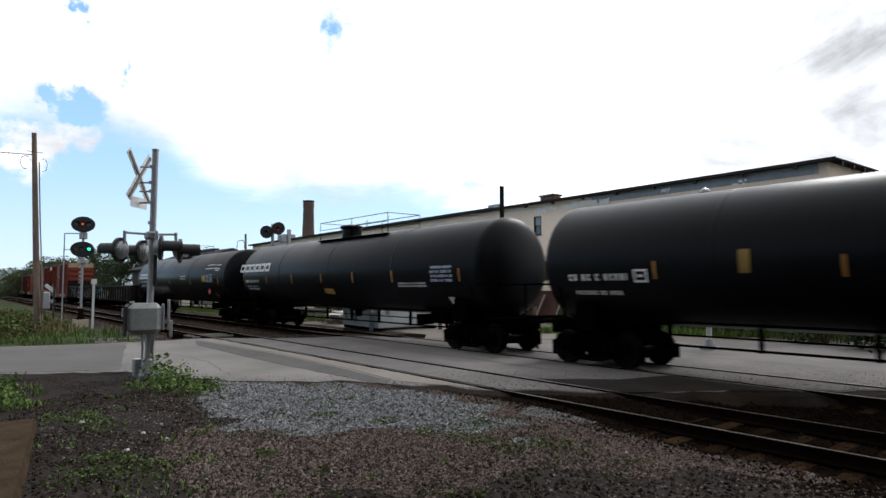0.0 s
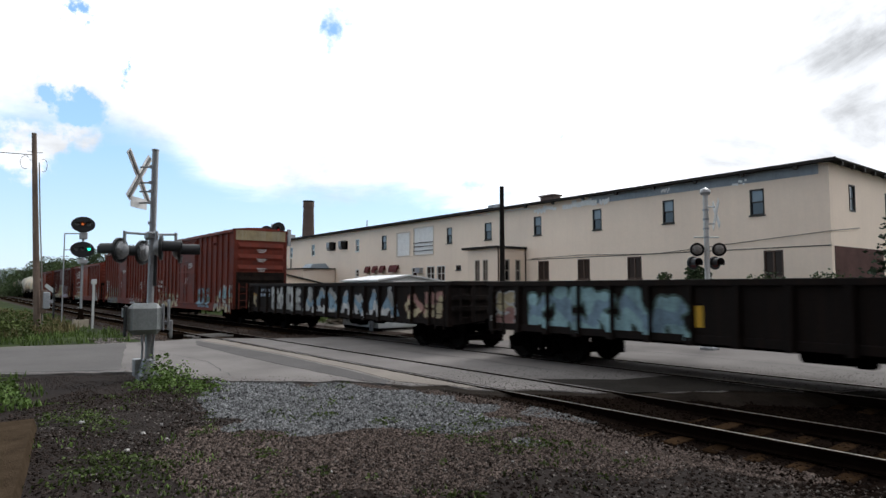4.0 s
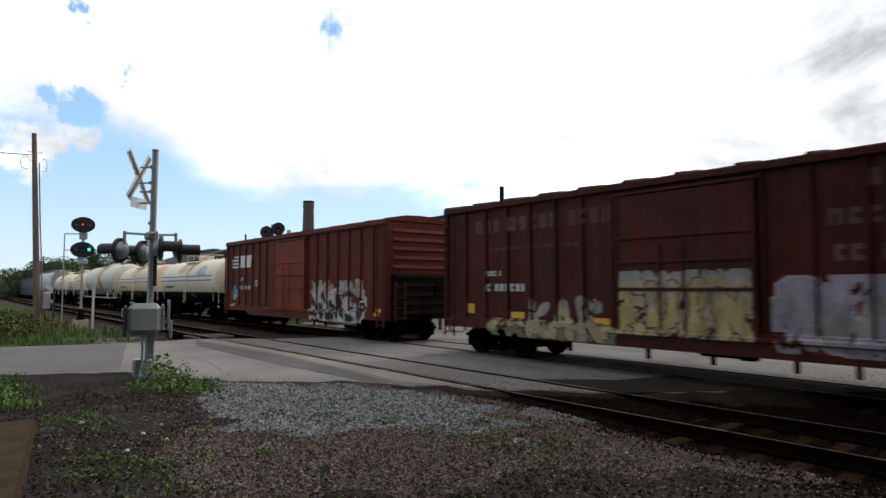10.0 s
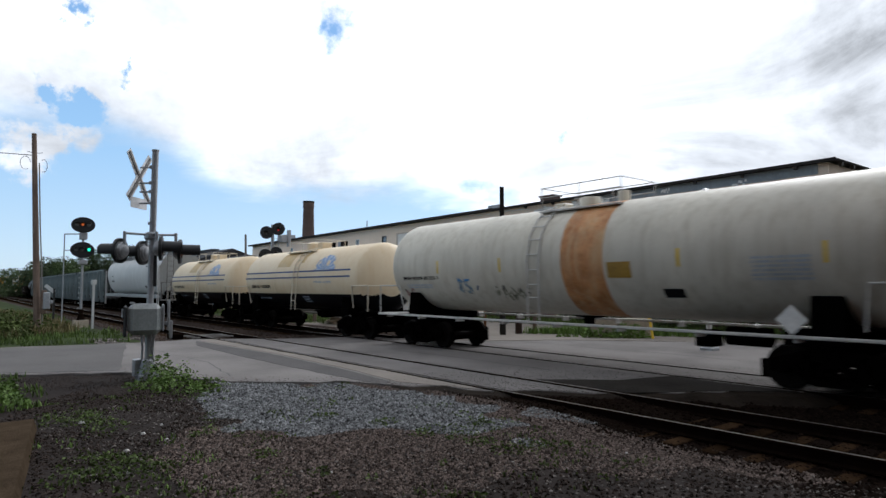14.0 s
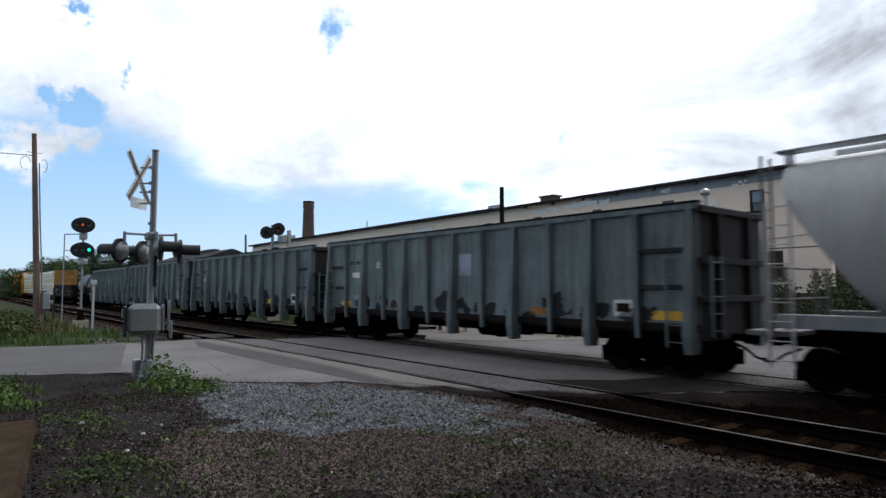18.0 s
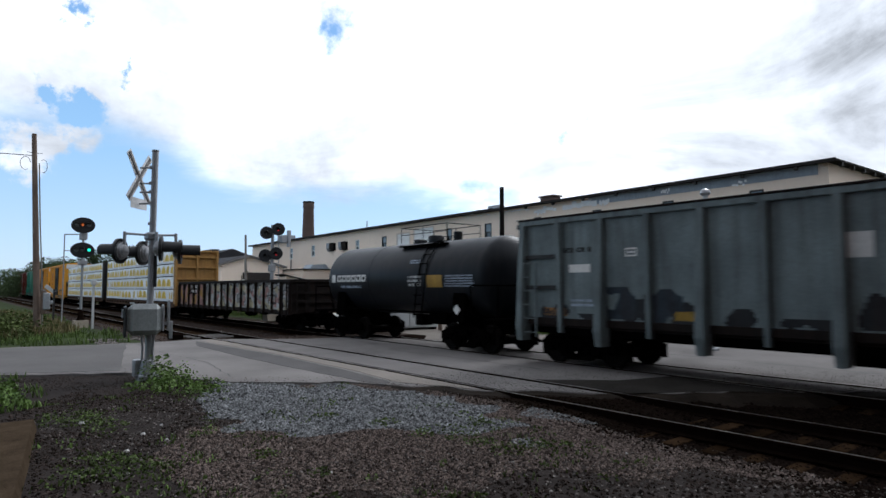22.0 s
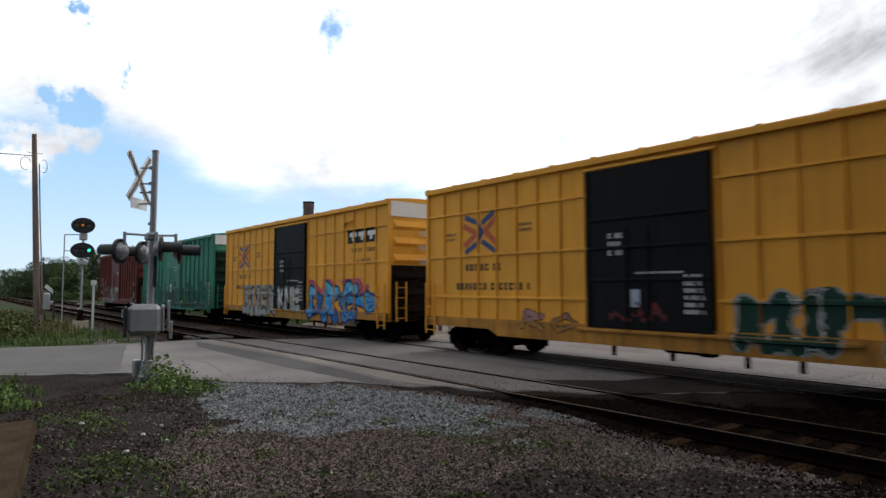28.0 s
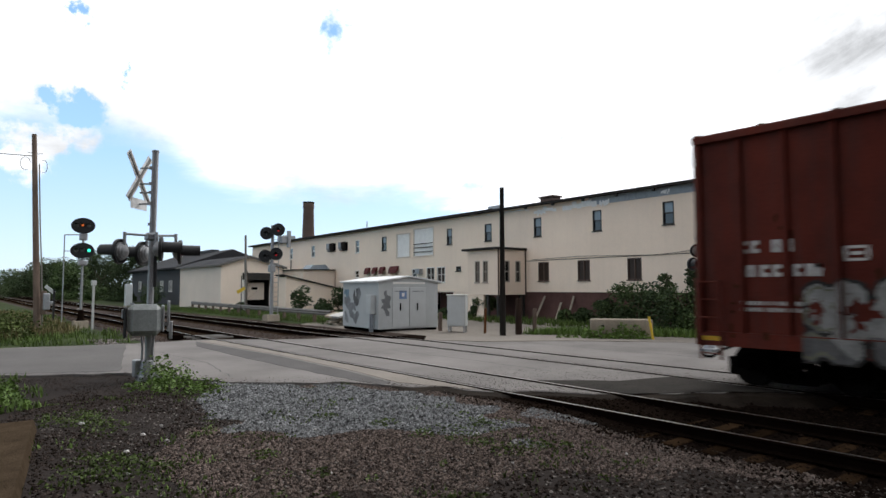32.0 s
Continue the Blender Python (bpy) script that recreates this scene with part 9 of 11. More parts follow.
def ring_lamp(name, parent, at, face, mt_back="case_grey", disc=0.34, visor=0.40):
    """A flasher: round backing plate, domed housing behind, hooded lens before it; face is its heading in degrees."""
    m = Matrix.Translation(at) @ Matrix.Rotation(radians(face), 4, "Z")
    p = part(name, Geo().lathe([(0.0, 0.001), (0.0, disc), (0.02, disc), (0.025, disc - 0.02), (0.025, 0.001)], 0, seg=28), M["lamp_black"], parent, "round black flasher plate with a hooded lens", at=m, smooth=True)
    part("housing", Geo().lathe([(-0.002, disc * 0.74), (-0.05, disc * 0.72), (-0.055, disc * 0.66), (-0.10, disc * 0.60), (-0.105, disc * 0.53), (-0.14, disc * 0.45), (-0.145, disc * 0.36), (-0.165, disc * 0.2), (-0.17, 0.001)], 0, seg=24), M[mt_back], p, "grey domed lamp housing", smooth=True)
    part("rim", Geo().lathe([(-0.035, disc + 0.004), (0.028, disc + 0.004), (0.028, disc - 0.012), (-0.035, disc - 0.012), (-0.035, disc + 0.004)], 0, seg=28), M["lamp_black"], p, smooth=True)
    part("visor", Geo().lathe([(0.02, 0.165), (visor, 0.16), (visor, 0.15), (0.02, 0.15)], 0, seg=20, arc=(-25, 205)), M["lamp_black"], p, "long black hood", smooth=True)
    part("lens", Geo().lathe([(0.03, 0.15), (0.05, 0.10), (0.06, 0.001)], 0, seg=20), M["lens_dark"], p, "dark red lens", smooth=True)
    return p


def mast_bands(parent, zs, r):
    for z in zs:
        part("clamp", Geo().lathe([(z - 0.03, r + 0.012), (z + 0.03, r + 0.012), (z + 0.03, r), (z - 0.03, r), (z - 0.03, r + 0.012)], 2, seg=14), M["steel_galv"], parent)


def crossing_signal():
    at = Vector((-14.88, 3.66, -0.06))
    c = thing("crossing_signal", "grey steel crossing signal mast with crossbuck and four dark flashers", "crossing signal", at, "crossing signals")
    r = 0.072
    right, fwd = Vector((0.6325, 0.7745, 0)), Vector((-0.7745, 0.6325, 0))
    part("mast", Geo().cyl((0, 0, 0.4), (0.035, 0.03, 5.14), r, r * 0.96, 18).cyl((0.035, 0.03, 5.14), (0.035, 0.03, 5.18), r * 1.1, r * 1.1, 18), M["alu"], c, smooth=True)
    part("base", Geo().soft(-0.2, 0.2, -0.2, 0.2, 0.0, 0.14, 0.02).lathe([(0.14, 0.19), (0.30, 0.16), (0.44, 0.13), (0.47, 0.10)], 2, seg=14).soft(-0.30, -0.06, -0.26, -0.05, 0.08, 0.46, 0.02), M["steel_galv"], c, "cast junction base")
    # relay case turned and sized to fit the camera's view
    m = Matrix.Rotation(radians(78), 4, "Z")
    box = part("relay_case", Geo().soft(-0.44, 0.25, -0.42, 0.16, 1.02, 1.70, 0.11), M["case_grey"], c, "rounded grey relay case", at=m)
    part("case_lid", Geo().soft(-0.51, -0.445, -0.40, 0.18, 0.98, 1.66, 0.03), M["lamp_black"], box)
    part("latch", Geo().soft(-0.55, -0.51, -0.30, -0.20, 1.40, 1.60, 0.015).soft(-0.40, -0.30, -0.20, -0.14, 1.70, 1.74, 0.01), M["steel_galv"], box)
    part("side_plate", Geo().soft(0.255, 0.295, -0.35, 0.1, 1.10, 1.68, 0.01).soft(0.36, 0.41, -0.30, -0.12, 1.10, 1.78, 0.012).soft(0.25, 0.38, -0.2, -0.16, 1.22, 1.30, 0.01).soft(0.40, 0.47, -0.28, -0.2, 0.93, 1.32, 0.012), M["alu"], box)
    for dx in (-0.16, -0.06, 0.12):
        p = right * dx
        part("conduit", Geo().tube([(p.x, p.y, 1.02), (p.x * 0.8, p.y * 0.8, 0.7), (p.x * 0.9, p.y * 0.9, 0.42)], 0.025, 8), M["steel_galv"], c)
    # light brackets
    part("bracket", Geo().soft(-0.13, 0.13, -0.13, 0.13, 3.12, 3.30, 0.04), M["steel_galv"], c)
    for a, b in ((right * -0.46 + fwd * -0.28, right * 0.0), (right * -0.22 + fwd * 0.26, right * 0.0), (right * 0.20 + fwd * -0.18, right * 0.0), (right * 0.44 + fwd * 0.26, right * 0.0)):
        g = Geo().tube([(a.x, a.y, 3.26), (b.x, b.y, 3.24)], 0.026, 8)
        g.cyl((a.x, a.y, 3.02), (a.x, a.y, 3.30), 0.035, seg=8)
        part("cross_arm", g, M["steel_galv"], c)
    for off, face, dz in ((right * -0.46 + fwd * -0.28, -133, -0.05), (right * -0.22 + fwd * 0.26, -133, -0.07), (right * 0.20 + fwd * -0.18, 70, 0.01), (right * 0.44 + fwd * 0.26, 68, -0.04)):
        n = Vector((math.cos(radians(face)), math.sin(radians(face)), 0))
        q = off + n * 0.10
        ring_lamp("flasher", c, (q.x, q.y, 2.92 + dz), face, "alu", 0.275, 0.42)
    # black side board on the mast
    b = right * 0.10
    part("side_board", Geo().soft(b.x - 0.035, b.x + 0.035, b.y - 0.035, b.y + 0.035, 2.08, 2.78, 0.01), M["lamp_black"], c)
    # crossbuck facing the road, seen from its side
    face = Matrix.Rotation(radians(-133), 4, "Z")
    n = Vector((math.cos(radians(-133)), math.sin(radians(-133)), 0))
    cb = part("crossbuck", Geo().cyl((0, 0, 3.96), (0.30, 0, 3.96), 0.022, seg=6).cyl((0, 0, 4.42), (0.30, 0, 4.42), 0.022, seg=6).cyl((0, 0, 4.78), (0.30, 0, 4.78), 0.022, seg=6).cyl((0, 0, 4.22), (0.30, 0, 4.22), 0.022, seg=6), M["steel_galv"], c, "white crossbuck boards seen from behind", at=face)
    for a in (51, -51):
        mm = Matrix.Translation((0.32 + 0.012 * (a > 0), 0, 4.56)) @ Matrix.Rotation(radians(a), 4, "X")
        part("board", Geo().box(-0.006, 0.006, -0.68, 0.68, -0.095, 0.095), M["board_grey"], cb, "grey-backed crossbuck board", at=mm)
        part("stiffener", Geo().box(-0.028, -0.0065, -0.66, 0.66, -0.03, 0.03), M["dull_steel"], cb, at=mm)
    part("track_sign", Geo().box(0.31, 0.322, -0.32, 0.32, 3.84, 4.08), M["board_grey"], cb)
    mast_bands(c, (3.5, 3.96, 4.22, 4.42, 4.78), r)


crossing_signal()


def far_crossing_signal():
    at = Vector((-9.9, 19.0, -0.06))
    c = thing("crossing_signal", "white crossing signal mast with bell, crossbuck and flashers beyond the tracks", "crossing signal", at, "crossing signals")
    part("mast", Geo().cyl((0, 0, 0.3), (0, 0, 5.0), 0.085, 0.08, 16), M["rail_white"], c, smooth=True)
    part("base", Geo().soft(-0.22, 0.22, -0.22, 0.22, 0.0, 0.14, 0.02).lathe([(0.14, 0.19), (0.36, 0.13)], 2, seg=14), M["steel_galv"], c)
    part("bell", Geo().lathe([(4.98, 0.001), (5.0, 0.13), (5.07, 0.17), (5.16, 0.15), (5.24, 0.001)], 2, seg=18), M["alu"], c, smooth=True)
    m = Matrix.Rotation(radians(-51), 4, "Z")
    part("relay_case", Geo().soft(-0.42, 0.3, -0.2, 0.2, 0.95, 1.3, 0.04).soft(-0.3, -0.1, -0.22, 0.22, 1.3, 1.62, 0.03), M["rail_white"], c, at=m)
    right, fwd = Vector((0.6325, 0.7745, 0)), Vector((-0.7745, 0.6325, 0))
    for sx in (-0.40, 0.40):
        q = right * sx
        part("cross_arm", Geo().tube([(q.x, q.y, 3.62), (0, 0, 3.62)], 0.025, 8), M["rail_white"], c)
    for sx, z, f, side in ((-0.36, 3.22, 128, 1), (0.34, 3.22, 128, 1), (-0.40, 2.80, -20, -1), (0.30, 2.80, -20, -1)):
        q = right * sx - fwd * 0.12 * side
        ring_lamp("flasher", c, (q.x, q.y, z), f, "dull_steel", 0.21, 0.26)
    face = Matrix.Rotation(radians(40), 4, "Z")
    cb = part("crossbuck", Geo().cyl((0, 0, 4.05), (0.28, 0, 4.05), 0.02, seg=6).cyl((0, 0, 4.6), (0.28, 0, 4.6), 0.02, seg=6), M["steel_galv"], c, "white crossbuck boards seen edge-on", at=face)
    for a in (45, -45):
        mm = Matrix.Translation((0.30 + 0.012 * (a > 0), 0, 4.35)) @ Matrix.Rotation(radians(a), 4, "X")
        part("board", Geo().box(-0.006, 0.006, -0.58, 0.58, -0.11, 0.11), M["rail_white"], cb, at=mm)
    mast_bands(c, (3.62, 3.9, 4.2, 4.5), 0.083)


far_crossing_signal()


def oval_head(parent, at, face, lit, wide=0.55, tall=0.41):
    m = Matrix.Translation(at) @ Matrix.Rotation(radians(face), 4, "Z")
    g = Geo()
    n = 28
    ring = [(wide * math.cos(2 * math.pi * i / n), tall * math.sin(2 * math.pi * i / n)) for i in range(n)]
    v = [(0.0, a, b) for a, b in ring] + [(-0.04, a, b) for a, b in ring]
    g.add(v, [tuple(range(n)), tuple(range(n, 2 * n))] + [(i, (i + 1) % n, n + (i + 1) % n, n + i) for i in range(n)])
    p = part("signal_head", g, M["lamp_black"], parent, "black oval signal backing with round lights", at=m)
    for y, mt in lit:
        k = 0.6 if mt == "lit_amber" else 0.75 if mt == "lit_green" else 1.0
        part("lens", Geo().lathe([(0.012, 0.105 * k), (0.03, 0.08 * k), (0.035, 0.001)], 0, (0, y, 0.02), 18), M[mt], p, smooth=True)
        part("visor", Geo().lathe([(0.004, 0.14), (0.20, 0.13), (0.20, 0.12), (0.004, 0.12)], 0, (0, y, 0.02), 18, arc=(20, 160)), M["lamp_black"], p, smooth=True)
    part("case", Geo().soft(-0.32, -0.045, -0.3, 0.3, -0.2, 0.2, 0.04), M["lamp_black"], p)


def near_block_signal():
    at = (-36.7, 5.72, -0.05)
    c = thing("block_signal", "silver signal mast with two black oval heads, green and amber lit", "railway signal", at, "block signals")
    part("foundation", Geo().prism([(-0.36, 0.0), (0.36, 0.0), (0.28, 0.38), (-0.28, 0.38)], 1, -0.33, 0.33), M["concrete"], c, "concrete foundation block")
    part("mast", Geo().cyl((0, 0, 0.38), (0, 0, 5.6), 0.06, 0.055, 14), M["alu"], c, smooth=True)
    part("mast_foot", Geo().lathe([(0.38, 0.22), (0.5, 0.14), (0.9, 0.12), (0.95, 0.08)], 2, seg=14), M["rail_rust"], c, smooth=True)
    part("head_box", Geo().soft(-0.17, 0.17, -0.17, 0.17, 4.55, 4.92, 0.03).soft(-0.2, 0.2, -0.2, 0.2, 3.25, 3.5, 0.03), M["alu"], c)
    f = -14
    oval_head(c, (0.24, -0.06, 5.30), f, ((-0.02, "lit_amber"), (0.26, "lens_grey"), (-0.28, "lens_grey")))
    oval_head(c, (0.24, -0.06, 4.00), f, ((0.30, "lit_green"), (0.0, "lens_grey"), (-0.28, "lens_grey")))
    # stay post standing behind
    q = Vector((-0.6325, -0.7745, 0)) * 0.98
    g = Geo()
    g.cyl((q.x, q.y, 0.1), (q.x, q.y, 4.85), 0.03, seg=6)
    g.tube([(q.x, q.y, 4.85), (0, 0, 4.85)], 0.03, 6)
    g.tube([(q.x, q.y, 4.0), (0, 0, 4.0)], 0.022, 6)
    part("stay_post", g, M["steel_galv"], c)
    g = Geo()
    z = 1.0
    while z < 3.2:
        g.cyl((-0.1, -0.12, z), (0.12, -0.12, z), 0.022, seg=5)
        z += 0.26
    part("mast_ladder", g, M["rail_white"], c)


near_block_signal()


def far_block_signal():
    at = (-36.7, 16.1, -0.05)
    c = thing("block_signal", "silver signal mast with four round black heads, two showing red", "railway signal", at, "block signals")
    part("foundation", Geo().prism([(-0.45, 0.0), (0.45, 0.0), (0.34, 0.4), (-0.34, 0.4)], 1, -0.4, 0.4), M["concrete"], c)
    part("mast", Geo().cyl((0, 0, 0.4), (0.0, 0.0, 6.0), 0.10, 0.08, 14), M["alu"], c, smooth=True)
    part("mast_box", Geo().soft(-0.18, 0.18, -0.18, 0.18, 3.05, 3.5, 0.03), M["alu"], c)
    right, fwd = Vector((0.6325, 0.7745, 0)), Vector((-0.7745, 0.6325, 0))
    g = Geo()
    for dx in (0.10, 0.42):
        p = right * dx
        g.cyl((p.x, p.y, 0.4), (p.x, p.y, 5.6), 0.022, seg=6)
    z = 0.6
    while z < 5.6:
        a, b = right * 0.10, right * 0.42
        g.cyl((a.x, a.y, z), (b.x, b.y, z), 0.014, seg=5)
        z += 0.3
    part("ladder", g, M["alu"], c)
    g = Geo()
    for z in (4.1, 5.5):
        a, b = right * -0.5, right * 0.6
        g.tube([(a.x, a.y, z), (b.x, b.y, z)], 0.03, 6)
    part("stay", g, M["alu"], c)
    g = Geo()
    a, b = right * 0.45, right * 1.05
    g.soft(min(a.x, b.x), max(a.x, b.x), min(a.y, b.y), max(a.y, b.y), 4.85, 5.3, 0.03)
    g.soft(b.x - 0.1, b.x + 0.1, b.y - 0.1, b.y + 0.1, 4.6, 5.65, 0.02)
    part("platform", g, M["alu"], c)
    for dx, z, lit in ((-0.30, 5.48, "lens_grey"), (0.44, 5.70, "lit_red"), (-0.36, 4.05, "lens_grey"), (0.32, 4.18, "lit_red")):
        p = right * dx - fwd * 0.22
        m = Matrix.Translation((p.x, p.y, z)) @ Matrix.Rotation(radians(-32), 4, "Z")
        h = part("signal_head", Geo().lathe([(-0.03, 0.001), (-0.03, 0.40), (0.0, 0.40), (0.0, 0.001)], 0, seg=28), M["lamp_black"], c, "round black signal target", at=m)
        part("case", Geo().soft(-0.3, -0.035, -0.2, 0.2, -0.22, 0.22, 0.04), M["lamp_black"], h)
        part("visor", Geo().lathe([(0.002, 0.14), (0.25, 0.13), (0.25, 0.12), (0.002, 0.12)], 0, seg=18, arc=(-20, 200)), M["lamp_black"], h, smooth=True)
        part("lens", Geo().lathe([(0.006, 0.05), (0.02, 0.035), (0.024, 0.001)], 0, (0, 0, -0.08), 16), M[lit], h, smooth=True)


far_block_signal()


def poles():
    # utility pole with a conduit, meter box and looping wires
    c = thing("utility_pole", "weathered brown wooden utility pole beside the road", "utility pole", (-32.8, 3.45, -0.06))
    part("shaft", Geo().cyl((0, 0, 0), (-0.32, -0.38, 9.05), 0.15, 0.10, 14), M["pole_wood"], c, smooth=True)
    part("conduit", Geo().tube([(0.13, 0.17, 0.2), (0.04, 0.06, 3.0), (-0.05, -0.05, 5.0), (-0.14, -0.16, 7.7)], 0.028, 8), M["dull_steel"], c)
    part("meter_box", Geo().soft(0.16, 0.34, 0.14, 0.40, 1.10, 1.85, 0.03).soft(0.18, 0.32, 0.40, 0.52, 1.35, 1.5, 0.02), M["steel_galv"], c)
    part("ground_plate", Geo().soft(0.14, 0.24, 0.05, 0.28, 0.9, 1.95, 0.02), M["pole_wood"], c)
    g = Geo()
    pts = [(-0.28, -0.33, 8.05)]
    for i in range(1, 9):
        u = i / 8
        pts.append((-0.28 - 1.2 * u, -0.33 - 26 * u, 8.05 + 0.9 * u * u - 0.6 * u * (1 - u) * 2))
    g.tube(pts, 0.02, 5)
    loop = [(-0.3 - 0.1 + 0.0, -0.36 - 0.30 + 0.20 * math.cos(a), 7.7 + 0.30 * math.sin(a)) for a in np.linspace(0.2, 5.2, 10)]
    g.tube(loop, 0.012, 5)
    loop = [(-0.2, 0.02 + 0.14 * math.cos(a), 7.6 + 0.3 * math.sin(a)) for a in np.linspace(-2, 2.2, 8)]
    g.tube(loop, 0.012, 5)
    part("wire", g, M["frame_dark"], c)
    g = Geo()
    for y in (-0.3, 0.3):
        g.cyl((-0.28, -0.33, 8.15), (-0.28, -0.33 + y, 8.2), 0.015, seg=5)
    part("pin", g, M["steel_galv"], c)
    # dark bare pole beyond the tracks
    d = thing("bare_pole", "bare dark wooden pole standing beyond the crossing", "pole", (-19.07, 18.9, -0.08))
    part("shaft", Geo().cyl((0, 0, 0), (0.0, 0.0, 6.45), 0.135, 0.09, 12), M["pole_dark"], d, smooth=True)
    e = thing("bare_pole", "thin grey wooden pole near the dock house", "pole", (-52.2, 20.6, -0.1))
    part("shaft", Geo().cyl((0, 0, 0), (-0.1, -0.1, 6.7), 0.13, 0.09, 10), M["dull_steel"], e, smooth=True)
    s = thing("warning_post", "thin post with a slanted yellow board", "sign", (-44.0, 17.0, -0.1))
    part("post", Geo().cyl((0, 0, 0), (0, 0, 3.0), 0.03, seg=8), M["frame_dark"], s)
    part("board", Geo().box(-0.35, 0.35, -0.02, 0.0, -0.12, 0.12), M["yellow_paint"], s, at=pose(0.05, -0.04, 1.95, 0, -28, 38))
    # marker posts by the near track
    p = thing("marker_post", "slim white post with a small square top", "post", (-34.8, 5.95, -0.06))
    part("post", Geo().soft(-0.05, 0.05, -0.05, 0.05, 0, 2.2, 0.01), M["rail_white"], p)
    part("top", Geo().soft(-0.15, 0.15, -0.1, 0.1, 2.2, 2.45, 0.02), M["rail_white"], p)
    b = thing("whistle_post", "black post carrying a tilted white plate", "sign", (-41.9, 5.15, -0.06))
    part("post", Geo().soft(-0.05, 0.05, -0.05, 0.05, 0, 2.0, 0.01), M["lamp_black"], b)
    part("plate", Geo().box(-0.32, 0.32, -0.01, 0.01, -0.1, 0.1), M["rail_white"], b, at=pose(-0.12, -0.2, 2.0, 0, 38, 55))
    g = thing("service_cabinet", "tall white cabinet beside the western track", "cabinet", (-78.5, 17.0, -0.1))
    part("body", Geo().soft(-0.4, 0.4, -0.35, 0.35, 0.1, 2.6, 0.03), M["shed_white"], g)
    part("plinth", Geo().box(-0.45, 0.45, -0.4, 0.4, 0, 0.1), M["concrete"], g)


poles()


def equipment_shed():
    c = thing("equipment_shed", "white metal equipment hut with a gabled roof and grey tags", "hut", pose(-26.06, 17.75, -0.08, 0, 0, -5.5))
    lx, ly, h, pk = 1.97, 1.65, 2.38, 2.62
    part("shell", Geo().box(-lx, lx, -ly, ly, 0.14, h), M["shed_white"], c)
    part("gable", Geo().prism([(-ly, h), (ly, h), (0, pk - 0.05)], 0, -lx, lx), M["shed_white"], c)
    for s in (-1, 1):
        part("roof", Geo().prism([(s * (ly + 0.14), h - 0.04), (0, pk - 0.02), (0, pk + 0.05), (s * (ly + 0.14), h + 0.03)], 0, -lx - 0.12, lx + 0.12), M["board_grey"], c)
    part("skid", Geo().box(-lx + 0.05, lx - 0.05, -ly + 0.05, -ly + 0.2, 0, 0.14), M["under_black"], c)
    part("skid", Geo().box(-lx + 0.05, lx - 0.05, ly - 0.2, ly - 0.05, 0, 0.14), M["under_black"], c)
    for y in (-0.95, 0.0):
        d = part("door", Geo().soft(lx + 0.005, lx + 0.035, y + 0.02, y + 0.93, 0.2, 2.1, 0.008), M["shed_white"], c, "white double door leaf")
        part("handle", Geo().soft(lx + 0.035, lx + 0.08, y + 0.42, y + 0.48, 1.0, 1.35, 0.01), M["under_black"], d)
        part("louvre", Geo().soft(lx + 0.036, lx + 0.05, y + 0.15, y + 0.8, 1.9, 1.93, 0.004), M["shed_tag"], d)
    part("gable_vent", Geo().soft(lx + 0.004, lx + 0.02, -0.9, 0.9, 2.26, 2.36, 0.005), M["trim_white"], c)
    part("notice", Geo().box(lx + 0.037, lx + 0.045, -0.55, -0.15, 1.55, 1.95), M["logo_blue"], c, "blue and white notice")
    part("notice_mark", Geo().box(lx + 0.046, lx + 0.049, -0.42, -0.28, 1.66, 1.84), M["trim_white"], c)
    part("meter_box", Geo().soft(lx - 0.75, lx - 0.25, -ly - 0.28, -ly - 0.004, 0.85, 1.75, 0.02), M["shed_white"], c)
    part("conduit", Geo().cyl((lx - 0.6, -ly - 0.12, 0.0), (lx - 0.6, -ly - 0.12, 0.86), 0.05, seg=8).cyl((lx - 0.38, -ly - 0.12, 0.0), (lx - 0.38, -ly - 0.12, 0.86), 0.05, seg=8), M["steel_galv"], c)
    for a, b, z0, z1, sd, cl in ((-1.85, -1.25, 1.55, 2.0, 8, "paleblue"), (-1.8, -1.0, 0.95, 1.75, 1, "dove"), (-1.35, -0.45, 0.55, 1.35, 3, "dove"), (-0.75, 0.0, 0.25, 0.95, 13, "dove"), (-0.75, -0.05, 1.15, 2.05, 5, "grey"), (-0.3, 0.15, 1.5, 2.1, 11, "dove"), (-1.75, -1.3, 0.3, 0.9, 17, "dove")):
        blot(c, a, b, z0, z1, lambda x, z: -ly, cl, sd, 0.025, -0.10, "grey sprayed tag", 2.6)
    g = Geo()
    for k in range(600):
        y, z = -1.5 + 0.025 * (k % 20), 0.75 + 0.04 * (k // 20)
        if noise.noise((y * 5, z * 4, 2.2)) + 0.5 * (1 - ((y + 1.26) / 0.24) ** 2 - ((z - 1.35) / 0.6) ** 2) > 0.05:
            g.box(lx + 0.003, lx + 0.006, y, y + 0.025, z, z + 0.04)
    part("tag", g, M["shed_tag"], c, "grey sprayed tag by the door")
    # small cabinet on legs
    k = thing("signal_cabinet", "white metal signal cabinet on short legs", "cabinet", pose(-21.9, 18.75, -0.08, 0, 0, 38))
    part("body", Geo().soft(-0.43, 0.43, -0.3, 0.3, 0.3, 1.72, 0.02), M["shed_white"], k)
    part("lid", Geo().soft(-0.47, 0.47, -0.34, 0.34, 1.72, 1.77, 0.01), M["trim_white"], k)
    part("door", Geo().soft(-0.38, 0.38, -0.325, -0.302, 0.36, 1.66, 0.005), M["shed_white"], k)
    for z in (0.95, 1.0):
        part("latch", Geo().soft(-0.46, -0.40, -0.34, -0.3, z - 0.03, z + 0.03, 0.005), M["under_black"], k)
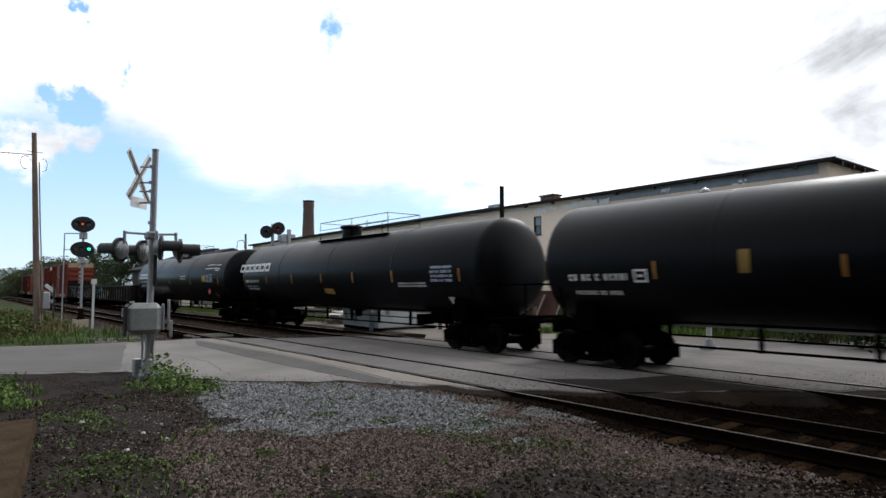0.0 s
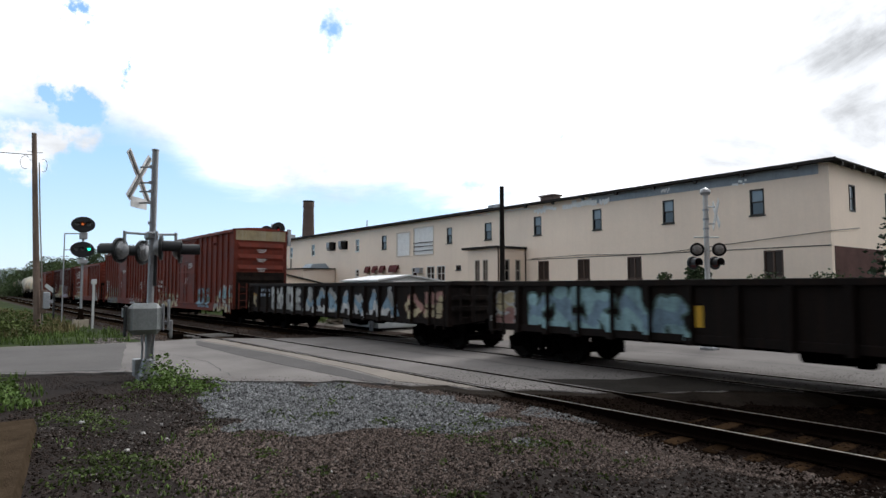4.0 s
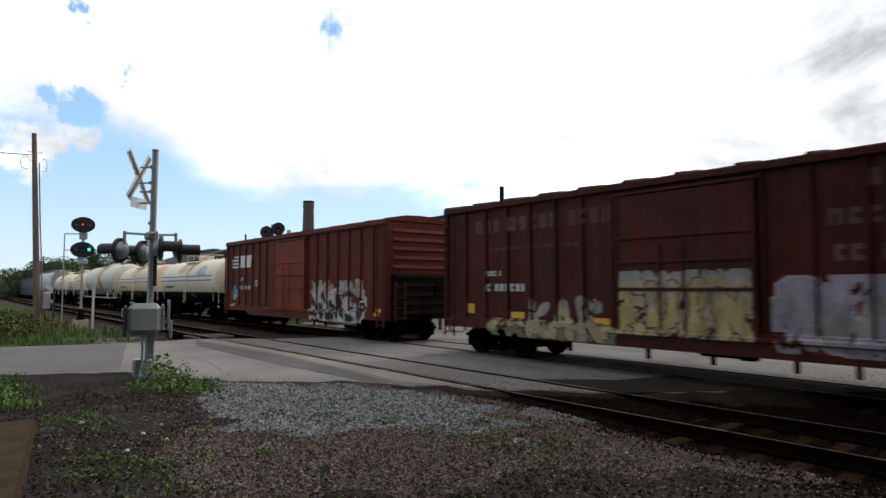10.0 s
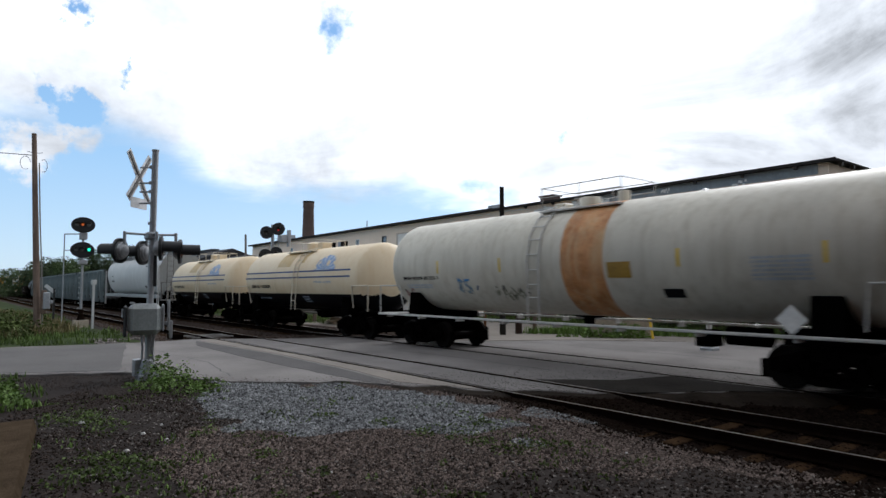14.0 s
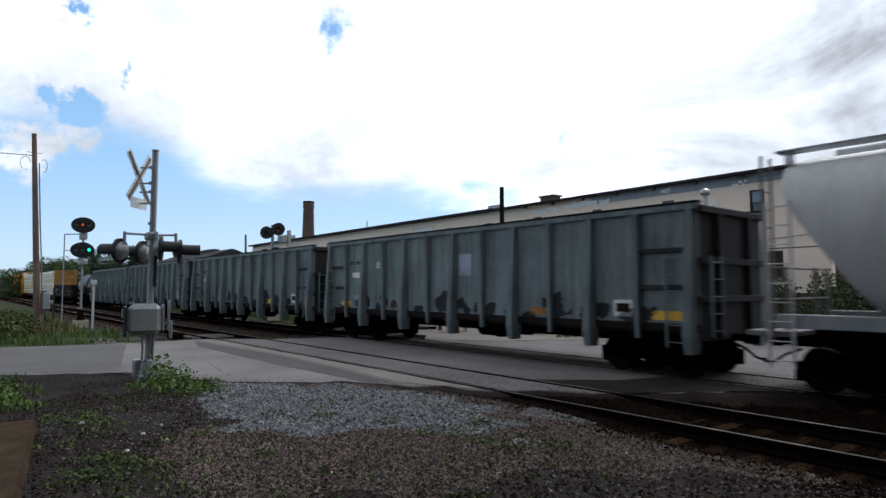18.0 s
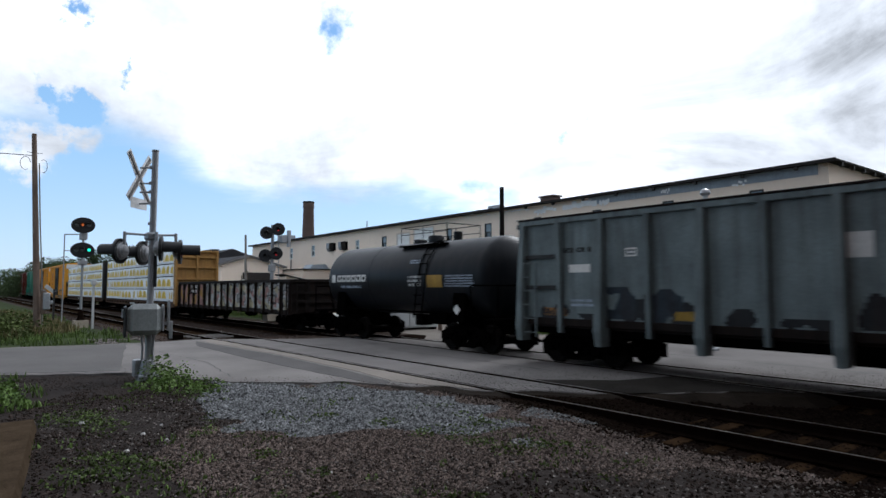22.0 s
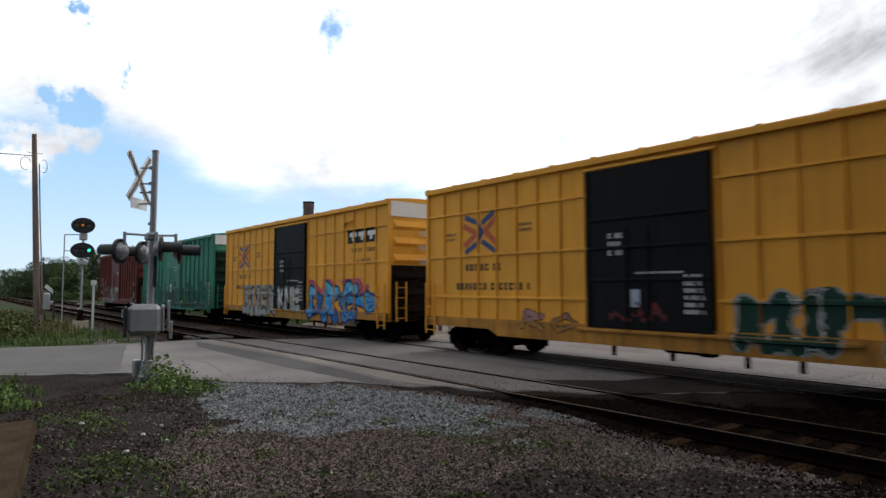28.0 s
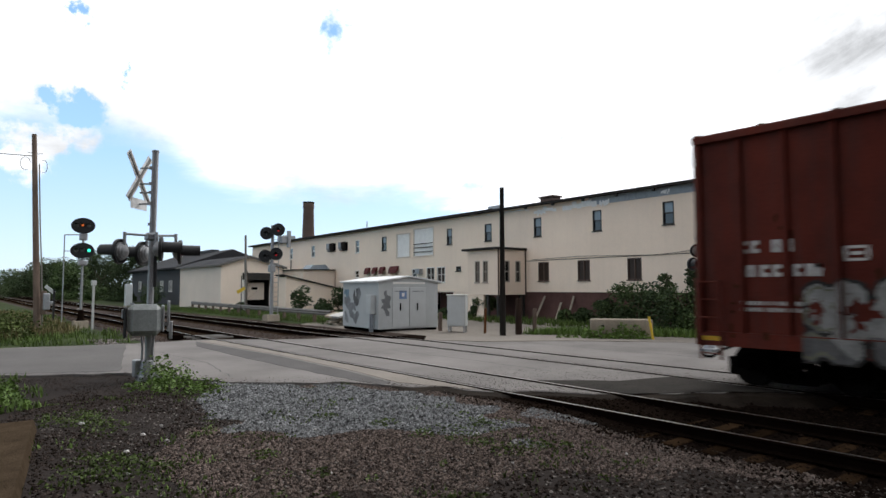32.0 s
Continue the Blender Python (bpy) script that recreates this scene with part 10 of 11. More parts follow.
    for x in (-0.36, 0.36):
        for y in (-0.24, 0.24):
            part("leg", Geo().box(x - 0.03, x + 0.03, y - 0.03, y + 0.03, 0, 0.3), M["steel_galv"], k)


equipment_shed()


def unseen_shade_walls():
    """Unseen plain walls, added behind and beside the camera to block sky light."""
    b = thing("shade_wall", "unseen brick wall added to block sky light", "building", kind="structure")
    part("wall", Geo().box(-7.0, 40, -14, -4.5, -0.3, 14.0), M["brick_base"], b)
    part("wall", Geo().box(-0.3, 40, 2.7, 6.9, -0.3, 23.0), M["brick_base"], b)
    part("wall", Geo().box(4.6, 44, 17.4, 21.4, -0.3, 19.0), M["brick_base"], b)


unseen_shade_walls()


def lot_things():
    for x, y, h, r, mt, lab in ((-20.46, 19.15, 1.15, 0.06, "rust_orange", "rusty orange steel guard post"), (-19.14, 19.95, 1.6, 0.15, "pile_dark", "thick dark weathered wooden pile"), (-18.7, 20.5, 1.15, 0.09, "pole_wood", "short weathered wooden post"), (-23.0, 18.6, 0.9, 0.10, "pole_wood", "short wooden stump by the cabinet")):
        c = thing("guard_post", lab, "post", (x, y, -0.08), "posts by the lot")
        part("post", Geo().cyl((0, 0, 0), (0.02, 0.01, h), r, r * 0.92, 12), M[mt], c, smooth=True)
    b = thing("concrete_barrier", "stained concrete barrier block at the lot's edge", "barrier", pose(-14.7, 21.2, -0.08, 0, 0, 38))
    part("block", Geo().soft(-1.2, 1.2, -0.28, 0.28, 0, 0.82, 0.04), M["concrete"], b)
    g = Geo()
    for x in (-0.7, -0.1, 0.5):
        g.cyl((x, -0.285, 0.55), (x, -0.27, 0.55), 0.05, seg=8)
    part("holes", g, M["frame_dark"], b)
    y = thing("bollard", "yellow painted steel bollard", "bollard", (-13.42, 21.45, -0.08))
    part("post", Geo().cyl((0, 0, 0), (-0.13, -0.06, 0.95), 0.05, 0.05, 12), M["yellow_paint"], y, smooth=True)
    # boards leaning on the brick base
    for xa, xb, h_ in ((-26.25, -25.85, 1.62), (-24.6, -24.58, 1.2), (-23.7, -23.6, 1.6)):
        k = thing("leaning_board", "weathered grey board leaning on the brick base", "board", (xa, 28.75, -0.1), "boards by the wall")
        part("board", Geo().prism([(0.0, 0.0), (0.045, 0.0), (0.63, h_), (0.585, h_)], 0, -0.07, 0.07), M["concrete"], k, at=Matrix.Rotation(math.atan2(xb - xa, h_), 4, "Y"))
    # guard rail by the western lot
    r = thing("guard_rail", "low steel guard rail on wooden posts", "guard rail")
    n = 14
    pts = [(-31.2 - i * 2.4, 17.35 + i * 0.14 + bend(-31 - i * 2.4)) for i in range(n)]
    for a, q in pts:
        part("post", Geo().soft(a - 0.09, a + 0.09, q - 0.09, q + 0.09, -0.12, 0.72, 0.015), M["pole_wood"], r)
    for (a, p), (b2, q) in zip(pts, pts[1:]):
        g = Geo().add([(a, p - 0.12, 0.42), (b2, q - 0.12, 0.42), (b2, q - 0.17, 0.50), (a, p - 0.17, 0.50), (a, p - 0.12, 0.56), (b2, q - 0.12, 0.56), (b2, q - 0.17, 0.64), (a, p - 0.17, 0.64), (a, p - 0.11, 0.72), (b2, q - 0.11, 0.72)], [(0, 1, 2, 3), (3, 2, 5, 4), (4, 5, 6, 7), (7, 6, 9, 8)])
        g.add([(a, p - 0.10, 0.42), (b2, q - 0.10, 0.42), (b2, q - 0.10, 0.72), (a, p - 0.10, 0.72)], [(0, 1, 2, 3)])
        part("beam", g, M["dull_steel"], r)
    # pile of pale slabs by the hut
    rng = random.Random(9)
    pl = thing("rubble_pile", "heap of pale broken concrete slabs by the hut", "rubble", (-30.2, 17.3, -0.1))
    for i in range(9):
        g = Geo().soft(-0.45, 0.45, -0.3, 0.3, -0.06, 0.06, 0.02)
        part("slab", g, M["concrete"], pl, at=pose(rng.uniform(-0.6, 0.6), rng.uniform(-0.4, 0.4), 0.08 + 0.06 * i, rng.uniform(-14, 14), rng.uniform(-14, 14), rng.uniform(0, 180)))
    part("tarp", Geo().prism([(-0.5, 0.55), (0.45, 0.75), (0.6, 0.62), (-0.45, 0.45)], 0, -0.6, 0.7), M["litter"], pl)
    # worn slab by the camera
    s = thing("stone_platform", "worn tan stone platform edge on the ground", "platform")
    g = Geo()
    top = 0.10
    poly = [(-10.75, 1.13), (-7.0, 0.60), (-4.2, 0.22), (-4.2, -4.0), (-10.75, -4.0)]
    n = len(poly)
    v = [(x, y, top) for x, y in poly] + [(x + 0.02, y + 0.06, -0.12) for x, y in poly]
    g.add(v, [tuple(range(n)), tuple(range(n, 2 * n))] + [(i, (i + 1) % n, n + (i + 1) % n, n + i) for i in range(n)])
    part("slab", g, M["stone_slab"], s)
    # relay cabinets of rail joints: joint bars on the near rail
    j = thing("switch_rods", "dull steel rods lying across the near track", "track gear", (-27.6, NEAR_TRACK, -0.1))
    for x in (0.0, 0.55, 1.3):
        part("rod", Geo().soft(x - 0.05, x + 0.05, -1.1, 0.6, -0.02, 0.05, 0.01), M["dull_steel"], j)
    part("machine", Geo().soft(-0.3, 0.5, -1.65, -1.2, -0.06, 0.16, 0.03), M["rail_rust"], j)


lot_things()

# ---------------------------------------------------------------- plants


def quads(name, label, category, mt, centres, normals_up, sizes, rng, kind="stuff", parent=None, shape=None):
    """Many small leaves or blades as one mesh."""
    n = len(centres)
    a = rng.uniform(0, 2 * np.pi, n)
    t = rng.uniform(-0.9, 0.9, n)
    u = np.stack([np.cos(a), np.sin(a), np.zeros(n)], 1)
    w = np.stack([-np.sin(a) * np.sin(t), np.cos(a) * np.sin(t), np.cos(t)], 1)
    s = sizes[:, None]
    c = centres
    v = np.stack([c - u * s * 0.5, c + w * s * 0.35 - u * s * 0.1, c + u * s * 0.5, c - w * s * 0.35 + u * s * 0.1], 1).reshape(-1, 3)
    f = np.arange(4 * n).reshape(n, 4)
    me = bpy.data.meshes.new(name)
    me.from_pydata(v.tolist(), [], f.tolist())
    me.materials.append(mt)
    me.update()
    ob = new(name, me)
    if parent:
        ob.parent = parent
    elif label:
        tagged(ob, label, category, kind=kind)
    return ob


def tree(x, y, height, spread, seed, leaf="leaf", label="leafy deciduous tree in full summer leaf", size=0.32, count=2600, z0=-0.1, low=0.25):
    rng = np.random.RandomState(seed)
    t = thing("tree", label, "tree", (x, y, z0), "trees along the railway")
    g = Geo()
    g.cyl((0, 0, -0.1), (0.1, 0.05, height * 0.45), 0.035 * height * 0.5, 0.02 * height * 0.5, 9)
    cl = []
    nb = 11
    for i in range(nb):
        a = 2 * math.pi * i / nb + rng.uniform(-0.4, 0.4)
        h0 = height * rng.uniform(0.18, 0.5)
        h1 = height * rng.uniform(low + 0.1, 0.92)
        k = 1.0 - 0.55 * max(0.0, (h1 / height - 0.5)) / 0.5
        r = spread * rng.uniform(0.45, 0.95) * k
        p = (r * math.cos(a), r * math.sin(a), h1)
        g.cyl((0.05, 0.02, h0), p, 0.012 * height * 0.5, 0.02, 6)
        cl.append((p, spread * rng.uniform(0.32, 0.55)))
    cl.append(((0, 0, height * 0.86), spread * 0.5))
    cl.append(((0, 0, height * 0.6), spread * 0.6))
    for i in range(4):
        a = rng.uniform(0, 6.28)
        cl.append(((spread * 0.6 * math.cos(a), spread * 0.6 * math.sin(a), height * (low + 0.05)), spread * 0.4))
    part("trunk", g, M["bark"], t)
    pts = []
    per = count // len(cl)
    for (cx, cy, cz), r in cl:
        d = rng.normal(size=(per, 3))
        d /= np.linalg.norm(d, axis=1)[:, None]
        q = d * (r * rng.uniform(0.35, 1.05, per) ** 0.6)[:, None]
        q[:, 2] *= 0.75
        pts.append(q + (cx, cy, cz))
    c = np.concatenate(pts)
    c = c[c[:, 2] > 0.3]
    quads("crown", "", "", M[leaf], c, None, rng.uniform(0.6, 1.3, len(c)) * size, rng, parent=t)
    return t


def bush(x, y, w, h, seed, leaf="leaf", label="dense green shrub by the factory wall", count=1300, size=0.13):
    rng = np.random.RandomState(seed)
    t = thing("bush", label, "bush", (x, y, -0.1), "bushes by the factory")
    for i in range(6):
        a = rng.uniform(0, 6.28)
        part("stem", Geo().cyl((0, 0, 0), (w * 0.35 * math.cos(a), w * 0.35 * math.sin(a), h * rng.uniform(0.5, 0.9)), 0.03, 0.012, 5), M["bark"], t)
    cl = [(rng.uniform(-0.4, 0.4) * w, rng.uniform(-0.3, 0.3) * w, h * rng.uniform(0.25, 0.85)) for _ in range(9)]
    pts = []
    for c in cl:
        d = rng.normal(size=(count // 6, 3))
        d /= np.linalg.norm(d, axis=1)[:, None]
        pts.append(d * (0.28 * w * rng.uniform(0.3, 1.0, count // 6) ** 0.6)[:, None] * (1, 1, 0.8) + c)
    c = np.concatenate(pts)
    c = c[c[:, 2] > 0.03]
    quads("foliage", "", "", M[leaf], c, None, rng.uniform(0.6, 1.3, len(c)) * size, rng, parent=t)


def conifer(x, y, height, spread, seed):
    rng = np.random.RandomState(seed)
    t = thing("conifer", "dark green spruce tree beside the factory corner", "tree", (x, y, -0.1))
    g = Geo().cyl((0, 0, 0), (0, 0, height), 0.12, 0.02, 9)
    pts = []
    z = 0.5
    while z < height - 0.1:
        r = spread * (1 - z / height) + 0.12
        n = 9
        for i in range(n):
            a = 2 * math.pi * i / n + z * 2.1 + rng.uniform(-0.2, 0.2)
            rr = r * rng.uniform(0.75, 1.1)
            tip = np.array((rr * math.cos(a), rr * math.sin(a), z - 0.12 * rr + 0.05))
            g.cyl((0, 0, z), tuple(tip), 0.02, 0.006, 4)
            m = int(26 * rr) + 6
            u = rng.uniform(0.15, 1.0, m)[:, None]
            pts.append(np.array((0, 0, z)) * (1 - u) + tip * u + rng.normal(size=(m, 3)) * (0.05, 0.05, 0.035) * (0.6 + rr))
        z += 0.27
    part("trunk", g, M["bark"], t)
    c = np.concatenate(pts)
    quads("foliage", "", "", M["needle"], c, None, rng.uniform(0.08, 0.2, len(c)), rng, parent=t)


def far_trees():
    spots = [(-130, 17.6, 9.5, 4.6), (-137, 23.5, 11, 5.5), (-133, 30, 12, 5.5), (-110, 18.6, 2.6, 2.0), (-97, 19.6, 2.4, 1.8), (-143, 18, 11, 6), (-150, 26, 13, 6.5), (-160, 15, 10, 6), (-172, 22, 12, 6.5), (-185, 13.5, 10.5, 6.5), (-200, 22, 12, 7),
             (-150, 4.0, 8.0, 5), (-168, 0.5, 9, 6), (-185, -5, 10, 6.5), (-205, 2, 10, 7), (-225, -8, 11, 7), (-240, 12, 12, 8), (-135, -6, 8, 5), (-120, -16, 9, 5.5), (-260, 0, 12, 8), (-215, 30, 13, 7)]
    for i, (x, y, h, s) in enumerate(spots):
        az = math.degrees(math.atan2(y + bend(x), -x))
        h *= 0.55 if az < 5.5 else 0.68 if az < 9.2 else 0.8
        tree(x, y + bend(x), h, s * 0.9, 500 + i, "far_leaf" if i % 3 else "leaf", size=0.34, count=8500, low=0.06)


far_trees()
for i, (x, y, w, h) in enumerate(((-20.3, 27.6, 1.5, 1.75), (-18.9, 27.3, 2.2, 2.3), (-17.6, 26.9, 2.0, 2.1), (-16.5, 27.1, 1.25, 3.3), (-15.3, 25.9, 2.4, 2.2), (-13.9, 25.6, 2.6, 2.3), (-14.2, 26.8, 1.4, 3.4), (-12.3, 25.4, 2.8, 2.4), (-10.3, 25.8, 2.8, 2.6), (-8.4, 27.0, 2.6, 2.9), (-32.0, 26.3, 0.9, 0.9), (-29.4, 27.7, 1.5, 1.65), (-30.1, 27.3, 0.9, 1.1), (-23.2, 28.4, 1.1, 0.8), (-21.9, 28.3, 1.2, 1.0))):
    bush(x, y, w, h, 700 + i, "leaf" if i % 2 else "leaf_dark")
for i, (x, y, w, h) in enumerate(((-48.2, 23.6, 2.0, 2.3), (-46.5, 25.2, 1.6, 1.2), (-49.5, 28.2, 2.2, 2.3), (-45.2, 27.4, 1.5, 1.0), (-79.5, 19.8, 2.6, 2.7), (-83, 20.6, 3.0, 2.2), (-52.5, 20.2, 1.0, 0.9))):
    bush(x, y, w, h, 740 + i, "leaf_dark", "green shrub beside the loading house", 600, 0.2)
leafy_later = [(-15.0 + 0.2 * i, 20.35 + 0.17 * i, 0.28, (0.62, 0.3, 0.5, 0.72, 0.6, 0.66, 0.4)[i], 150) for i in range(7)] + [(-15.45, 20.0, 0.22, 0.55, 120), (-15.3, 20.15, 0.2, 0.4, 90)] + [(-16.6 + 0.3 * i, 19.9 + 0.2 * i, 0.25, 0.18, 40) for i in range(5)]
conifer(-5.7, 23.6, 5.3, 2.3, 801)
bush(-8.3, 23.9, 2.4, 2.1, 802, "leaf_dark", "dark green shrub by the spruce")
bush(-6.9, 22.9, 2.2, 1.8, 803, "leaf_dark", "dark green shrub by the spruce")
# small bare sapling by the dock
sap = thing("sapling", "thin nearly bare sapling by the guard rail", "tree", (-46.5, 18.4, -0.1))
_g = Geo().cyl((0, 0, 0), (0.1, 0, 3.4), 0.04, 0.015, 6)
_r = random.Random(3)
for _i in range(14):
    _z = 1.2 + _i * 0.16
    _a = _r.uniform(0, 6.28)
    _g.cyl((0.03, 0, _z), (0.8 * math.cos(_a) * (1 - _i / 22), 0.8 * math.sin(_a) * (1 - _i / 22), _z + 0.7), 0.012, 0.004, 4)
part("branches", _g, M["bark"], sap)


def blades(name, label, mt, count, region, height, seed, accept, clump=0.0, lean=0.35, category="grass"):
    """Grass or weeds: narrow bent blades."""
    rng = np.random.RandomState(seed)
    x0, x1, y0, y1 = region
    v, f = [], []
    k = tries = 0
    while k < count and tries < count * 12:
        tries += 1
        x, y = rng.uniform(x0, x1), rng.uniform(y0, y1)
        if not accept(x, y):
            continue
        z = ground_z(x, y)
        for _ in range(4 if clump else 1):
            xx, yy = x + rng.normal() * clump, y + rng.normal() * clump
            h = height * rng.uniform(0.45, 1.2)
            a = rng.uniform(0, 6.28)
            w = 0.012 + 0.05 * h * rng.uniform(0.3, 0.7)
            dx, dy = math.cos(a) * lean * h, math.sin(a) * lean * h
            px, py = -math.sin(a) * w, math.cos(a) * w
            b = len(v)
            v += [(xx - px, yy - py, z), (xx + px, yy + py, z), (xx + dx * 0.4 + px * 0.8, yy + dy * 0.4 + py * 0.8, z + h * 0.6), (xx + dx * 0.4 - px * 0.8, yy + dy * 0.4 - py * 0.8, z + h * 0.6), (xx + dx, yy + dy, z + h)]
            f += [(b, b + 1, b + 2, b + 3), (b + 3, b + 2, b + 4)]
            k += 1
    me = bpy.data.meshes.new(name)
    me.from_pydata(v, [], f)
    me.materials.append(mt)
    me.update()
    return tagged(new(name, me), label, category, kind="stuff")


def off_road(x, y):
    return not inside(ROAD, x, y)


def n2(x, y, s, k):
    return noise.noise((x * s, y * s, k))


blades("verge_grass", "long green verge grass west of the road", M["grass"], 24000, (-62, -26.0, -7, 6.3), 0.24, 901, lambda x, y: off_road(x, y) and n2(x, y, 0.35, 1) > -0.28 and (y < 5.2 or n2(x, y, 0.9, 4) > 0.15), 0.08)
blades("verge_grass", "dry straw among the verge grass", M["grass_dry"], 6500, (-62, -27, -6, 5.2), 0.45, 902, lambda x, y: n2(x, y, 0.3, 1) < 0.0 or (-34.5 < x < -31.5 and 1.6 < y < 3.4), 0.08)
blades("road_weeds", "bright green weeds beside the road edge", M["weed"], 1200, (-18.5, -11.9, -3, 1.6), 0.14, 903, lambda x, y: off_road(x, y) and n2(x, y, 0.8, 7) > -0.1 and x < -11.9 - 0.5 * y, 0.05, category="weeds")


def leafy(name, label, mt, spots, seed, size):
    """Low broad-leaved weeds: clusters of small leaves; spots are (x, y, radius, height, count)."""
    rng = np.random.RandomState(seed)
    pts = []
    for x, y, r, h, n in spots:
        a, q = rng.uniform(0, 6.28, n), r * np.sqrt(rng.uniform(0, 1, n))
        px, py = x + q * np.cos(a), y + q * np.sin(a)
        pz = ground_z(x, y) + h * (1 - 0.6 * (q / r) ** 2) * rng.uniform(0.05, 1.0, n)
        pts.append(np.stack([px, py, pz], 1))
    c = np.concatenate(pts)
    return quads(name, label, "weeds", mt, c, None, rng.uniform(0.5, 1.4, len(c)) * size, rng)


leafy("verge_brush", "tangled green brush by the wooden pole", M["brush"], [(-34.5 + 1.1 * (i % 5), 1.2 + 0.55 * (i // 5), 0.8, 0.75 - 0.1 * (i % 3), 240) for i in range(15)] + [(-31, 2.2, 0.7, 1.1, 260), (-33, 3.4, 0.8, 0.8, 260), (-38, 2.5, 1.2, 1.0, 300), (-41, 3.6, 1.2, 0.8, 260)], 921, 0.14)
leafy("barrier_weeds", "green weeds growing before the barrier block", M["weed"], leafy_later, 925, 0.10)
leafy("mast_weeds", "tall leafy weeds round the signal base", M["weed"], [(-14.75, 3.75, 0.32, 0.62, 240), (-14.05, 3.75, 0.28, 0.66, 260), (-13.55, 3.9, 0.36, 0.42, 260), (-13.0, 3.8, 0.55, 0.22, 260), (-13.7, 3.4, 0.5, 0.2, 200), (-12.5, 4.1, 0.45, 0.16, 160), (-14.6, 4.35, 0.3, 0.5, 120), (-13.2, 4.4, 0.4, 0.2, 120)], 904, 0.062)
_rg = np.random.RandomState(77)
_sp = []
for _k in range(110):
    _x, _y = _rg.uniform(-13, -2.5), _rg.uniform(1.2, 6.9)
    if off_road(_x, _y) and n2(_x, _y, 0.5, 12) > 0.05:
        _sp.append((_x, _y, _rg.uniform(0.08, 0.28), _rg.uniform(0.03, 0.12), int(_rg.uniform(8, 34))))
_sp += [(-11.2 + 0.25 * i, 1.75 + 0.1 * (i % 3), 0.28, 0.20, 60) for i in range(7)] + [(-8.6 + 0.22 * i, 1.45 + 0.12 * (i % 4), 0.25, 0.12, 40) for i in range(9)] + [(-8.2, 1.35, 0.3, 0.12, 70), (-7.6, 1.6, 0.3, 0.1, 60), (-6.6, 6.1, 0.3, 0.14, 60), (-7.0, 5.7, 0.3, 0.1, 50), (-9.6, 3.25, 0.15, 0.2, 40)]
_sp += [(x_, y_, r_, h_, int(420 * r_)) for x_, y_, r_, h_ in ((-10.76, 1.74, 0.30, 0.22), (-11.06, 1.37, 0.25, 0.18), (-8.15, 1.66, 0.30, 0.14), (-7.78, 1.88, 0.30, 0.14), (-7.48, 2.03, 0.22, 0.12), (-7.6, 1.15, 0.30, 0.14), (-8.86, 3.0, 0.10, 0.24), (-8.8, 2.8, 0.12, 0.12),
         (-7.31, 3.16, 0.2, 0.08), (-6.14, 3.26, 0.14, 0.1), (-8.89, 4.83, 0.22, 0.07), (-7.86, 5.29, 0.25, 0.07), (-6.95, 5.33, 0.22, 0.07), (-6.97, 6.38, 0.2, 0.14), (-6.47, 5.6, 0.25, 0.09), (-5.53, 5.6, 0.28, 0.10), (-5.31, 6.28, 0.2, 0.08), (-5.6, 6.1, 0.2, 0.08), (-6.0, 5.6, 0.25, 0.09))]
leafy("yard_weeds", "small broad-leaved weeds dotting the yard", M["yard_weed"], _sp, 905, 0.04)
leafy("road_weeds", "bright green leafy weeds by the road edge", M["weed"], [(-15.6 + 0.35 * (i % 9), 0.9 - 0.55 * (i // 9), 0.4, 0.28, 110) for i in range(36) if (i * 7) % 5], 913, 0.07)
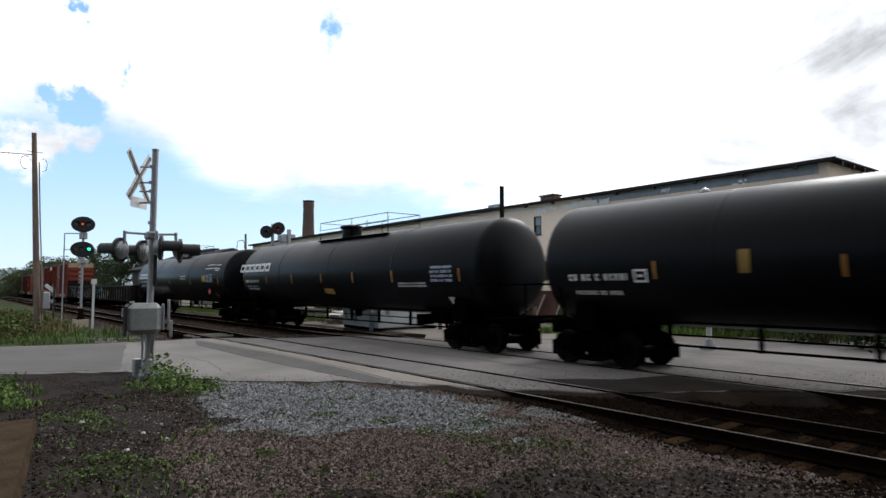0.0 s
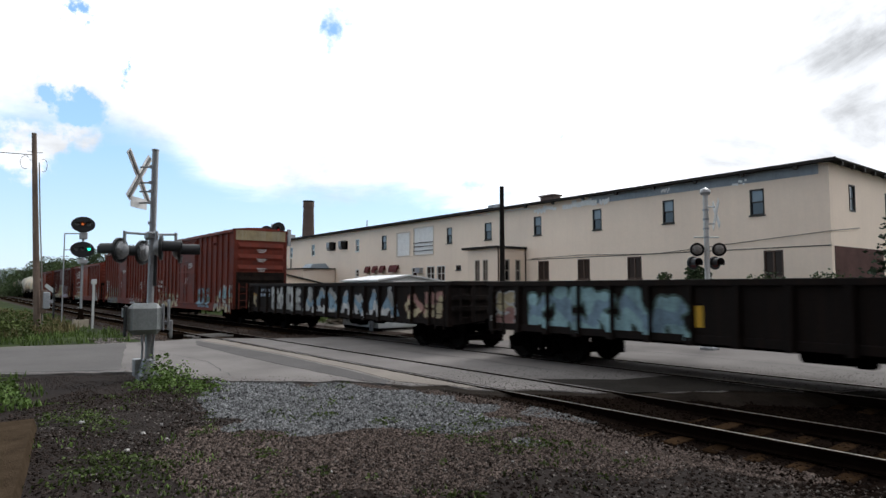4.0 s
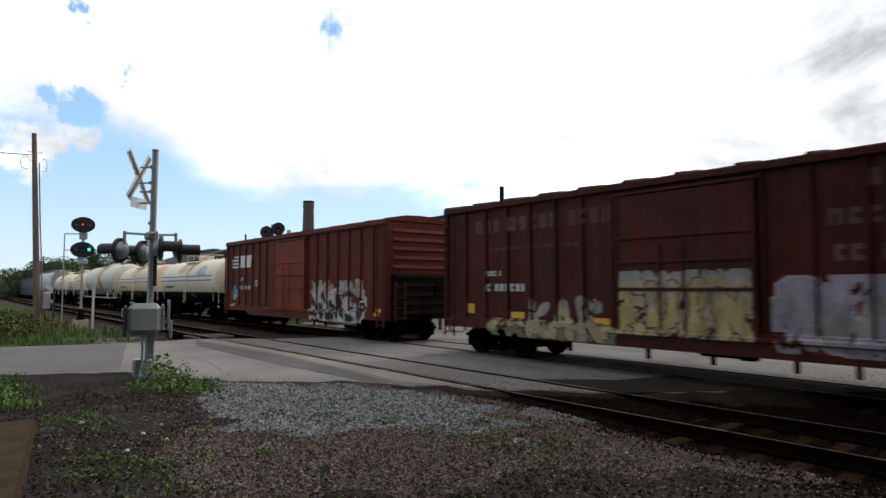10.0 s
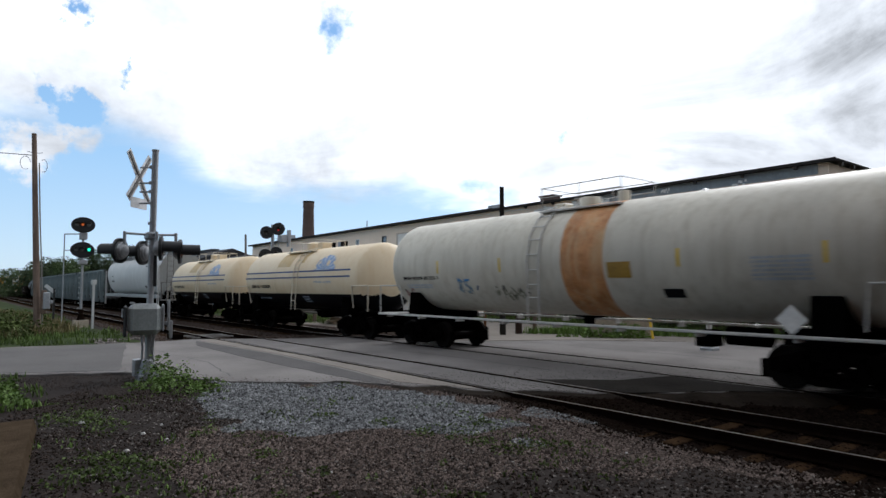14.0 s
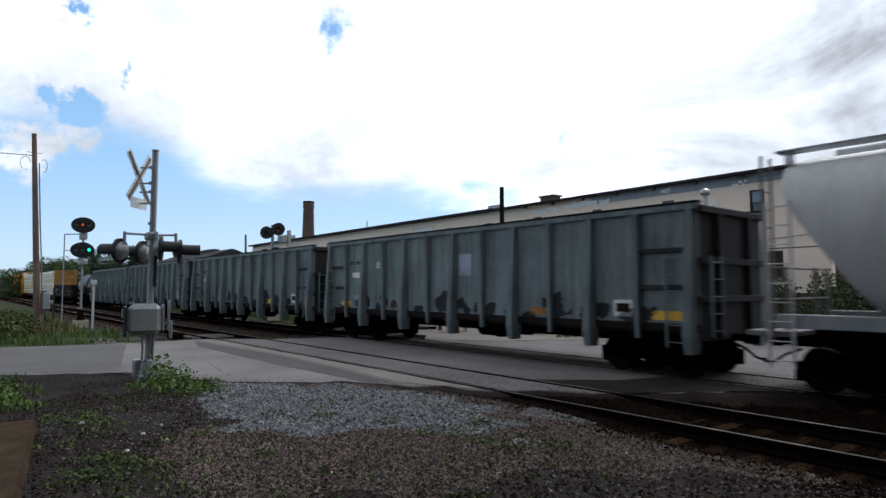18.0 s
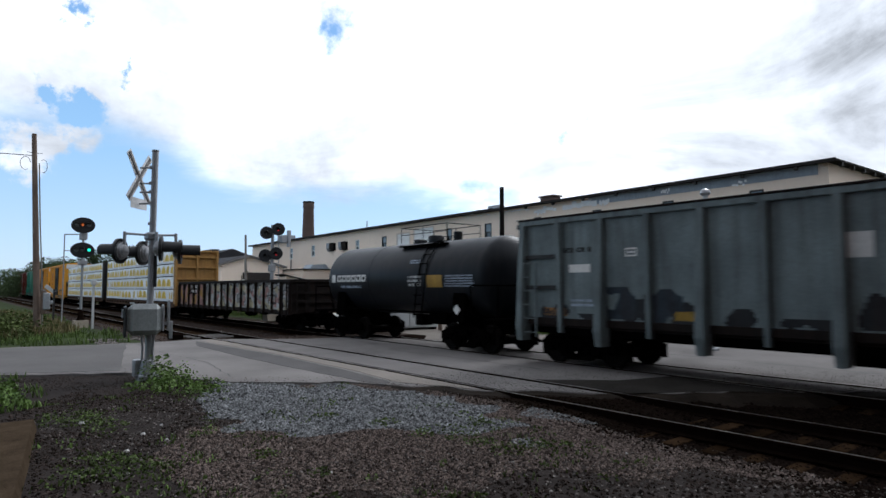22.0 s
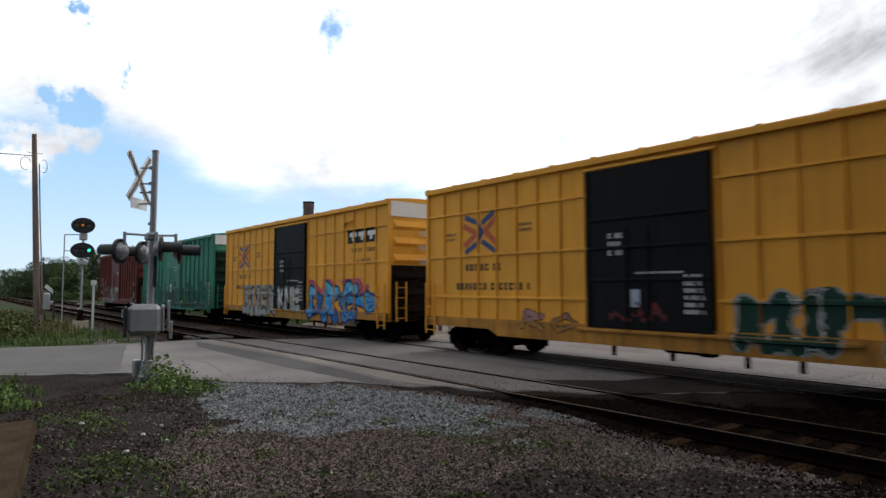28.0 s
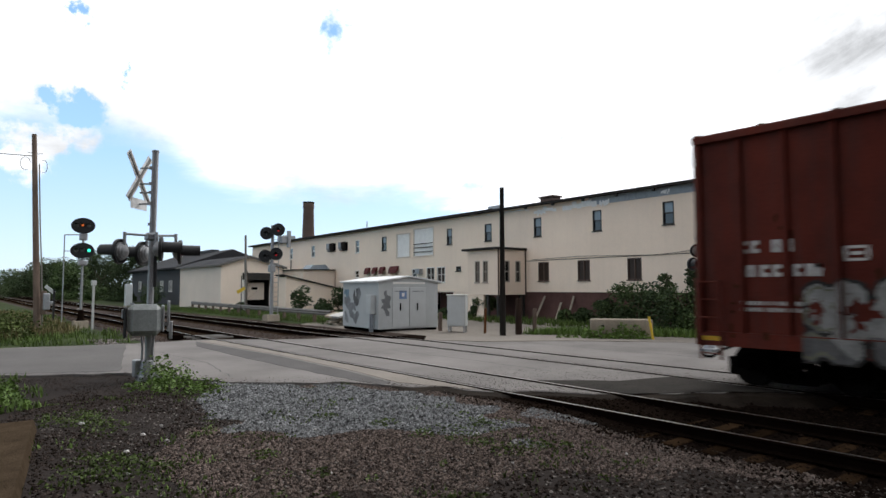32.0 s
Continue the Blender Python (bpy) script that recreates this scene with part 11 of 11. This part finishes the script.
blades("yard_weeds", "sparse low weeds on the dark yard", M["yard_weed"], 900, (-13, -3.0, 0.6, 6.8), 0.05, 906, lambda x, y: off_road(x, y) and n2(x, y, 0.55, 12) > 0.22 and n2(x, y, 2.4, 3) > 0.0, 0.07, category="weeds")
blades("yard_weeds", "low weeds beside the stone platform", M["weed"], 300, (-11.6, -6.0, 0.5, 2.6), 0.06, 907, lambda x, y: y > 1.25 - 0.14 * (x + 10.8) - 0.15 and n2(x, y, 0.9, 31) > 0.1, 0.06, category="weeds")
blades("lot_grass", "grass strip behind the far track", M["grass"], 7000, (-66, -30, 16.4, 21), 0.22, 908, lambda x, y: y > 16.6 + bend(x) and y < 19.5 + 0.06 * (-x - 30), 0.08)
blades("lot_grass", "rough grass by the barrier block", M["weed"], 5000, (-19.0, -7.5, 19.8, 26.5), 0.30, 909, lambda x, y: off_road(x, y) and -0.62 * (x + 19) + 0 < 60 and y > 20.3 + 0.62 * (x + 18.5) and y < 22.4 + 0.55 * (x + 18.5), 0.08)
blades("wall_grass", "grass at the foot of the factory wall", M["grass"], 5000, (-34, -8, 24.2, 29), 0.32, 910, lambda x, y: y > 25.0 - 0.03 * (x + 27), 0.08)

# ---------------------------------------------------------------- what moves


def run(t):
    """Metres that the train has rolled after t seconds; it gathers speed slowly."""
    return 14.69773 * t + 0.0147591 * t * t + 8.0893e-5 * t ** 3


def motions():
    for car, place, half in TRAIN:
        rows = []
        for k in range(33):
            x = place + run(k)
            a, b = bend(x - half), bend(x + half)
            rows.append((k, pose(x, FAR_TRACK + (a + b) / 2, 0, 0, 0, math.degrees(math.atan2(b - a, 2 * half)))))
        walk(car, rows)
    # the wheels roll; axles in the same place on their truck share one set of keys
    for k, sets in enumerate(AXLES):
        x = (-0.889, 0.889)[k]
        rows = [(i / FPS, pose(x, 0, WHEEL_R, 0, math.degrees(run(i / FPS) / WHEEL_R), 0)) for i in range(32 * FPS + 1)]
        walk(sets[0], rows)
        keys = sets[0].animation_data
        for ws in sets[1:]:
            ws.rotation_mode = "QUATERNION"
            ws.animation_data_create()
            ws.animation_data.action = keys.action
            ws.animation_data.action_slot = keys.action_slot


motions()
